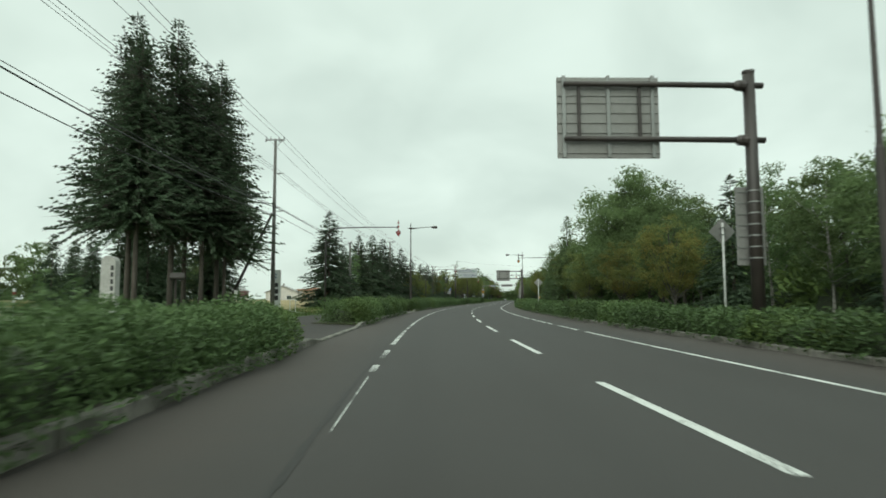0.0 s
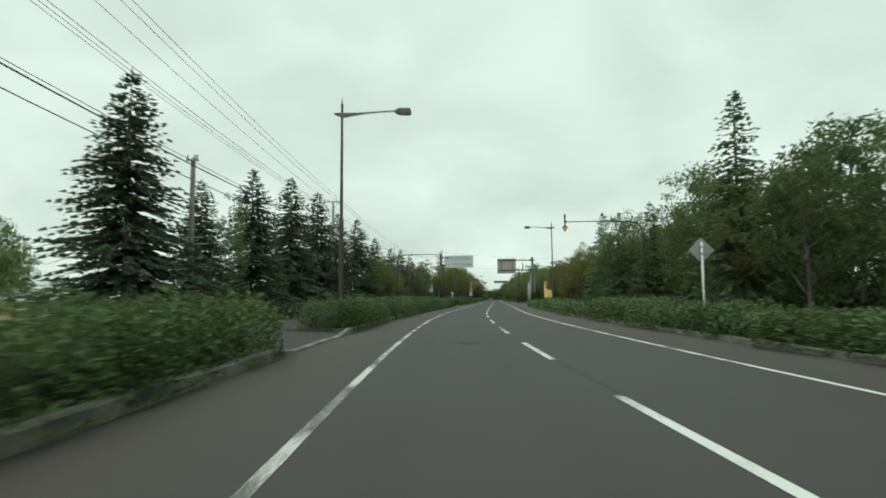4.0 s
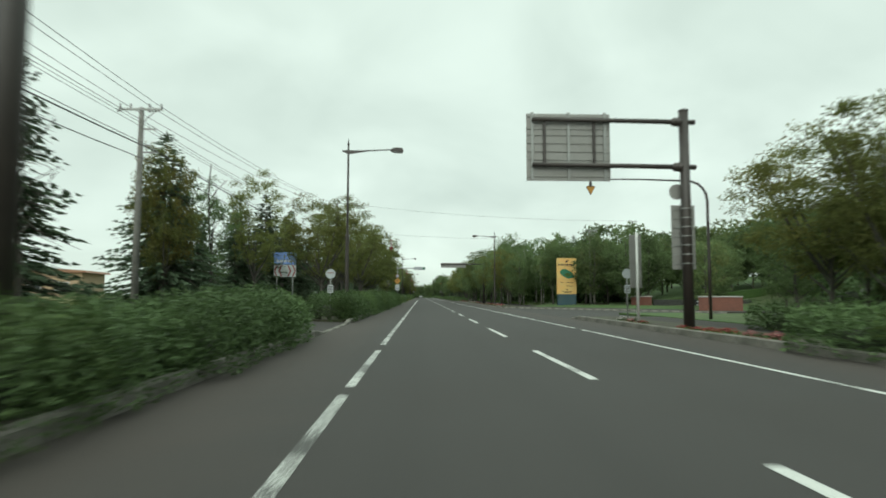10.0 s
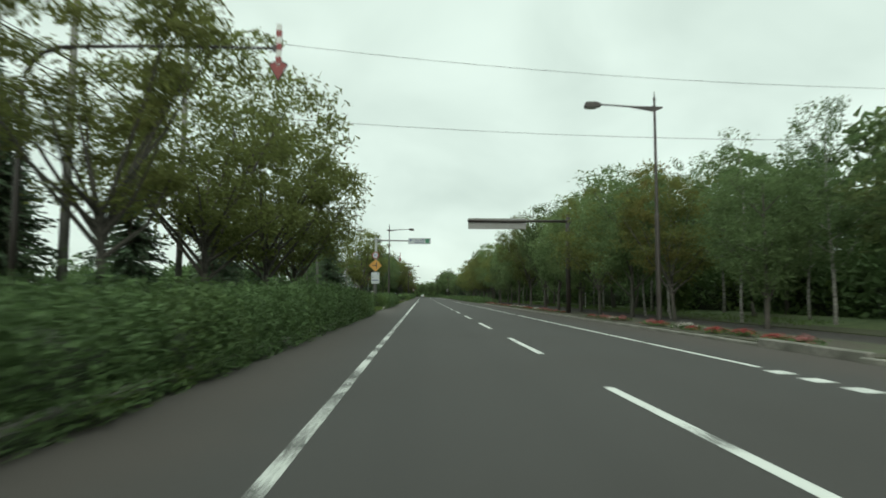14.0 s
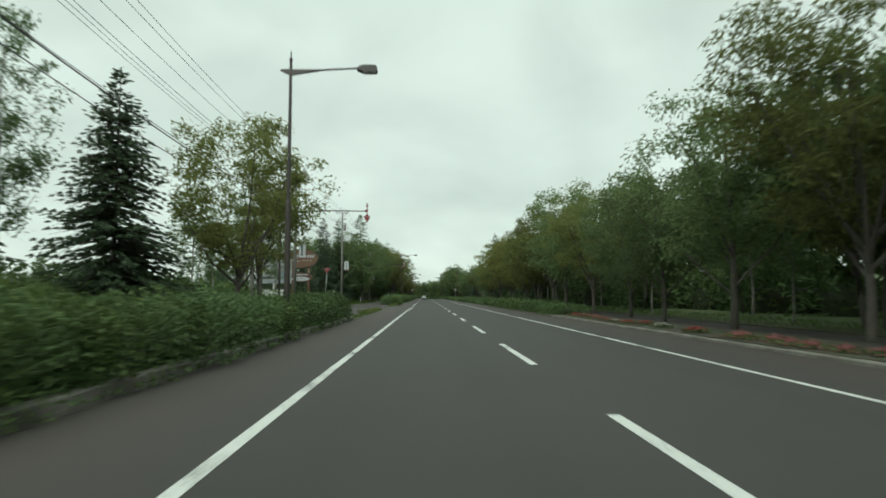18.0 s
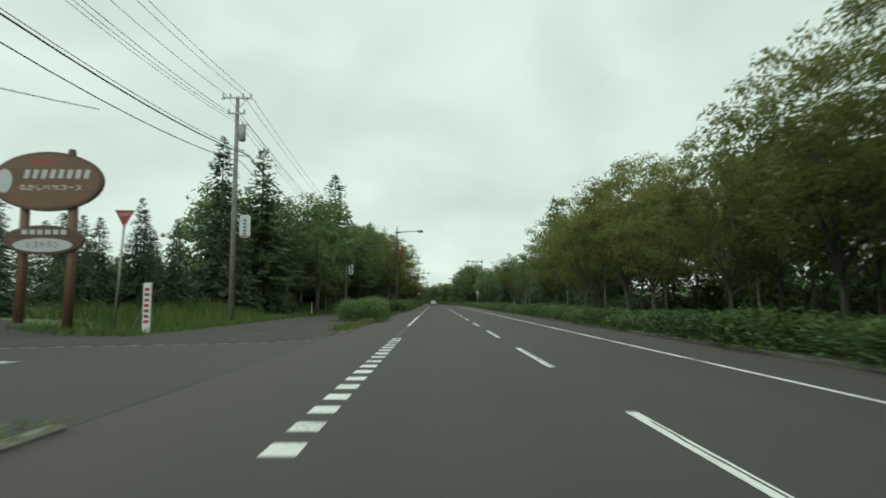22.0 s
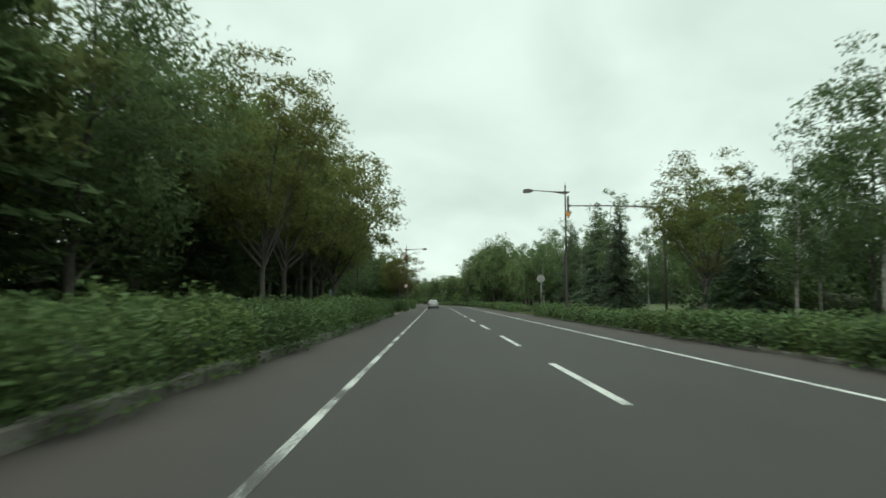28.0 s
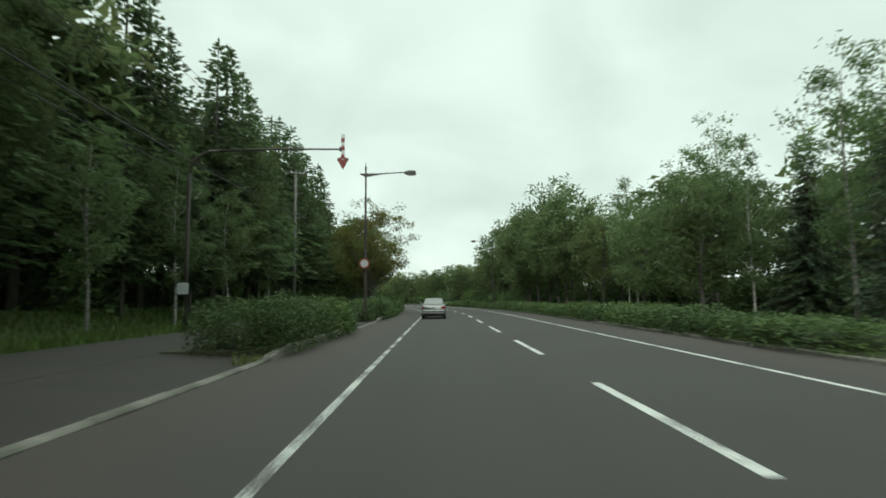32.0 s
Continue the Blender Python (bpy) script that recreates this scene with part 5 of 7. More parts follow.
def gantry(disc):
    """The back of a traffic sign on a cantilever: post, two arms, ribbed panel, and a lower plate strapped to the post."""
    t = thing("sign_gantry", "brown cantilever post with the bare back of a road sign", "road sign")
    part("post", mesh("post", *tube([(0, 0, 0), (0, 0, 8.45)], [0.2, 0.175], 16), DARK_STEEL, True), t)
    part("post_cap", mesh("post_cap", *tube([(0, 0, 8.4), (0, 0, 8.47), (0, 0, 8.5)], [0.19, 0.19, 0.12], 16), DARK_STEEL), t)
    for z in (6.22, 7.98):
        arm = part("arm", mesh("arm", *tube([(0.4, -0.05, z), (-2.8, -0.05, z + 0.03), (-5.9, -0.05, z + 0.05)], [0.1, 0.09, 0.08], 12), DARK_STEEL, True), t)
        part("flange", mesh("flange", *tube([(-0.52, -0.05, z), (-0.4, -0.05, z), (-0.28, -0.05, z), (-0.2, -0.05, z)], [0.1, 0.17, 0.17, 0.2], 12), DARK_STEEL), arm)
    panel = part("panel", mesh("panel", *box(-6.1, -2.85, 0.12, 0.15, 5.68, 8.3, 0.008), ALU), t, "bare aluminium sign back")
    for z in (5.85, 6.5, 6.82, 7.14, 7.46, 7.7, 8.18):
        part("rail", mesh("rail", *box(-6.08, -2.87, 0.085, 0.12, z - 0.022, z + 0.022, 0.006), ALU), panel)
    for x in (-5.88, -4.47, -3.06):
        part("rib", mesh("rib", *box(x - 0.06, x + 0.06, 0.05, 0.085, 5.7, 8.34, 0.008), GREY_STEEL), panel)
    for x in (-5.42, -3.5):
        part("stay", mesh("stay", *box(x - 0.05, x + 0.05, -0.02, 0.05, 6.2, 8.0, 0.008), DARK_STEEL), t)
    plate = part("lower_plate", mesh("lower_plate", *box(-0.5, 0.42, 0.2, 0.225, 2.3, 4.78, 0.01), ALU), t, "narrow aluminium plate back")
    for k in range(7):
        z = 2.5 + 0.35 * k
        part("strap", mesh("strap", *box(-0.46, 0.4, 0.17, 0.2, z, z + 0.035), GREY_STEEL), plate)
        part("strap_band", mesh("strap_band", *tube([(0, 0, z), (0, 0, z + 0.04)], 0.205, 14), GREY_STEEL), plate)
    if disc:
        part("round_plate", mesh("round_plate", *prism(ring(-0.25, 5.3, 0.3), 0.2, 0.22), ALU), t, "back of a round sign")
    return t


gantry(False).matrix_basis = at(9.45, 29.6, 0.05)
gantry(True).matrix_basis = at(9.27, 157.7, 0.05)


def park_sign():
    """White overhead direction sign to two parks."""
    t = thing("direction_sign", "white overhead sign with blue lettering pointing to two parks", "road sign")
    part("post", mesh("post", *tube([(0, 0, 0), (0, 0, 8.1)], [0.18, 0.155], 14), DARK_STEEL, True), t)
    for z in (6.35, 7.48):
        part("bracket", mesh("bracket", *tube([(-0.32, 0, z), (0.75, 0, z)], [0.09, 0.09], 10), DARK_STEEL), t)
        part("collar", mesh("collar", *tube([(0, 0, z - 0.12), (0, 0, z + 0.12)], 0.2, 14), DARK_STEEL), t)
    p = part("panel", mesh("panel", *box(0.52, 4.84, -0.03, 0.03, 5.98, 7.8, 0.012), SIGN_WHITE), t, "white sign panel with thin frames")
    y = -0.034
    for z in (7.36, 6.42):
        outline = arc(0.98, z, 0.38, 90, 270, 10) + arc(4.4, z, 0.38, -90, 90, 10)
        inner = arc(0.98, z, 0.365, 90, 270, 10) + arc(4.4, z, 0.365, -90, 90, 10)
        k = len(outline)
        v = [(a, y - 0.003, b) for a, b in outline] + [(a, y - 0.003, b) for a, b in inner]
        part("frame_line", mesh("frame_line", v, [(i, (i + 1) % k, (i + 1) % k + k, i + k) for i in range(k)], GREY_STEEL), p)
    words("緑ヶ丘森林公園", 0.36, BLUE, p, 2.55, y, 7.44, 2.25)
    words("Midorigaoka Wood Land Park", 0.2, BLACK, p, 2.55, y, 7.12, 2.2)
    words("2Km", 0.2, BLACK, p, 1.02, y, 7.14, 0.45)
    words("ゆめの森公園", 0.36, BLUE, p, 2.9, y, 6.5, 2.2)
    words("Yume no mori Park", 0.2, BLACK, p, 2.9, y, 6.19, 1.9)
    part("arrow_up", mesh("arrow_up", *prism([(0.83, 7.36), (1.02, 7.62), (1.21, 7.36), (1.21, 7.46), (1.06, 7.56), (1.06, 7.3), (0.98, 7.3), (0.98, 7.56), (0.83, 7.46)], y - 0.004, y), BLUE), p)
    part("arrow_side", mesh("arrow_side", *prism([(4.1, 6.46), (4.35, 6.46), (4.28, 6.58), (4.36, 6.58), (4.52, 6.42), (4.36, 6.26), (4.28, 6.26), (4.35, 6.38), (4.1, 6.38)], y - 0.004, y), BLUE), p)
    for x in (3.9, 4.3):
        for k in range(3):
            part("tree_mark", mesh("tree_mark", *prism([(x - 0.12, 7.2 + 0.1 * k), (x + 0.12, 7.2 + 0.1 * k), (x, 7.36 + 0.1 * k)], y - 0.004 - 0.001 * k, y), GREEN_INK), p)
    part("leaf_mark", mesh("leaf_mark", *prism([(1.0, 6.3), (1.2, 6.34), (1.45, 6.6), (1.25, 6.56), (1.08, 6.46)], y - 0.004, y), GREEN_INK), p)
    part("dot_mark", mesh("dot_mark", *prism(ring(1.08, 6.57, 0.05, 12), y - 0.004, y), RED), p)
    return t


park_sign().matrix_basis = at(-5.3, 141.7, 0.05)


def golf_sign():
    t = thing("direction_sign", "grey cantilever post with a white course sign and warning signs", "road sign")
    part("post", mesh("post", *tube([(0, 0, 0), (0, 0, 6.85)], [0.13, 0.12], 14), GREY_STEEL, True), t)
    arm = part("arm", mesh("arm", *tube([(-0.22, 0, 6.5), (0.6, 0, 6.5), (3.2, 0, 6.47)], [0.085, 0.08, 0.06], 12), GREY_STEEL, True), t)
    part("flange", mesh("flange", *tube([(0.15, 0, 6.5), (0.2, 0, 6.5), (0.5, 0, 6.5), (0.56, 0, 6.5)], [0.12, 0.14, 0.14, 0.09], 12), GREY_STEEL), arm)
    p = part("panel", mesh("panel", *box(3.1, 5.25, -0.06, 0.06, 6.17, 6.75, 0.015), SIGN_WHITE), t, "white sign panel with blue lettering")
    y = -0.064
    words("ゴルフ場", 0.3, BLUE, p, 4.12, y, 6.53, 1.05)
    for k in range(5):
        bar(p, 3.75 + 0.18 * k, 3.88 + 0.18 * k, y, 6.27, 6.35, BLUE)
    part("arrow_mark", mesh("arrow_mark", *prism([(3.2, 6.53), (3.34, 6.66), (3.34, 6.57), (3.47, 6.57), (3.47, 6.49), (3.34, 6.49), (3.34, 6.4)], y - 0.004, y), BLUE), p)
    part("green_square", mesh("green_square", *box(4.75, 5.13, y - 0.004, y, 6.25, 6.67), GREEN_INK), p)
    r = part("speed_sign", mesh("speed_sign", *prism(ring(-0.02, 5.05, 0.33, 32), -0.2, -0.18), RED), t, "round red-rimmed speed limit sign")
    part("sign_face", mesh("sign_face", *prism(ring(-0.02, 5.05, 0.255, 32), -0.206, -0.2), SIGN_WHITE), r)
    words("50", 0.36, BLUE, r, -0.02, -0.21, 5.05, 0.36)
    d = part("warning_sign", mesh("warning_sign", *prism([(-0.62, 4.07), (0, 4.67), (0.6, 4.07), (0, 3.47)], -0.2, -0.18), YELLOW), t, "yellow diamond side road warning")
    part("road_mark", mesh("road_mark", *prism([(0.04, 4.38), (0.12, 4.38), (0.12, 3.78), (0.04, 3.78), (0.04, 4.02), (-0.32, 4.05), (-0.32, 4.11), (0.04, 4.13)], -0.206, -0.2), BLACK), d)
    q = part("notice_plate", mesh("notice_plate", *box(-0.4, 0.38, -0.2, -0.18, 2.33, 3.4, 0.01), SIGN_WHITE), t, "white notice plate")
    bar(q, -0.28, 0.24, -0.2, 2.62, 2.7, BLUE)
    bar(q, 0.16, 0.26, -0.2, 3.25, 3.31, BLACK)
    bar(q, -0.3, -0.22, -0.2, 2.9, 3.0, BLACK)
    for z in (4.07, 5.05, 3.2, 2.5):
        part("clamp_band", mesh("clamp_band", *tube([(0, 0, z - 0.03), (0, 0, z + 0.03)], 0.15, 12), GREY_STEEL), t)
    return t


golf_sign().matrix_basis = at(-5.3, 249.1, 0.05)


def sign_back(name, label, u, y, z, shape, post_r=0.035, top=None, mat=None):
    t = thing(name, label, "road sign")
    top = top or z
    part("post", mesh("post", *tube([(0, 0, 0), (0, 0, top)], post_r, 10), mat or WHITE, True), t)
    part("plate", mesh("plate", *prism(shape, 0.045, 0.06), ALU), t)
    for dz in (-0.12, 0.12):
        part("clamp", mesh("clamp", *box(-0.09, 0.09, -0.04, 0.045, z + dz - 0.02, z + dz + 0.02), GREY_STEEL), t)
    t.matrix_basis = at(u, y, 0.1)
    return t


for u, y, z in ((9.5, 31.8, 3.55), (8.95, 74.2, 2.95)):
    sign_back("warning_sign", "grey back of a diamond warning sign on a white post", u, y, z, [(-0.47, z), (0, z + 0.47), (0.47, z), (0, z - 0.47)], 0.04, z + 0.3)
sign_back("round_sign", "grey back of a round sign on a slim post", 8.4, 418, 3.1, ring(0, 3.1, 0.33), 0.035, 3.4, GREY_STEEL)

# overhead sign seen from behind, across the far lane
t = thing("overhead_sign_back", "long aluminium back of an overhead sign on a cantilever", "road sign")
part("post", mesh("post", *tube([(0, 0, 0), (0, 0, 6.9)], [0.17, 0.15], 14), DARK_STEEL, True), t)
part("arm", mesh("arm", *tube([(0.3, -0.05, 6.42), (-7.0, -0.05, 6.42)], [0.1, 0.08], 12), DARK_STEEL, True), t)
p = part("panel", mesh("panel", *box(-6.95, -2.9, 0.06, 0.1, 5.86, 6.62, 0.02), ALU), t, "bare aluminium panel back")
for x in (-6.6, -5.4, -4.2, -3.1):
    part("rib", mesh("rib", *box(x - 0.03, x + 0.03, 0.03, 0.06, 5.88, 6.6, 0.006), GREY_STEEL), p)
for z in (6.0, 6.42, 6.55):
    part("rail", mesh("rail", *box(-6.93, -2.92, 0.045, 0.06, z - 0.015, z + 0.015), GREY_STEEL), p)
t.matrix_basis = at(9.3, 232.6, 0.05)


def bus_stop(u, y, face):
    t = thing("bus_stop", "slim bus stop post with a round white head and timetable", "bus stop", group="bus stops")
    part("foot", mesh("foot", *box(-0.38, 0.38, -0.22, 0.22, 0, 0.2, 0.02), KERB), t, "concrete block foot")
    part("post", mesh("post", *tube([(0, 0, 0.18), (0, 0, 2.3)], 0.03, 10), GREY_STEEL, True), t)
    d = part("round_head", mesh("round_head", *prism(ring(0, 2.3, 0.24, 28), -0.045, -0.03), SIGN_WHITE), t, "round white stop sign")
    bar(d, -0.15, 0.15, -0.045 * face, 2.33, 2.37, RED)
    q = part("timetable", mesh("timetable", *box(-0.14, 0.14, -0.055, -0.03, 1.35, 1.75, 0.008), SIGN_WHITE), t, "small white timetable case")
    for k in range(4):
        bar(q, -0.1, 0.1, -0.055, 1.42 + 0.075 * k, 1.45 + 0.075 * k, BLACK)
    t.matrix_basis = at(u, y, 0.12)


bus_stop(-5.35, 165.4, 1)
bus_stop(9.1, 164.0, -1)

# tall white board on a post by the flower bed
t = thing("sign_board_back", "tall narrow board back on a white post", "road sign")
part("post", mesh("post", *tube([(0, 0, 0), (0, 0, 4.1)], 0.06, 12), WHITE, True), t)
p = part("board", mesh("board", *box(-0.32, 0.28, 0.08, 0.11, 1.6, 4.0, 0.01), ALU), t)
for k in range(6):
    part("rail", mesh("rail", *box(-0.3, 0.26, 0.06, 0.08, 1.75 + 0.4 * k, 1.78 + 0.4 * k), GREY_STEEL), p)
t.matrix_basis = at(8.85, 161.9, 0.1, 12)

# chevron board behind the street trees
t = thing("chevron_board", "red and white chevron board under a blue panel", "road sign")
for x in (0.25, 1.55):
    part("post", mesh("post", *tube([(x, 0.06, -0.5), (x, 0.06, 4.7)], 0.05, 10), GREY_STEEL, True), t)
p = part("chevron_panel", mesh("chevron_panel", *box(0, 1.82, -0.02, 0.02, 2.75, 3.72, 0.008), SIGN_WHITE), t)
for x, s in ((0.12, -1), (0.5, -1), (1.32, 1), (1.7, 1)):
    o = [(x - 0.1 * s, 2.78), (x + 0.14 * s, 3.235), (x - 0.1 * s, 3.69), (x - 0.24 * s + 0.04 * s, 3.69), (x, 3.235), (x - 0.2 * s, 2.78)]
    part("chevron", mesh("chevron", *prism([(min(1.8, max(0.02, a)), b) for a, b in o], -0.026, -0.02), RED), p)
q = part("blue_panel", mesh("blue_panel", *box(0, 1.82, -0.02, 0.02, 3.76, 4.75, 0.008), BLUE_PANEL), t)
for k in range(5):
    bar(q, 0.2 + 0.3 * k, 0.42 + 0.3 * k, -0.02, 3.92, 4.12, SIGN_WHITE)
t.matrix_basis = at(-12.8, 184.5, 0.1, -4)

# park notice board
ORANGE = surf("notice_orange", (0.58, 0.34, 0.10), (0.50, 0.36, 0.13), 1.2, 0.55, 0, 0, (0.52, 0.25, 0.08), 0.7, 0.5)
TEAL = paint("teal_base", (0.02, 0.055, 0.07), (0.05, 0.06, 0.06), 0.6)
t = thing("park_board", "tall orange park notice board with green map and teal base", "notice board")
part("base", mesh("base", *box(-1.08, 1.08, -0.2, 0.2, -0.3, 1.46, 0.03), TEAL), t)
p = part("board", mesh("board", *box(-1.14, 1.14, -0.16, 0.16, 1.46, 5.64, 0.02), ORANGE), t)
y = -0.164
part("map", mesh("map", *prism([(-0.85, 4.02), (-0.6, 4.3), (-0.2, 4.42), (0.1, 4.25), (0.45, 4.12), (0.72, 3.85), (0.98, 3.42), (0.6, 3.32), (0.2, 3.25), (-0.1, 3.34), (-0.45, 3.55), (-0.7, 3.72)], y - 0.004, y), GREEN_INK), p)
part("map_patch", mesh("map_patch", *prism([(-0.3, 3.75), (0.1, 3.95), (0.5, 3.8), (0.42, 3.55), (0.05, 3.45)], y - 0.007, y - 0.004), LAWN), p)
part("emblem", mesh("emblem", *prism([(-0.2, 5.12), (0.08, 5.18), (0.3, 5.48), (0.02, 5.38), (-0.12, 5.26)], y - 0.004, y), BLACK), p)
for k in range(8):
    bar(p, -1.0 + 0.25 * k, -0.82 + 0.25 * k, y, 4.78, 4.98, BLACK)
bar(p, -0.3, 0.95, y, 4.68, 4.71, BLACK)
for x0, x1, z in ((-0.75, -0.4, 2.78), (-0.05, 0.8, 2.78), (-0.05, 0.75, 2.36), (-0.55, 0.6, 1.72), (-0.3, 0.5, 1.6)):
    bar(p, x0, x1, y, z, z + 0.06, BLACK)
part("emblem_small", mesh("emblem_small", *prism([(-0.02, 1.86), (0.12, 2.02), (-0.1, 2.02)], y - 0.004, y), BLACK), p)
t.matrix_basis = at(16.1, 204.9, 0.1, 2)

# billboard at the side road
t = thing("billboard", "white painted billboard with an English slogan on posts", "billboard")
for x in (0.5, 1.6, 2.6):
    part("post", mesh("post", *box(x - 0.07, x + 0.07, 0.03, 0.15, -0.6, 4.7, 0.01), WHITE), t)
p = part("board", mesh("board", *box(0, 3.2, -0.03, 0.03, 2.6, 4.85, 0.015), SIGN_WHITE), t)
y = -0.034
words("Give us back", 0.36, BLACK, p, 1.05, y, 4.52, 1.8)
words("the occupied islands!", 0.36, BLACK, p, 1.65, y, 4.14, 2.9)
PALE = paint("pale_yellow", (0.6, 0.52, 0.2), (0.5, 0.45, 0.3), 0.6)
for x0, x1, z in ((0.1, 1.7, 3.5), (0.15, 1.3, 3.66), (0.7, 1.4, 3.82)):
    bar(p, x0, x1, y, z, z + 0.07, PALE)
for k in range(7):
    bar(p, 0.18 + 0.2 * k, 0.33 + 0.2 * k, y, 3.0, 3.2, BLACK)
GREYBLUE = paint("grey_blue_ink", (0.14, 0.2, 0.26), (0.2, 0.22, 0.25), 0.6)
for x, w in ((1.72, 0.05), (1.98, 0.07), (2.22, 0.05), (2.42, 0.06)):
    part("drawn_tree", mesh("drawn_tree", *prism([(x, 2.75), (x + w, 2.75), (x + w * 1.6, 3.5), (x + 0.18, 3.9), (x + w, 3.62), (x - 0.1, 3.85), (x - 0.02, 3.45)], y - 0.004, y), GREYBLUE), p)
bar(p, 1.1, 3.1, y, 2.68, 2.73, GREYBLUE)
q = part("lower_board", mesh("lower_board", *box(0.05, 3.0, -0.05, 0.03, 1.25, 2.05, 0.012), WHITE), t)
bar(q, 2.75, 2.9, -0.05, 1.75, 1.8, BLUE_PANEL)
t.matrix_basis = pose(-15.6, 298.2, -0.1, 0, 0, 3)

# carved oval timber sign
TIMBER = surf("stained_timber", (0.05, 0.026, 0.015), (0.085, 0.045, 0.025), 5, 0.65, 0.3, 0, (0.035, 0.02, 0.013), 1.1, 0.6, None, (0.5, 3, 3))
TIMBER_LIGHT = surf("oiled_timber", (0.08, 0.042, 0.021), (0.12, 0.064, 0.031), 6, 0.6, 0.3, 0, (0.055, 0.032, 0.02), 0.9, 0.5, None, (0.6, 3, 3))
t = thing("timber_sign", "carved oval timber restaurant sign on two log posts", "sign")
for x in (-0.9, 0.92):
    part("log_post", mesh("log_post", *tube([(x, 0.1, -0.2), (x + 0.02, 0.1, 2.5), (x, 0.1, 6.0)], [0.19, 0.17, 0.16], 12), TIMBER_LIGHT, True), t)
p = part("upper_oval", mesh("upper_oval", *prism(ring(0, 5.62, 2.1, 40, 1.13), -0.16, 0.05), TIMBER), t, "large brown oval with white lettering")
part("oval_face", mesh("oval_face", *prism(ring(0, 5.62, 2.0, 40, 1.04), -0.175, -0.16), TIMBER_LIGHT), p)
y = -0.18
words("なかしべつコース", 0.26, WHITE, p, 0.2, y, 5.36, 2.3)
for k in range(8):
    x = -0.85 + 0.32 * k
    part("text_bar", mesh("text_bar", *prism([(x, 5.72), (x + 0.18, 5.72), (x + 0.26, 6.06), (x + 0.08, 6.06)], y - 0.006, y), SIGN_WHITE), p)
part("arrow_mark", mesh("arrow_mark", *prism([(-0.65, 6.38), (-0.35, 6.5), (-0.35, 6.44), (0.3, 6.45), (0.3, 6.32), (-0.35, 6.31), (-0.35, 6.26)], y - 0.004, y), RED), p)
part("carving", mesh("carving", *prism(ring(-1.55, 5.62, 0.3, 16, 0.46), y - 0.02, y), SIGN_WHITE), p, "pale carved figure")
part("knot", mesh("knot", *tube([(0.85, -0.05, 6.6), (0.85, -0.05, 6.85)], [0.16, 0.13], 10), TIMBER), p)
q = part("lower_oval", mesh("lower_oval", *prism(ring(0, 3.4, 1.5, 36, 0.55), -0.16, 0.02), TIMBER), t, "small brown oval")
part("white_oval", mesh("white_oval", *prism(ring(0, 3.2, 1.1, 32, 0.26), -0.175, -0.16), SIGN_WHITE), q)
words("レストラン", 0.3, TIMBER, q, 0, y, 3.2, 1.2)
for k in range(6):
    bar(q, -0.8 + 0.29 * k, -0.6 + 0.29 * k, -0.16, 3.6, 3.78, SIGN_WHITE)
t.matrix_basis = at(-15.1, 315.3, 0.2)

t = thing("stop_sign", "red inverted triangle stop sign on a leaning post", "road sign")
part("post", mesh("post", *tube([(-0.25, 0, -0.1), (0, 0, 4.4)], 0.04, 10), GREY_STEEL, True), t)
p = part("plate", mesh("plate", *prism([(-0.36, 4.5), (0.36, 4.5), (0, 3.85)], -0.06, -0.04), RED), t)
words("止まれ", 0.16, SIGN_WHITE, p, 0, -0.064, 4.34, 0.42)
t.matrix_basis = at(-11.85, 314.7, 0.15)
t = thing("notice_pillar", "narrow white pillar sign with red marks and a wire stay", "sign")
part("pillar", mesh("pillar", *box(-0.14, 0.14, -0.05, 0.05, 0, 1.85, 0.01), WHITE), t)
for k in range(7):
    bar(t, -0.09, 0.09, -0.05, 0.35 + 0.2 * k, 0.47 + 0.2 * k, RED)
part("stay", mesh("stay", *tube([(-0.1, 0.1, 1.2), (-0.7, 0.3, 0.05)], 0.02, 6), GREY_STEEL), t)
t.matrix_basis = at(-11.15, 315.2, 0.15)


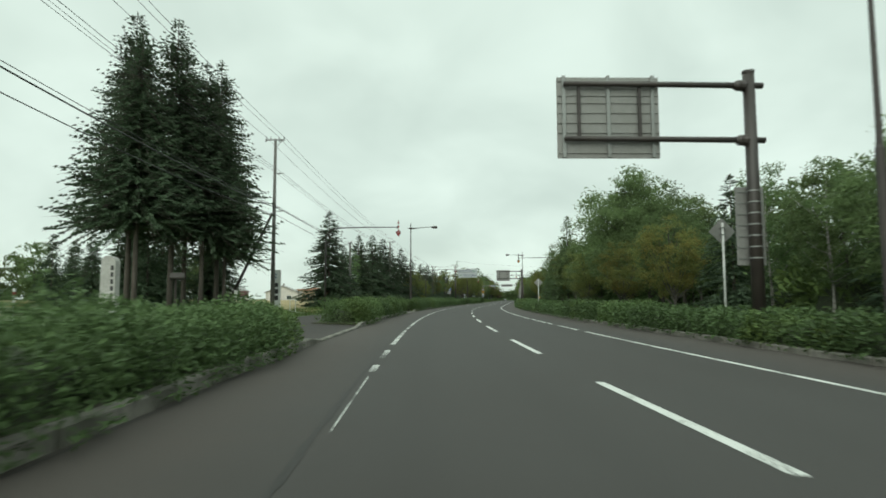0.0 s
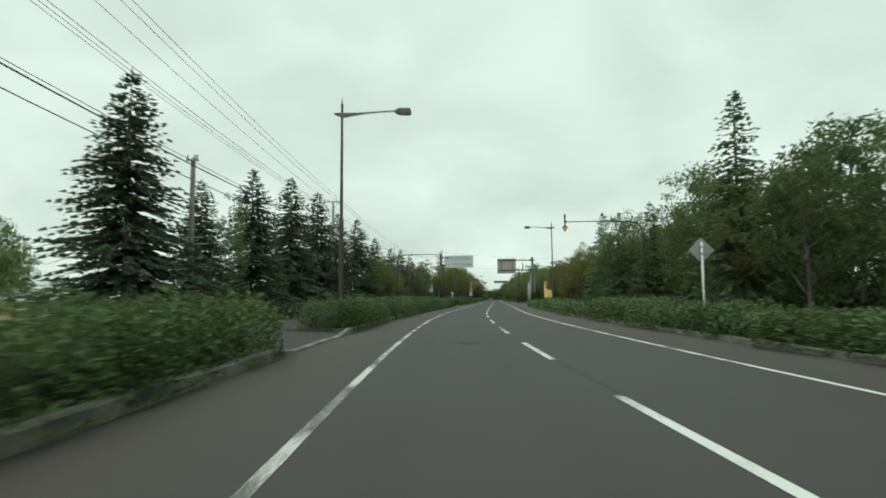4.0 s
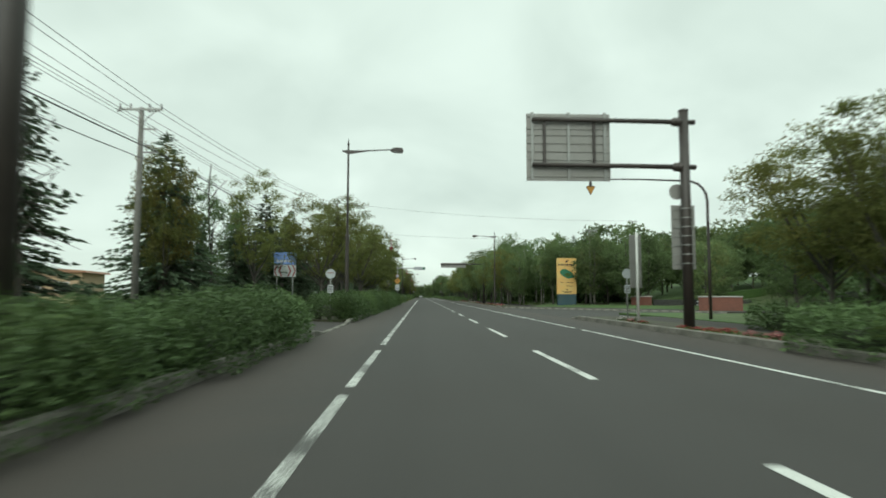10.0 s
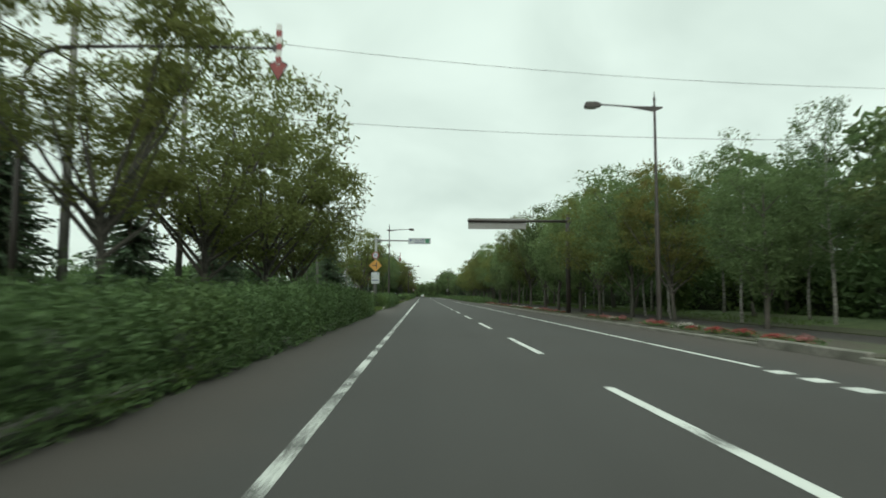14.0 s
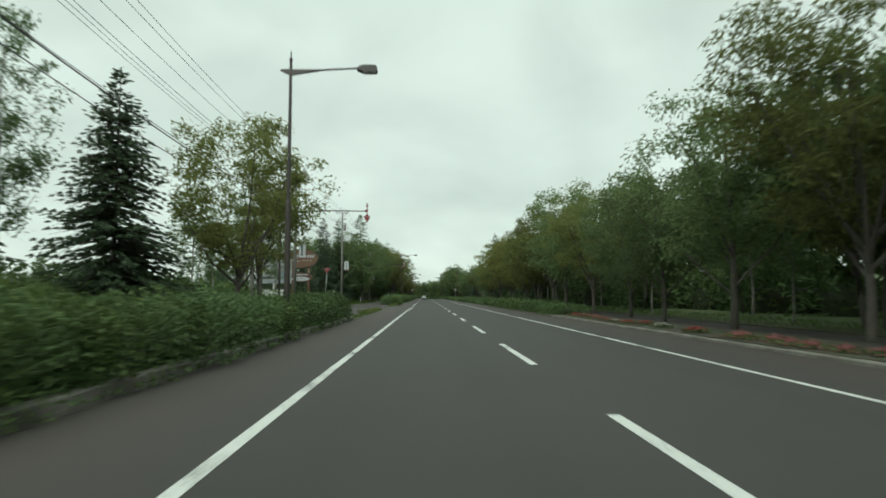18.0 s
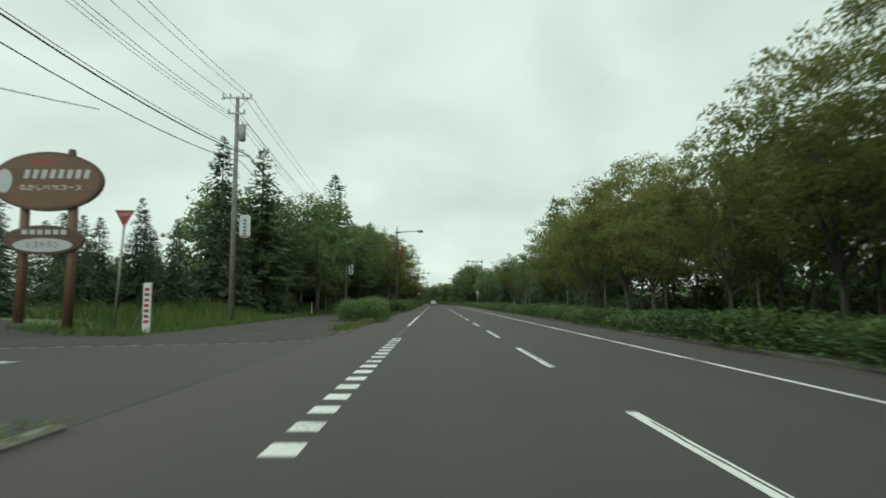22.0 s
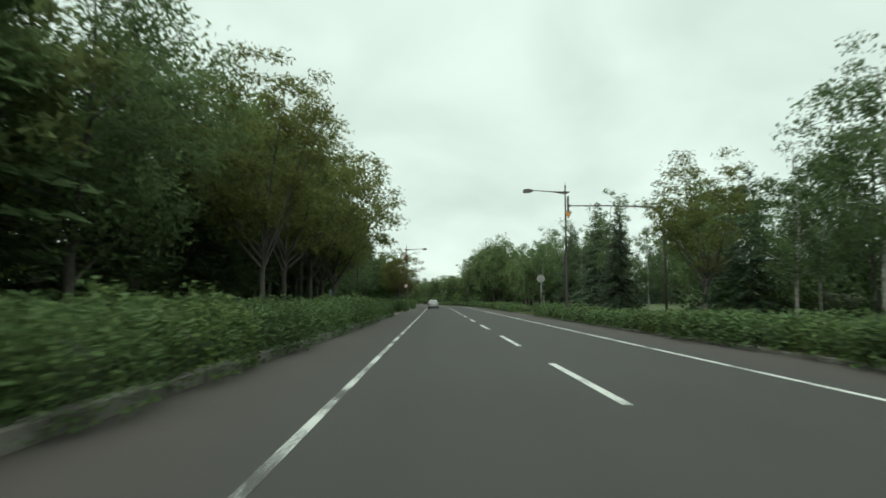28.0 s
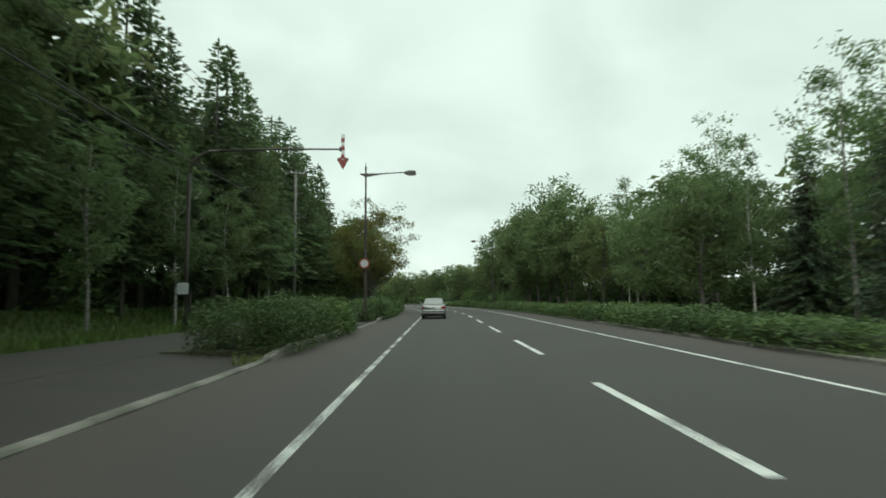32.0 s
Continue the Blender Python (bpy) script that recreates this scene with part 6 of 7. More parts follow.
# ---- utility poles and wires ----
def utility_pole(h, arms, transformer=False, plate=False, strut=False, lamp=False, low=None):
    t = thing("utility_pole", "grey concrete utility pole carrying wires", "utility pole", group="utility poles")
    part("pole", mesh("pole", *tube([(0, 0, -0.3), (0, 0, h)], [0.17, 0.1], 14), CONCRETE, True), t)
    for z, half in arms:
        a = part("crossarm", mesh("crossarm", *box(-half, half, -0.14, -0.06, z - 0.045, z + 0.045, 0.008), GREY_STEEL), t)
        for x in ((-half + 0.06, -half * 0.45, half * 0.4, half - 0.06) if half > 0.7 else (-half + 0.08, 0.3 if half > 0.5 else 0.1, half - 0.08)):
            part("insulator", mesh("insulator", *tube([(x, -0.1, z + 0.04), (x, -0.1, z + 0.12), (x, -0.1, z + 0.15), (x, -0.1, z + 0.24)], [0.02, 0.05, 0.03, 0.04], 8), CERAMIC), a)
        for x in ((-half + 0.14, half * 0.55, half - 0.14) if half > 0.7 else ()):
            part("strain_insulator", mesh("strain_insulator", *tube([(x, -0.1, z - 0.05), (x, -0.22, z - 0.1), (x, -0.3, z - 0.13), (x, -0.46, z - 0.2)], [0.02, 0.045, 0.03, 0.045], 8), CERAMIC), a)
        if half > 0.7:
            part("brace", mesh("brace", *tube([(0.1, -0.1, z - 0.6), (half * 0.7, -0.1, z - 0.05)], 0.02, 6), GREY_STEEL), a)
    low = low or h - 4.0
    for z, reach in ((h - 0.48 * (h - low), 0.65), (low, 0.8), (low + 0.3, 0.45)):
        part("cable_bracket", mesh("cable_bracket", *box(0.05, reach, -0.03, 0.03, z - 0.03, z + 0.03), GREY_STEEL), t)
    if transformer:
        c = part("transformer", mesh("transformer", *tube([(0.34, -0.05, h - 2.6), (0.34, -0.05, h - 2.55), (0.34, -0.05, h - 1.75), (0.34, -0.05, h - 1.7)], [0.14, 0.19, 0.19, 0.1], 14), ALU, True), t, "grey drum transformer")
        part("bushing", mesh("bushing", *tube([(0.34, -0.05, h - 1.7), (0.34, -0.05, h - 1.5)], [0.04, 0.03], 8), CERAMIC), c)
    if plate:
        p = part("advert_plate", mesh("advert_plate", *prism(arc(0.77, 5.95, 0.16, 0, 90, 4) + arc(0.5, 5.95, 0.16, 90, 180, 4) + arc(0.5, 5.0, 0.16, 180, 270, 4) + arc(0.77, 5.0, 0.16, 270, 360, 4), -0.03, 0.03), SIGN_WHITE), t, "white rounded advertising plate")
        for k in range(5):
            bar(p, 0.54, 0.72, -0.03, 4.98 + 0.19 * k, 5.1 + 0.19 * k, GREEN_INK if plate == "green" else BLACK)
        if plate == "green":
            bar(p, 0.42, 0.85, -0.03, 4.87, 4.95, RED)
        for z in (5.1, 5.9):
            part("plate_clamp", mesh("plate_clamp", *box(0.05, 0.36, -0.02, 0.02, z - 0.02, z + 0.02), GREY_STEEL), t)
    if strut:
        if strut == 1:
            part("strut", mesh("strut", *tube([(-0.1, 0.1, h - 0.5), (-4.9, 0.6, -0.3)], [0.11, 0.16], 12), CONCRETE, True), t, "leaning prop pole")
        part("strut", mesh("strut", *tube([(-0.1, -0.1, h - (2.2 if strut == 1 else 5.8)), (-3.2 if strut == 1 else -3.8, -0.4, -0.3)], [0.09, 0.13], 12), DARK_STEEL, True), t, "short leaning prop")
    if lamp:
        part("lamp_arm", mesh("lamp_arm", *tube([(0.05, 0, 8.0), (0.55, 0, 8.2)], 0.03, 8), GREY_STEEL), t)
        part("lamp_head", mesh("lamp_head", *tube([(0.45, 0, 8.25), (0.6, 0, 8.2), (1.0, 0, 7.95), (1.05, 0, 7.9)], [0.05, 0.11, 0.12, 0.05], 10), ALU, True), t)
    return t


POLES = []


def pole(u, y, h, low, *rest, **more):
    """A pole of the line; the cables hang at the height low."""
    z = lie(u, y)
    t = utility_pole(h, *rest, low=low - z, **more)
    t.matrix_basis = at(u, y, z)
    POLES.append((u + axis(y), y, z + h, low))


pole(-13.3, 4, 13.6, 8.1, [(13.5, 0.75)])
pole(-13.4, 53.7, 13.6, 8.1, [(13.5, 0.75)], strut=2)
pole(-13.1, 109.3, 11.0, 8.1, [(10.9, 0.9)])
pole(-13.2, 161.7, 9.5, 7.6, [(9.4, 0.95)])
pole(-12.4, 211, 12.8, 8.6, [(12.7, 0.9), (11.9, 0.6)])
pole(-11.7, 253.8, 12.6, 8.7, [(12.5, 0.9)], strut=1)
pole(-11.95, 297.6, 12.7, 8.7, [(12.6, 0.9), (11.8, 0.75)], plate="black", lamp=False)
pole(-11.7, 326.1, 12.9, 9.5, [(12.8, 0.85), (11.9, 0.5)], transformer=True, plate="green")
pole(-12.2, 372.2, 10.7, 7.6, [(10.6, 0.85)], plate="black")
pole(-12.0, 418.5, 12, 8.2, [(11.9, 0.85)], plate="black")
pole(-12.4, 470, 12, 8.2, [(11.9, 0.85)])
pole(-13.5, 520, 12, 8.2, [(11.9, 0.85)])
for u, h in ((-12.9, 14.6), (30.0, 12.2)):
    t = utility_pole(h, [(h - 0.15, 0.6)])
    t.matrix_basis = at(u, 221.5, 0.1)
short = utility_pole(7.9, [(7.8, 0.3)])
short.matrix_basis = at(-12.3, 78.0, 0.05)
for u, y, h in ((-12.6, 186.5, 6.9), (-11.1, 283.2, 8.6), (-13.0, 288.0, 6.8)):
    t = utility_pole(h, [(h - 0.15, 0.3)], lamp=(y == 283.2))
    t.matrix_basis = at(u, y, 0.05)
t = utility_pole(9.2, [(9.0, 0.9), (8.4, 0.6)])
t.matrix_basis = at(19.8, 208, 0.3)


def wire(a, b, sag, r=0.012):
    a, b = Vector(a), Vector(b)
    pts = [a.lerp(b, k / 12) - Vector((0, 0, sag * 4 * (k / 12) * (1 - k / 12))) for k in range(13)]
    ob = new("overhead_wire", mesh("overhead_wire", *tube(pts, r, 5), WIRE))
    tagged(ob, "thin black overhead wire slung between poles", "wire", "overhead wires")


for (x0, y0, z0, low0), (x1, y1, z1, low1) in zip(POLES, POLES[1:]):
    for dx in (-0.7, 0.28, 0.7):
        wire((x0 + dx, y0 - 0.1, z0 + 0.13), (x1 + dx, y1 - 0.1, z1 + 0.13), 0.55)
    mid0, mid1 = z0 - 0.48 * (z0 - low0), z1 - 0.48 * (z1 - low1)
    for dx, sag, r in ((0.6, 0.6, 0.012), (0.12, 0.62, 0.010), (0.4, 0.66, 0.010)):
        wire((x0 + dx, y0, mid0 + 0.05), (x1 + dx, y1, mid1 + 0.05), sag, r)
    for dx, dz, sag, r in ((0.35, 0.3, 0.6, 0.014), (0.7, 0.03, 0.7, 0.028), (0.3, -0.35, 0.8, 0.02)):
        wire((x0 + dx, y0, low0 + dz), (x1 + dx, y1, low1 + dz), sag, r)
wire((-12.8, 221.5, 14.7), (30, 221.5, 12.3), 0.7)
wire((-12.8, 221.5, 10.6), (30, 221.5, 9.7), 0.6)
wire((-11.9, 297.6, 8.2), (-13.0, 288, 6.8), 0.4)
wire((-12.3, 290, 5.0), (-9.2, 308, 6.3), 0.5)

# ---- monument, temple sign and small posts by the firs ----
STONE = surf("pale_granite", (0.30, 0.295, 0.275), (0.42, 0.41, 0.385), 18, 0.8, 0.2, 0, (0.2, 0.2, 0.18), 1.2, 0.5)
t = thing("stone_monument", "pale granite memorial stone on a stepped base", "monument")
part("step", mesh("step", *box(-0.75, 0.75, -0.6, 0.6, -0.3, 0.22, 0.03), STONE), t)
part("plinth", mesh("plinth", *box(-0.5, 0.5, -0.4, 0.4, 0.22, 0.5, 0.025), STONE), t)
s = part("stone", mesh("stone", *prism([(-0.33, 0.5), (0.33, 0.5), (0.31, 2.7)] + arc(0.0, 2.62, 0.31, 15, 165, 8) + [(-0.31, 2.7)], -0.2, 0.2), STONE), t)
for k in range(5):
    bar(s, 0.12, 0.24, -0.2, 1.1 + 0.3 * k, 1.3 + 0.3 * k, BLACK)
t.matrix_basis = at(-15.0, 34.4, 0.35)
t = thing("upright_sign", "white upright board with black lettering bars", "sign")
p = part("board", mesh("board", *box(-0.39, 0.39, -0.09, 0.09, 0.1, 3.5, 0.015), WHITE), t)
for z, w in ((3.1, 0.08), (2.85, 0.08), (2.2, 0.2), (1.65, 0.22), (1.1, 0.22)):
    bar(p, -w, w, -0.09, z - w * 0.9, z + w * 0.9, BLACK if w > 0.1 else GREYBLUE)
t.matrix_basis = at(-15.0, 59.6, 0.4)
t = thing("mailbox", "small dark red box and white plate on two posts", "sign")
for x in (-0.3, 0.35):
    part("post", mesh("post", *box(x - 0.03, x + 0.03, -0.03, 0.03, 0, 1.45, 0.006), GREY_STEEL), t)
part("box", mesh("box", *box(0.02, 0.52, -0.18, 0.18, 1.42, 1.74, 0.02), paint("faded_dark_red", (0.13, 0.05, 0.05), (0.16, 0.1, 0.09), 0.6)), t)
part("plate", mesh("plate", *box(-0.36, -0.16, -0.06, 0.02, 1.3, 1.78, 0.01), WHITE), t)
t.matrix_basis = at(-14.1, 48.6, 0.2)

# roofed notice board under the firs
BOARD_WOOD = surf("weathered_board", (0.02, 0.016, 0.014), (0.04, 0.032, 0.027), 10, 0.85, 0.3, 0, (0.035, 0.03, 0.026), 1.2, 0.5, None, (1, 1, 6))
BOARD_GREEN = paint("faded_green_panel", (0.03, 0.075, 0.055), (0.05, 0.07, 0.055), 0.6, 0.4)
t = thing("notice_board", "dark wooden roofed notice board with green panels", "notice board")
for x in (-0.95, 0.0, 0.95):
    part("post", mesh("post", *box(x - 0.06, x + 0.06, -0.05, 0.07, -0.2, 2.35, 0.01), BOARD_WOOD), t)
for x0, x1, m in ((-0.9, -0.06, BOARD_WOOD), (0.06, 0.9, BOARD_GREEN)):
    p = part("panel", mesh("panel", *box(x0, x1, -0.03, 0.03, 1.02, 2.2, 0.01), m), t)
    part("panel_frame", mesh("panel_frame", *join(box(x0, x1, -0.05, -0.032, 1.0, 1.06), box(x0, x1, -0.05, -0.032, 2.16, 2.22), box(x0, x0 + 0.05, -0.05, -0.032, 1.062, 2.158), box(x1 - 0.05, x1, -0.05, -0.032, 1.062, 2.158)), BOARD_WOOD), p)
r = part("roof", mesh("roof", *prism([(-1.25, 2.33), (1.25, 2.33), (1.25, 2.39), (0, 2.68), (-1.25, 2.39)], -0.4, 0.3), BOARD_WOOD), t)
part("roof_edge", mesh("roof_edge", *box(-1.28, 1.28, -0.43, -0.402, 2.3, 2.41, 0.005), BOARD_WOOD), r)
t.matrix_basis = pose(-9.95, 40.2, 0.12, 0, 0, 121)
t = thing("gate_frame", "small white two-legged frame on the grass", "frame")
for x in (-0.25, 0.25):
    part("leg", mesh("leg", *box(x - 0.03, x + 0.03, -0.03, 0.03, -0.1, 1.0, 0.006), WHITE), t)
part("top_bar", mesh("top_bar", *box(-0.28, 0.28, -0.03, 0.03, 1.002, 1.06, 0.006), WHITE), t)
t.matrix_basis = at(-14.2, 62.0, 0.3)


def marker(u, y, h, mat, label="slim white marker post"):
    t = thing("marker_post", label, "post")
    part("shaft", mesh("shaft", *tube([(0, 0, -0.1), (0, 0, h - 0.03), (0, 0, h)], [0.045, 0.045, 0.025], 8), mat, True), t)
    part("band", mesh("band", *tube([(0, 0, h - 0.25), (0, 0, h - 0.15)], 0.049, 8), RED), t)
    t.matrix_basis = at(u, y, lie(u, y))


for u, y, h in ((-15.8, 29.5, 1.3), (-12.6, 94, 1.0), (-11.2, 345.5, 1.2), (13.8, 430.5, 1.2), (14.4, 247.0, 1.4)):
    marker(u, y, h, WHITE)

t = thing("notice_sign", "small white notice with blue lettering on a post", "sign")
part("post", mesh("post", *tube([(0, 0.03, 0), (0, 0.03, 2.3)], 0.03, 8), GREY_STEEL), t)
p = part("plate", mesh("plate", *box(-0.28, 0.28, -0.02, 0.02, 1.45, 2.35, 0.01), SIGN_WHITE), t)
TEAL = paint("pale_teal_print", (0.26, 0.42, 0.42), (0.3, 0.4, 0.4), 0.6, 0.3)
for x0, x1, z0, z1 in ((-0.22, 0.1, 2.1, 2.24), (-0.1, 0.2, 1.92, 2.02), (-0.22, 0.05, 1.74, 1.84), (-0.2, 0.22, 1.58, 1.66)):
    bar(p, x0, x1, -0.02, z0, z1, TEAL)
t.matrix_basis = at(-11.9, 433.0, 0.15)
t = thing("notice_sign", "small white plate fixed to a marker pole", "sign")
part("plate", mesh("plate", *box(-0.22, 0.22, -0.12, -0.1, 1.6, 2.05, 0.01), SIGN_WHITE), t)
part("clamp", mesh("clamp", *tube([(0, 0, 1.8), (0, 0, 1.86)], 0.11, 10), GREY_STEEL), t)
t.matrix_basis = at(-10.52, 444.0, 0)
t = thing("notice_sign", "small white plate on a thin post behind the hedge", "sign")
part("post", mesh("post", *tube([(0, 0.03, -0.1), (0, 0.03, 1.5)], 0.025, 8), GREY_STEEL), t)
part("plate", mesh("plate", *box(-0.16, 0.16, -0.02, 0.02, 1.4, 1.56, 0.006), SIGN_WHITE), t)
t.matrix_basis = at(-9.9, 187.0, 0.13)
t = thing("round_sign", "round sign fixed to the lamp post", "road sign")
part("plate", mesh("plate", *prism(ring(0, 3.35, 0.3, 28), -0.14, -0.12), RED), t)
part("face", mesh("face", *prism(ring(0, 3.35, 0.22, 28), -0.145, -0.14), SIGN_WHITE), t)
part("clamp", mesh("clamp", *tube([(0, 0, 3.3), (0, 0, 3.4)], 0.12, 10), GREY_STEEL), t)
t.matrix_basis = at(-4.85, 455.4, 0.1)

# ---- park wall ----
BRICK_RED = surf("red_brickwork", (0.125, 0.048, 0.034), (0.18, 0.075, 0.052), 12, 0.85, 0.4, 0, (0.11, 0.05, 0.04), 1.5, 0.5)
DARK_WALL = surf("dark_stone_wall", (0.03, 0.032, 0.03), (0.06, 0.06, 0.056), 8, 0.8, 0.3)
for x, y, w in ((23.9, 202.2, 2.2), (24.5, 185.5, 3.4)):
    t = thing("brick_pier", "low red brick gate pier with a flat cap", "wall")
    part("body", mesh("body", *box(-w / 2, w / 2, -0.3, 0.3, -0.3, 1.15, 0.02), BRICK_RED), t)
    part("cap", mesh("cap", *box(-w / 2 - 0.06, w / 2 + 0.06, -0.36, 0.36, 1.15, 1.25, 0.02), STONE), t)
    t.matrix_basis = pose(x, y, 0.1, 0, 0, -25)
t = thing("park_name_wall", "dark low stone wall with pale lettering bars", "wall")
part("body", mesh("body", *box(-5.5, 5.5, -0.2, 0.2, -0.5, 0.95, 0.03), DARK_WALL), t)
p = part("name_plate", mesh("name_plate", *box(-1.0, 0.9, -0.26, -0.2, -0.1, 1.05, 0.02), BLACK), t)
for k in range(4):
    bar(p, -0.7 + 0.36 * k, -0.46 + 0.36 * k, -0.26, 0.65, 0.78, SIGN_WHITE)
    bar(p, -0.75 + 0.36 * k, -0.45 + 0.36 * k, -0.26, 0.3, 0.42, SIGN_WHITE)
t.matrix_basis = pose(31.5, 203.6, 0.0, 0, 0, -8)
slab("lawn", "mown green park lawn", 13.3, 19, 156, 178, 0.0, 0.15, LAWN, category="lawn")
slab("lawn", "mown grass below the park trees", 28, 66, 206, 262, 0.2, 0.9, LAWN, category="lawn", slope=4.4)
slab("lawn", "open grass under the scattered trees", 13.3, 40, 414, 480, 0.0, 0.2, LAWN, category="lawn", slope=0.4)
slab("wood_floor", "dark leaf-strewn ground along the wood", 13.0, 22, 208, 414, 0.0, 0.16, FOREST, category="ground", slope=0.3)

# ---- far fields and houses on the left ----
slab("dry_field", "dry tan hay field beyond the spruces", -75, -19, 82, 222, 0.2, 1.4, FIELD, category="field", slope=-0.7)
slab("dry_field", "dry tan grass between the path and the field", -19.0, -12.6, 64, 112, 0.0, 0.78, FIELD, category="field", slope=-0.6)
ROOF = surf("roof_sheet", (0.2, 0.2, 0.19), (0.3, 0.3, 0.28), 4, 0.5, 0.1)
ROOF_BROWN = surf("brown_roof_sheet", (0.20, 0.10, 0.06), (0.28, 0.14, 0.08), 4, 0.6, 0.1)
HOUSE = surf("house_render", (0.42, 0.41, 0.38), (0.52, 0.50, 0.46), 3, 0.85, 0.1)
GLASS = paint("window_glass", (0.04, 0.05, 0.055), (0.06, 0.06, 0.06), 0.12)


def house(x, y, w, d, h, roof, turn=0.0):
    t = thing("house", "pale low house with a pitched roof, far behind the field", "house")
    part("wall", mesh("wall", *prism([(-w / 2, 0), (w / 2, 0), (w / 2, h), (0, h + w * 0.2), (-w / 2, h)], -d / 2, d / 2), HOUSE), t)
    r = part("roof", mesh("roof", *join(prism([(-w / 2 - 0.4, h - 0.1), (0, h + w * 0.2 + 0.06), (0, h + w * 0.2 + 0.24), (-w / 2 - 0.4, h + 0.08)], -d / 2 - 0.4, d / 2 + 0.4), prism([(0, h + w * 0.2 + 0.06), (w / 2 + 0.4, h - 0.1), (w / 2 + 0.4, h + 0.08), (0, h + w * 0.2 + 0.24)], -d / 2 - 0.4, d / 2 + 0.4)), roof), t)
    part("chimney", mesh("chimney", *box(-0.4, 0.1, -0.3, 0.2, h + w * 0.15, h + w * 0.2 + 0.9, 0.02), ROOF), r)
    for k in (-0.28, 0.22):
        f = part("window", mesh("window", *box(k * w - 0.7, k * w + 0.7, -d / 2 - 0.05, -d / 2, 1.0, 2.2, 0.02), WHITE), t)
        part("pane", mesh("pane", *box(k * w - 0.6, k * w + 0.6, -d / 2 - 0.07, -d / 2 - 0.05, 1.1, 2.1), GLASS), f)
    t.matrix_basis = pose(x, y, lie(x, y) - 0.2, 0, 0, turn)


house(-59, 178, 9, 7, 3.0, ROOF, 12)
house(-79, 186, 7, 7, 3.4, ROOF, -20)
TAN = surf("tan_cladding", (0.30, 0.22, 0.14), (0.38, 0.28, 0.18), 3, 0.8, 0.1)
t = thing("low_building", "long low tan building with a shallow roof, beyond the field", "building")
part("wall", mesh("wall", *box(-8, 8, -4, 4, -0.5, 3.9, 0.03), TAN), t)
part("roof", mesh("roof", *prism([(-8.5, 3.9), (8.5, 3.9), (8.3, 4.2), (0, 4.9), (-8.3, 4.2)], -4.5, 4.5), ROOF_BROWN), t)
for k in range(6):
    w = part("window", mesh("window", *box(-6.9 + 2.5 * k, -5.6 + 2.5 * k, -4.05, -4.0, 1.3, 2.6, 0.01), WHITE), t)
    part("pane", mesh("pane", *box(-6.8 + 2.5 * k, -5.7 + 2.5 * k, -4.07, -4.05, 1.4, 2.5), GLASS), w)
t.matrix_basis = pose(-63, 228, lie(-63, 228), 0, 0, 8) @ Matrix.Diagonal((1.5, 1.1, 1.05, 1))
house(-92, 205, 12, 8, 3.0, ROOF_BROWN, 30)


# ---- flower beds on the far side ----
BLOOMS = [paint("red_blooms", (0.24, 0.03, 0.028), (0.18, 0.04, 0.03), 0.7), paint("pink_blooms", (0.30, 0.09, 0.095), (0.24, 0.08, 0.08), 0.7), paint("white_blooms", (0.40, 0.38, 0.34), (0.3, 0.3, 0.25), 0.7)]
FLOWERS = []
for i, bl in enumerate(BLOOMS):
    r = np.random.default_rng(300 + i)
    p = r.normal(size=(230, 3)) * np.array([0.2, 0.3, 0.05]) + np.array([0, 0, 0.16])
    p[:, 2] = np.maximum(0.05, p[:, 2] - 0.25 * (p[:, 0] ** 2 + p[:, 1] ** 2))
    v, f = leaves(r, p + np.array([0, 0, 0.05]), 0.06, 1.5, 1.1)
    g = r.normal(size=(260, 3)) * np.array([0.22, 0.32, 0.04]) + np.array([0, 0, 0.11])
    g[:, 2] = np.maximum(0.02, g[:, 2])
    FLOWERS.append((mesh("blooms", v, f, bl), mesh("leaves", *leaves(r, g, 0.07), HEDGE_LEAF)))
frng = random.Random(21)


def flower(u, y, k, s=1.0):
    t = thing("flower_clump", ("clump of red bedding flowers", "clump of pink bedding flowers", "clump of white bedding flowers")[k] + " by the kerb", "flowers", group="flower bed")
    tagged(part("blossom", FLOWERS[k][0], t), kind="stuff")
    tagged(part("greenery", FLOWERS[k][1], t), kind="stuff")
    t.matrix_basis = at(u, y, 0.11, frng.uniform(-20, 20)) @ Matrix.Diagonal((s, s, s, 1))


for a, b in ((150.5, 165), (205, 281)):
    y = a
    while y < b:
        k = 2 if frng.random() < 0.12 else (0 if int(y / 9) % 2 else 1)
        if frng.random() < (0.85 if y > 236 else 0.5):
            flower(8.75 + frng.uniform(-0.12, 0.2), y, k, frng.uniform(0.5, 0.85))
        y += frng.uniform(0.7, 1.3)


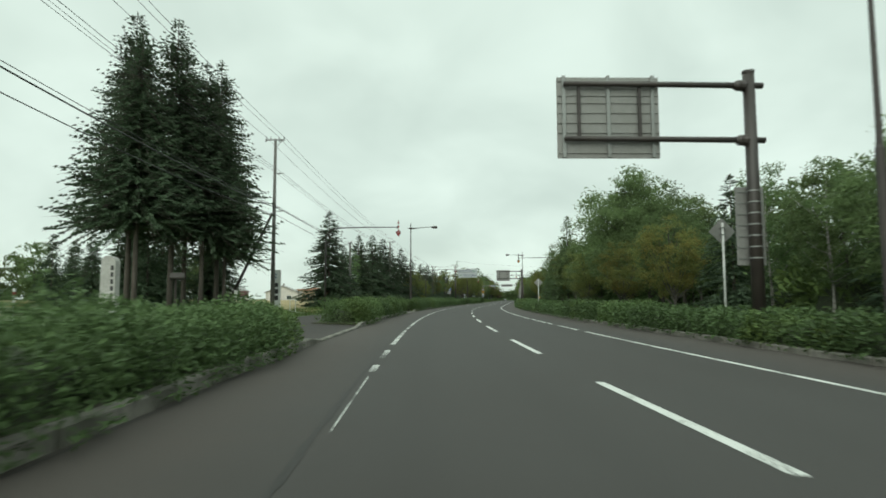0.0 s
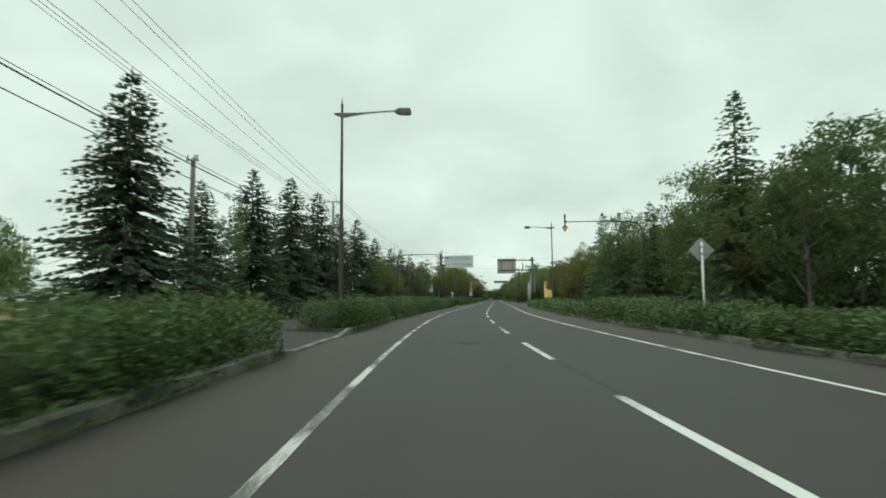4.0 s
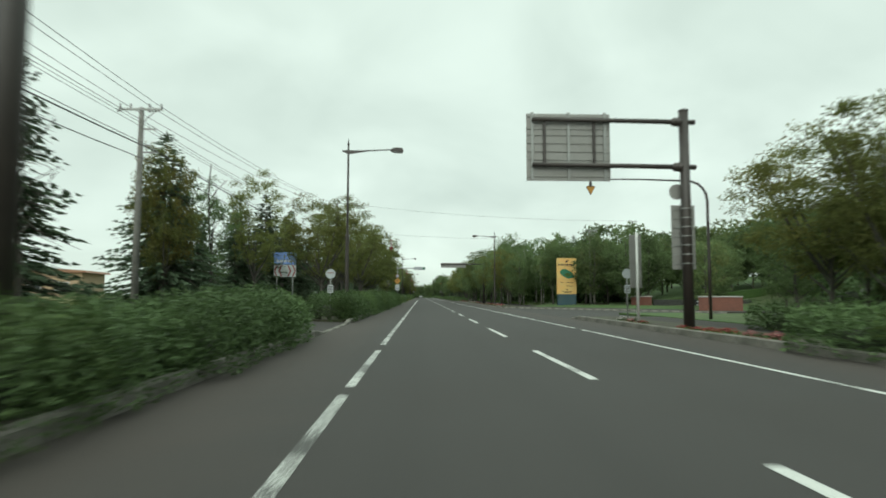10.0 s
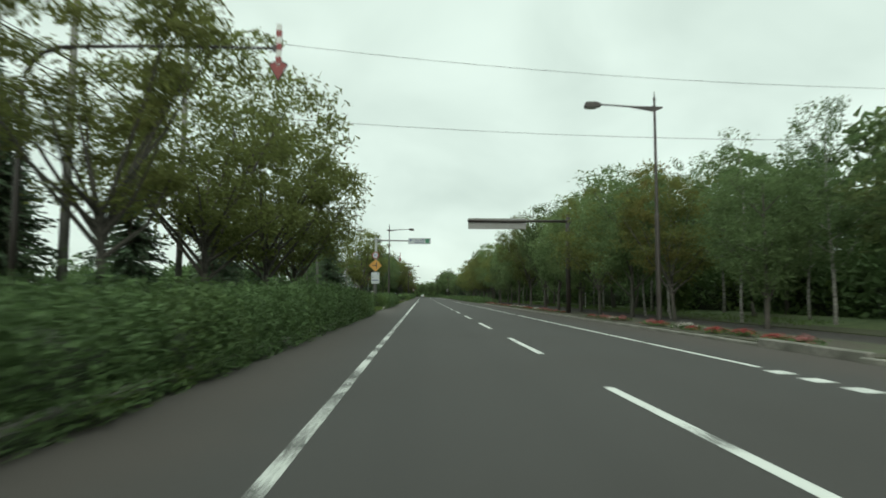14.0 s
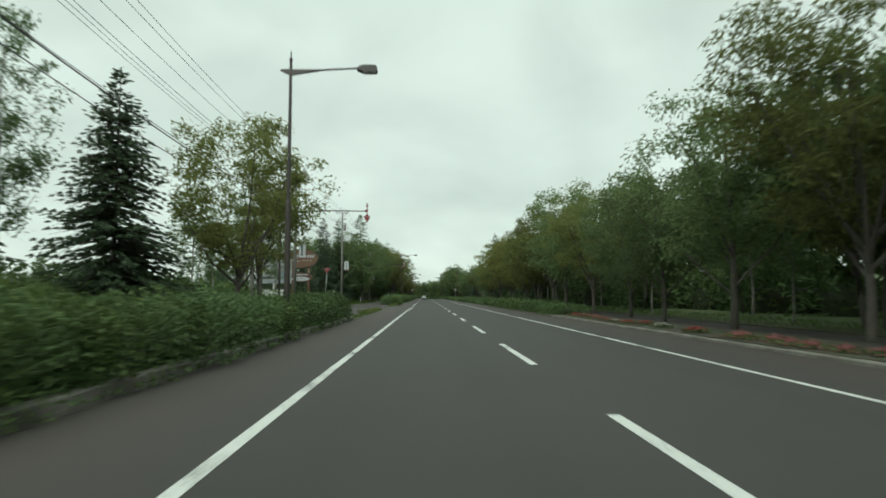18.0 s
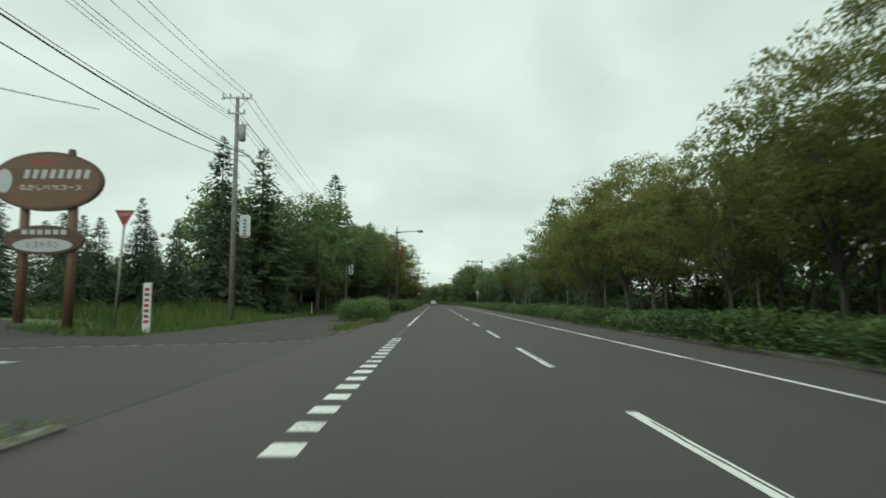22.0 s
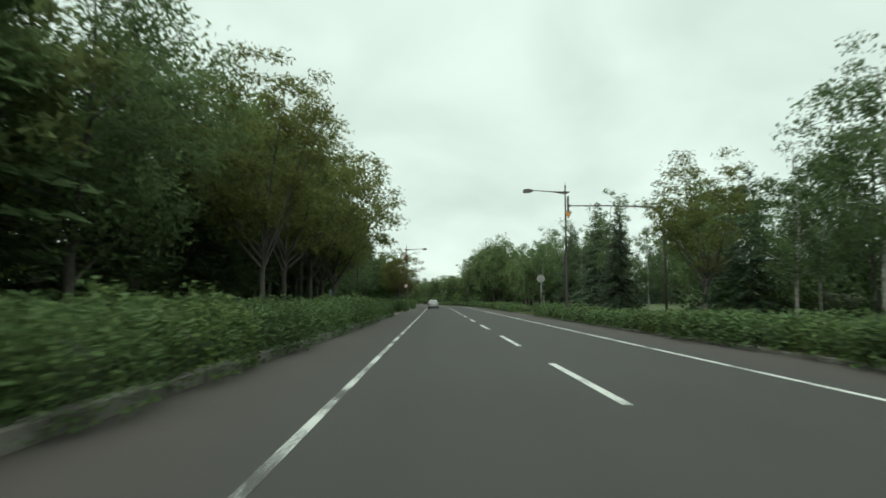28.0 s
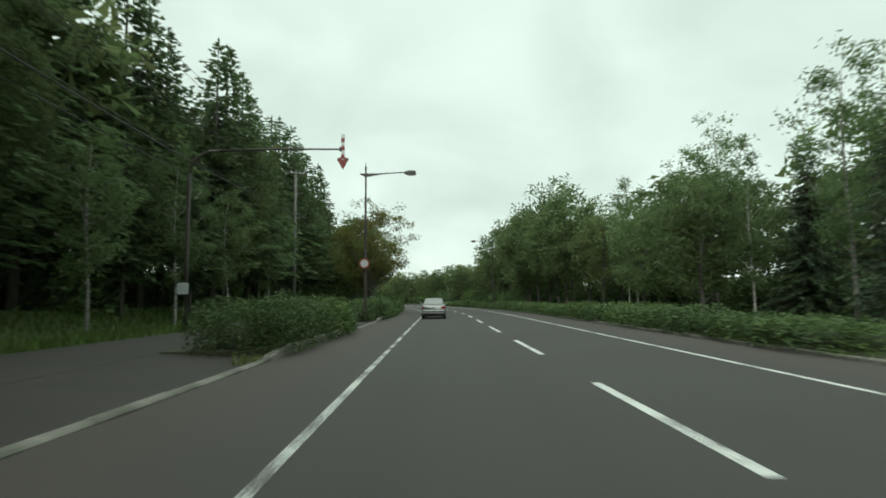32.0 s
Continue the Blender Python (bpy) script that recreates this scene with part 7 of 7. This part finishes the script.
# ---- grass and weeds ----
def grass(name, label, spots, low, high, seed, mat=GRASS_LEAF, patchy=False):
    """Blades of grass, one triangle each, over stretches of (u0, u1, y0, y1, how many)."""
    r = np.random.default_rng(seed)
    v = []
    for u0, u1, y0, y1, n in spots:
        uu, yy = r.uniform(u0, u1, n), r.uniform(y0, y1, n)
        hh, aa, ll = r.uniform(low, high, n), r.uniform(0, 6.283, n), r.normal(size=(n, 2)) * 0.09
        for u, y, h, a, (lx, ly) in zip(uu, yy, hh, aa, ll):
            x, z = u + axis(y), max(lie(u, y), 0.11)
            if patchy:
                h *= min(1.0, max(0.1, 0.45 + 1.5 * noise.noise(Vector((u * 0.8, y * 0.55, 7)))))
            w = 0.016 + 0.02 * h
            c, s = math.cos(a) * w, math.sin(a) * w
            v += [(x - c, y - s, z - 0.02), (x + c, y + s, z - 0.02), (x + lx, y + ly, z + h)]
    f = [(3 * i, 3 * i + 1, 3 * i + 2) for i in range(len(v) // 3)]
    tagged(new(name, mesh(name, v, f, mat)), label, "grass", kind="stuff")


grass("verge_grass", "rough green grass along the footpath", [(-19, -11.0, 36, 60, 4200), (-15.5, -11.0, 24, 38, 2600), (-15, -10.6, 63, 80, 4200), (-17, -12.2, 152, 172, 6200), (-17, -10.7, 238, 262, 11000), (-15, -10.6, 274, 298, 6000), (-15, -10.6, 313, 334, 8000), (-18, -10.6, 334, 378, 24000), (-15, -10.6, 416, 452, 15000)], 0.12, 0.38, 5)
grass("kerb_grass", "weeds growing along the kerb joint", [(-4.75, -4.2, 74, 77, 260), (-4.75, -4.2, 234, 248, 3600), (-4.75, -4.12, 275, 299, 2400), (-5.6, -4.5, 276, 282, 350), (-5.4, -4.4, 288, 291, 260), (-5.6, -4.6, 294, 298, 240), (-4.85, -4.2, 318, 330, 3600), (-4.85, -4.2, 342, 362, 6400), (-4.6, -4.3, 432, 438, 300), (8.0, 8.6, 282, 440, 6500)], 0.08, 0.34, 6, patchy=True)
grass("weeds", "tall weeds and grass on the bank behind the path", [(-20, -11.6, 244, 268, 5000), (-20, -12.3, 166, 180, 3000), (-18, -6.9, 276, 292, 5500), (-18, -12, 318, 334, 3500)], 0.3, 0.85, 9)
grass("wood_grass", "grass at the edge of the far wood", [(13.0, 15.5, 214, 300, 9000), (13.2, 16, 418, 440, 3500)], 0.08, 0.26, 8)


# ---- car ahead ----
SILVER = paint("silver_car_paint", (0.2, 0.205, 0.2), (0.17, 0.175, 0.17), 0.28, 0.3, 0.6)
TYRE = paint("tyre_rubber", (0.02, 0.02, 0.02), (0.03, 0.03, 0.03), 0.85)
CHROME = paint("wheel_alloy", (0.4, 0.4, 0.4), (0.3, 0.3, 0.3), 0.3, 0.2, 0.9)
TAIL = paint("tail_lamp_red", (0.30, 0.015, 0.012), (0.2, 0.02, 0.02), 0.2)


def section(y, half, z0, z1, r, n=4):
    """A car's cross-section at y: rounded box from z0 to z1."""
    top = [(half - r + r * math.sin(radians(a)), z1 - r + r * math.cos(radians(a))) for a in (90, 60, 30, 0)]
    pts = [(half * 0.9, z0), (half, z0 + 0.12)] + top
    return [(x, y, z) for x, z in pts] + [(-x, y, z) for x, z in pts[::-1]]


def loft(rows):
    k = len(rows[0])
    v = [p for r in rows for p in r]
    f = [(i * k + j, i * k + (j + 1) % k, (i + 1) * k + (j + 1) % k, (i + 1) * k + j) for i in range(len(rows) - 1) for j in range(k)]
    return v, f + [tuple(range(k - 1, -1, -1)), tuple(range((len(rows) - 1) * k, len(rows) * k))]


def sedan():
    t = thing("sedan_car", "silver four-door sedan seen from behind on the road", "car")
    body = part("body", mesh("body", *loft([section(-2.2, 0.74, 0.38, 0.86, 0.12), section(-2.1, 0.82, 0.28, 0.95, 0.12), section(-1.5, 0.85, 0.22, 1.0, 0.1), section(-0.9, 0.85, 0.2, 0.98, 0.08), section(0.9, 0.85, 0.2, 0.94, 0.08), section(1.6, 0.83, 0.22, 0.88, 0.12), section(2.1, 0.78, 0.28, 0.76, 0.14), section(2.25, 0.68, 0.36, 0.66, 0.12)]), SILVER, True), t)
    cabin = part("cabin", mesh("cabin", *loft([section(-1.55, 0.72, 0.9, 1.0, 0.05), section(-1.0, 0.66, 0.9, 1.36, 0.12), section(-0.6, 0.62, 0.9, 1.43, 0.14), section(0.25, 0.62, 0.9, 1.43, 0.14), section(0.6, 0.64, 0.9, 1.33, 0.12), section(1.1, 0.72, 0.88, 0.96, 0.05)]), SILVER, True), t)
    part("rear_window", mesh("rear_window", [(-0.6, -1.46, 1.03), (0.6, -1.46, 1.03), (0.53, -1.02, 1.34), (-0.53, -1.02, 1.34), (-0.6, -1.43, 1.0), (0.6, -1.43, 1.0), (0.53, -0.99, 1.31), (-0.53, -0.99, 1.31)], [(0, 1, 2, 3), (4, 7, 6, 5), (0, 4, 5, 1), (1, 5, 6, 2), (2, 6, 7, 3), (3, 7, 4, 0)], GLASS), cabin, "dark rear window")
    for s in (-1, 1):
        part("side_window", mesh("side_window", *box(min(s * 0.64, s * 0.7), max(s * 0.64, s * 0.7), -0.95, 0.75, 1.0, 1.3, 0.02), GLASS), cabin)
        part("tail_lamp", mesh("tail_lamp", *box(min(s * 0.5, s * 0.79), max(s * 0.5, s * 0.79), -2.2, -2.05, 0.68, 0.88, 0.03), TAIL), body, "red tail lamp")
        part("mirror", mesh("mirror", *box(min(s * 0.84, s * 1.0), max(s * 0.84, s * 1.0), 0.7, 0.82, 0.98, 1.1, 0.03), SILVER), body)
        for y in (-1.35, 1.35):
            w = part("wheel", mesh("wheel", *tube([(s * 0.64, y, 0.31), (s * 0.66, y, 0.31), (s * 0.82, y, 0.31), (s * 0.84, y, 0.31)], [0.27, 0.31, 0.31, 0.27], 20), TYRE, True), t)
            part("rim", mesh("rim", *tube([(s * 0.835, y, 0.31), (s * 0.85, y, 0.31)], [0.2, 0.18], 14), CHROME), w)
    b = part("bumper", mesh("bumper", *box(-0.8, 0.8, -2.3, -2.08, 0.32, 0.62, 0.06), SILVER), t)
    part("bumper_strip", mesh("bumper_strip", *box(-0.78, 0.78, -2.315, -2.29, 0.5, 0.54), BLACK), b)
    p = part("number_plate", mesh("number_plate", *box(-0.17, 0.17, -2.235, -2.2, 0.68, 0.84, 0.005), SIGN_WHITE), t)
    bar(p, -0.12, 0.12, -2.235, 0.72, 0.79, GREEN_INK)
    part("exhaust", mesh("exhaust", *tube([(0.45, -2.3, 0.26), (0.45, -1.9, 0.26)], 0.03, 8), CHROME), t)
    part("underside", mesh("underside", *box(-0.7, 0.7, -1.9, 1.9, 0.16, 0.3, 0.03), BLACK), t)
    return t


sedan().matrix_basis = at(-0.9, 464.5, 0.0)
kerb("kerb_left", -4.35, GAPS_L, [(299, 317)])
kerb("kerb_right", 8.18, [(168, 171.5), (201, 204)], [(171.5, 201)])
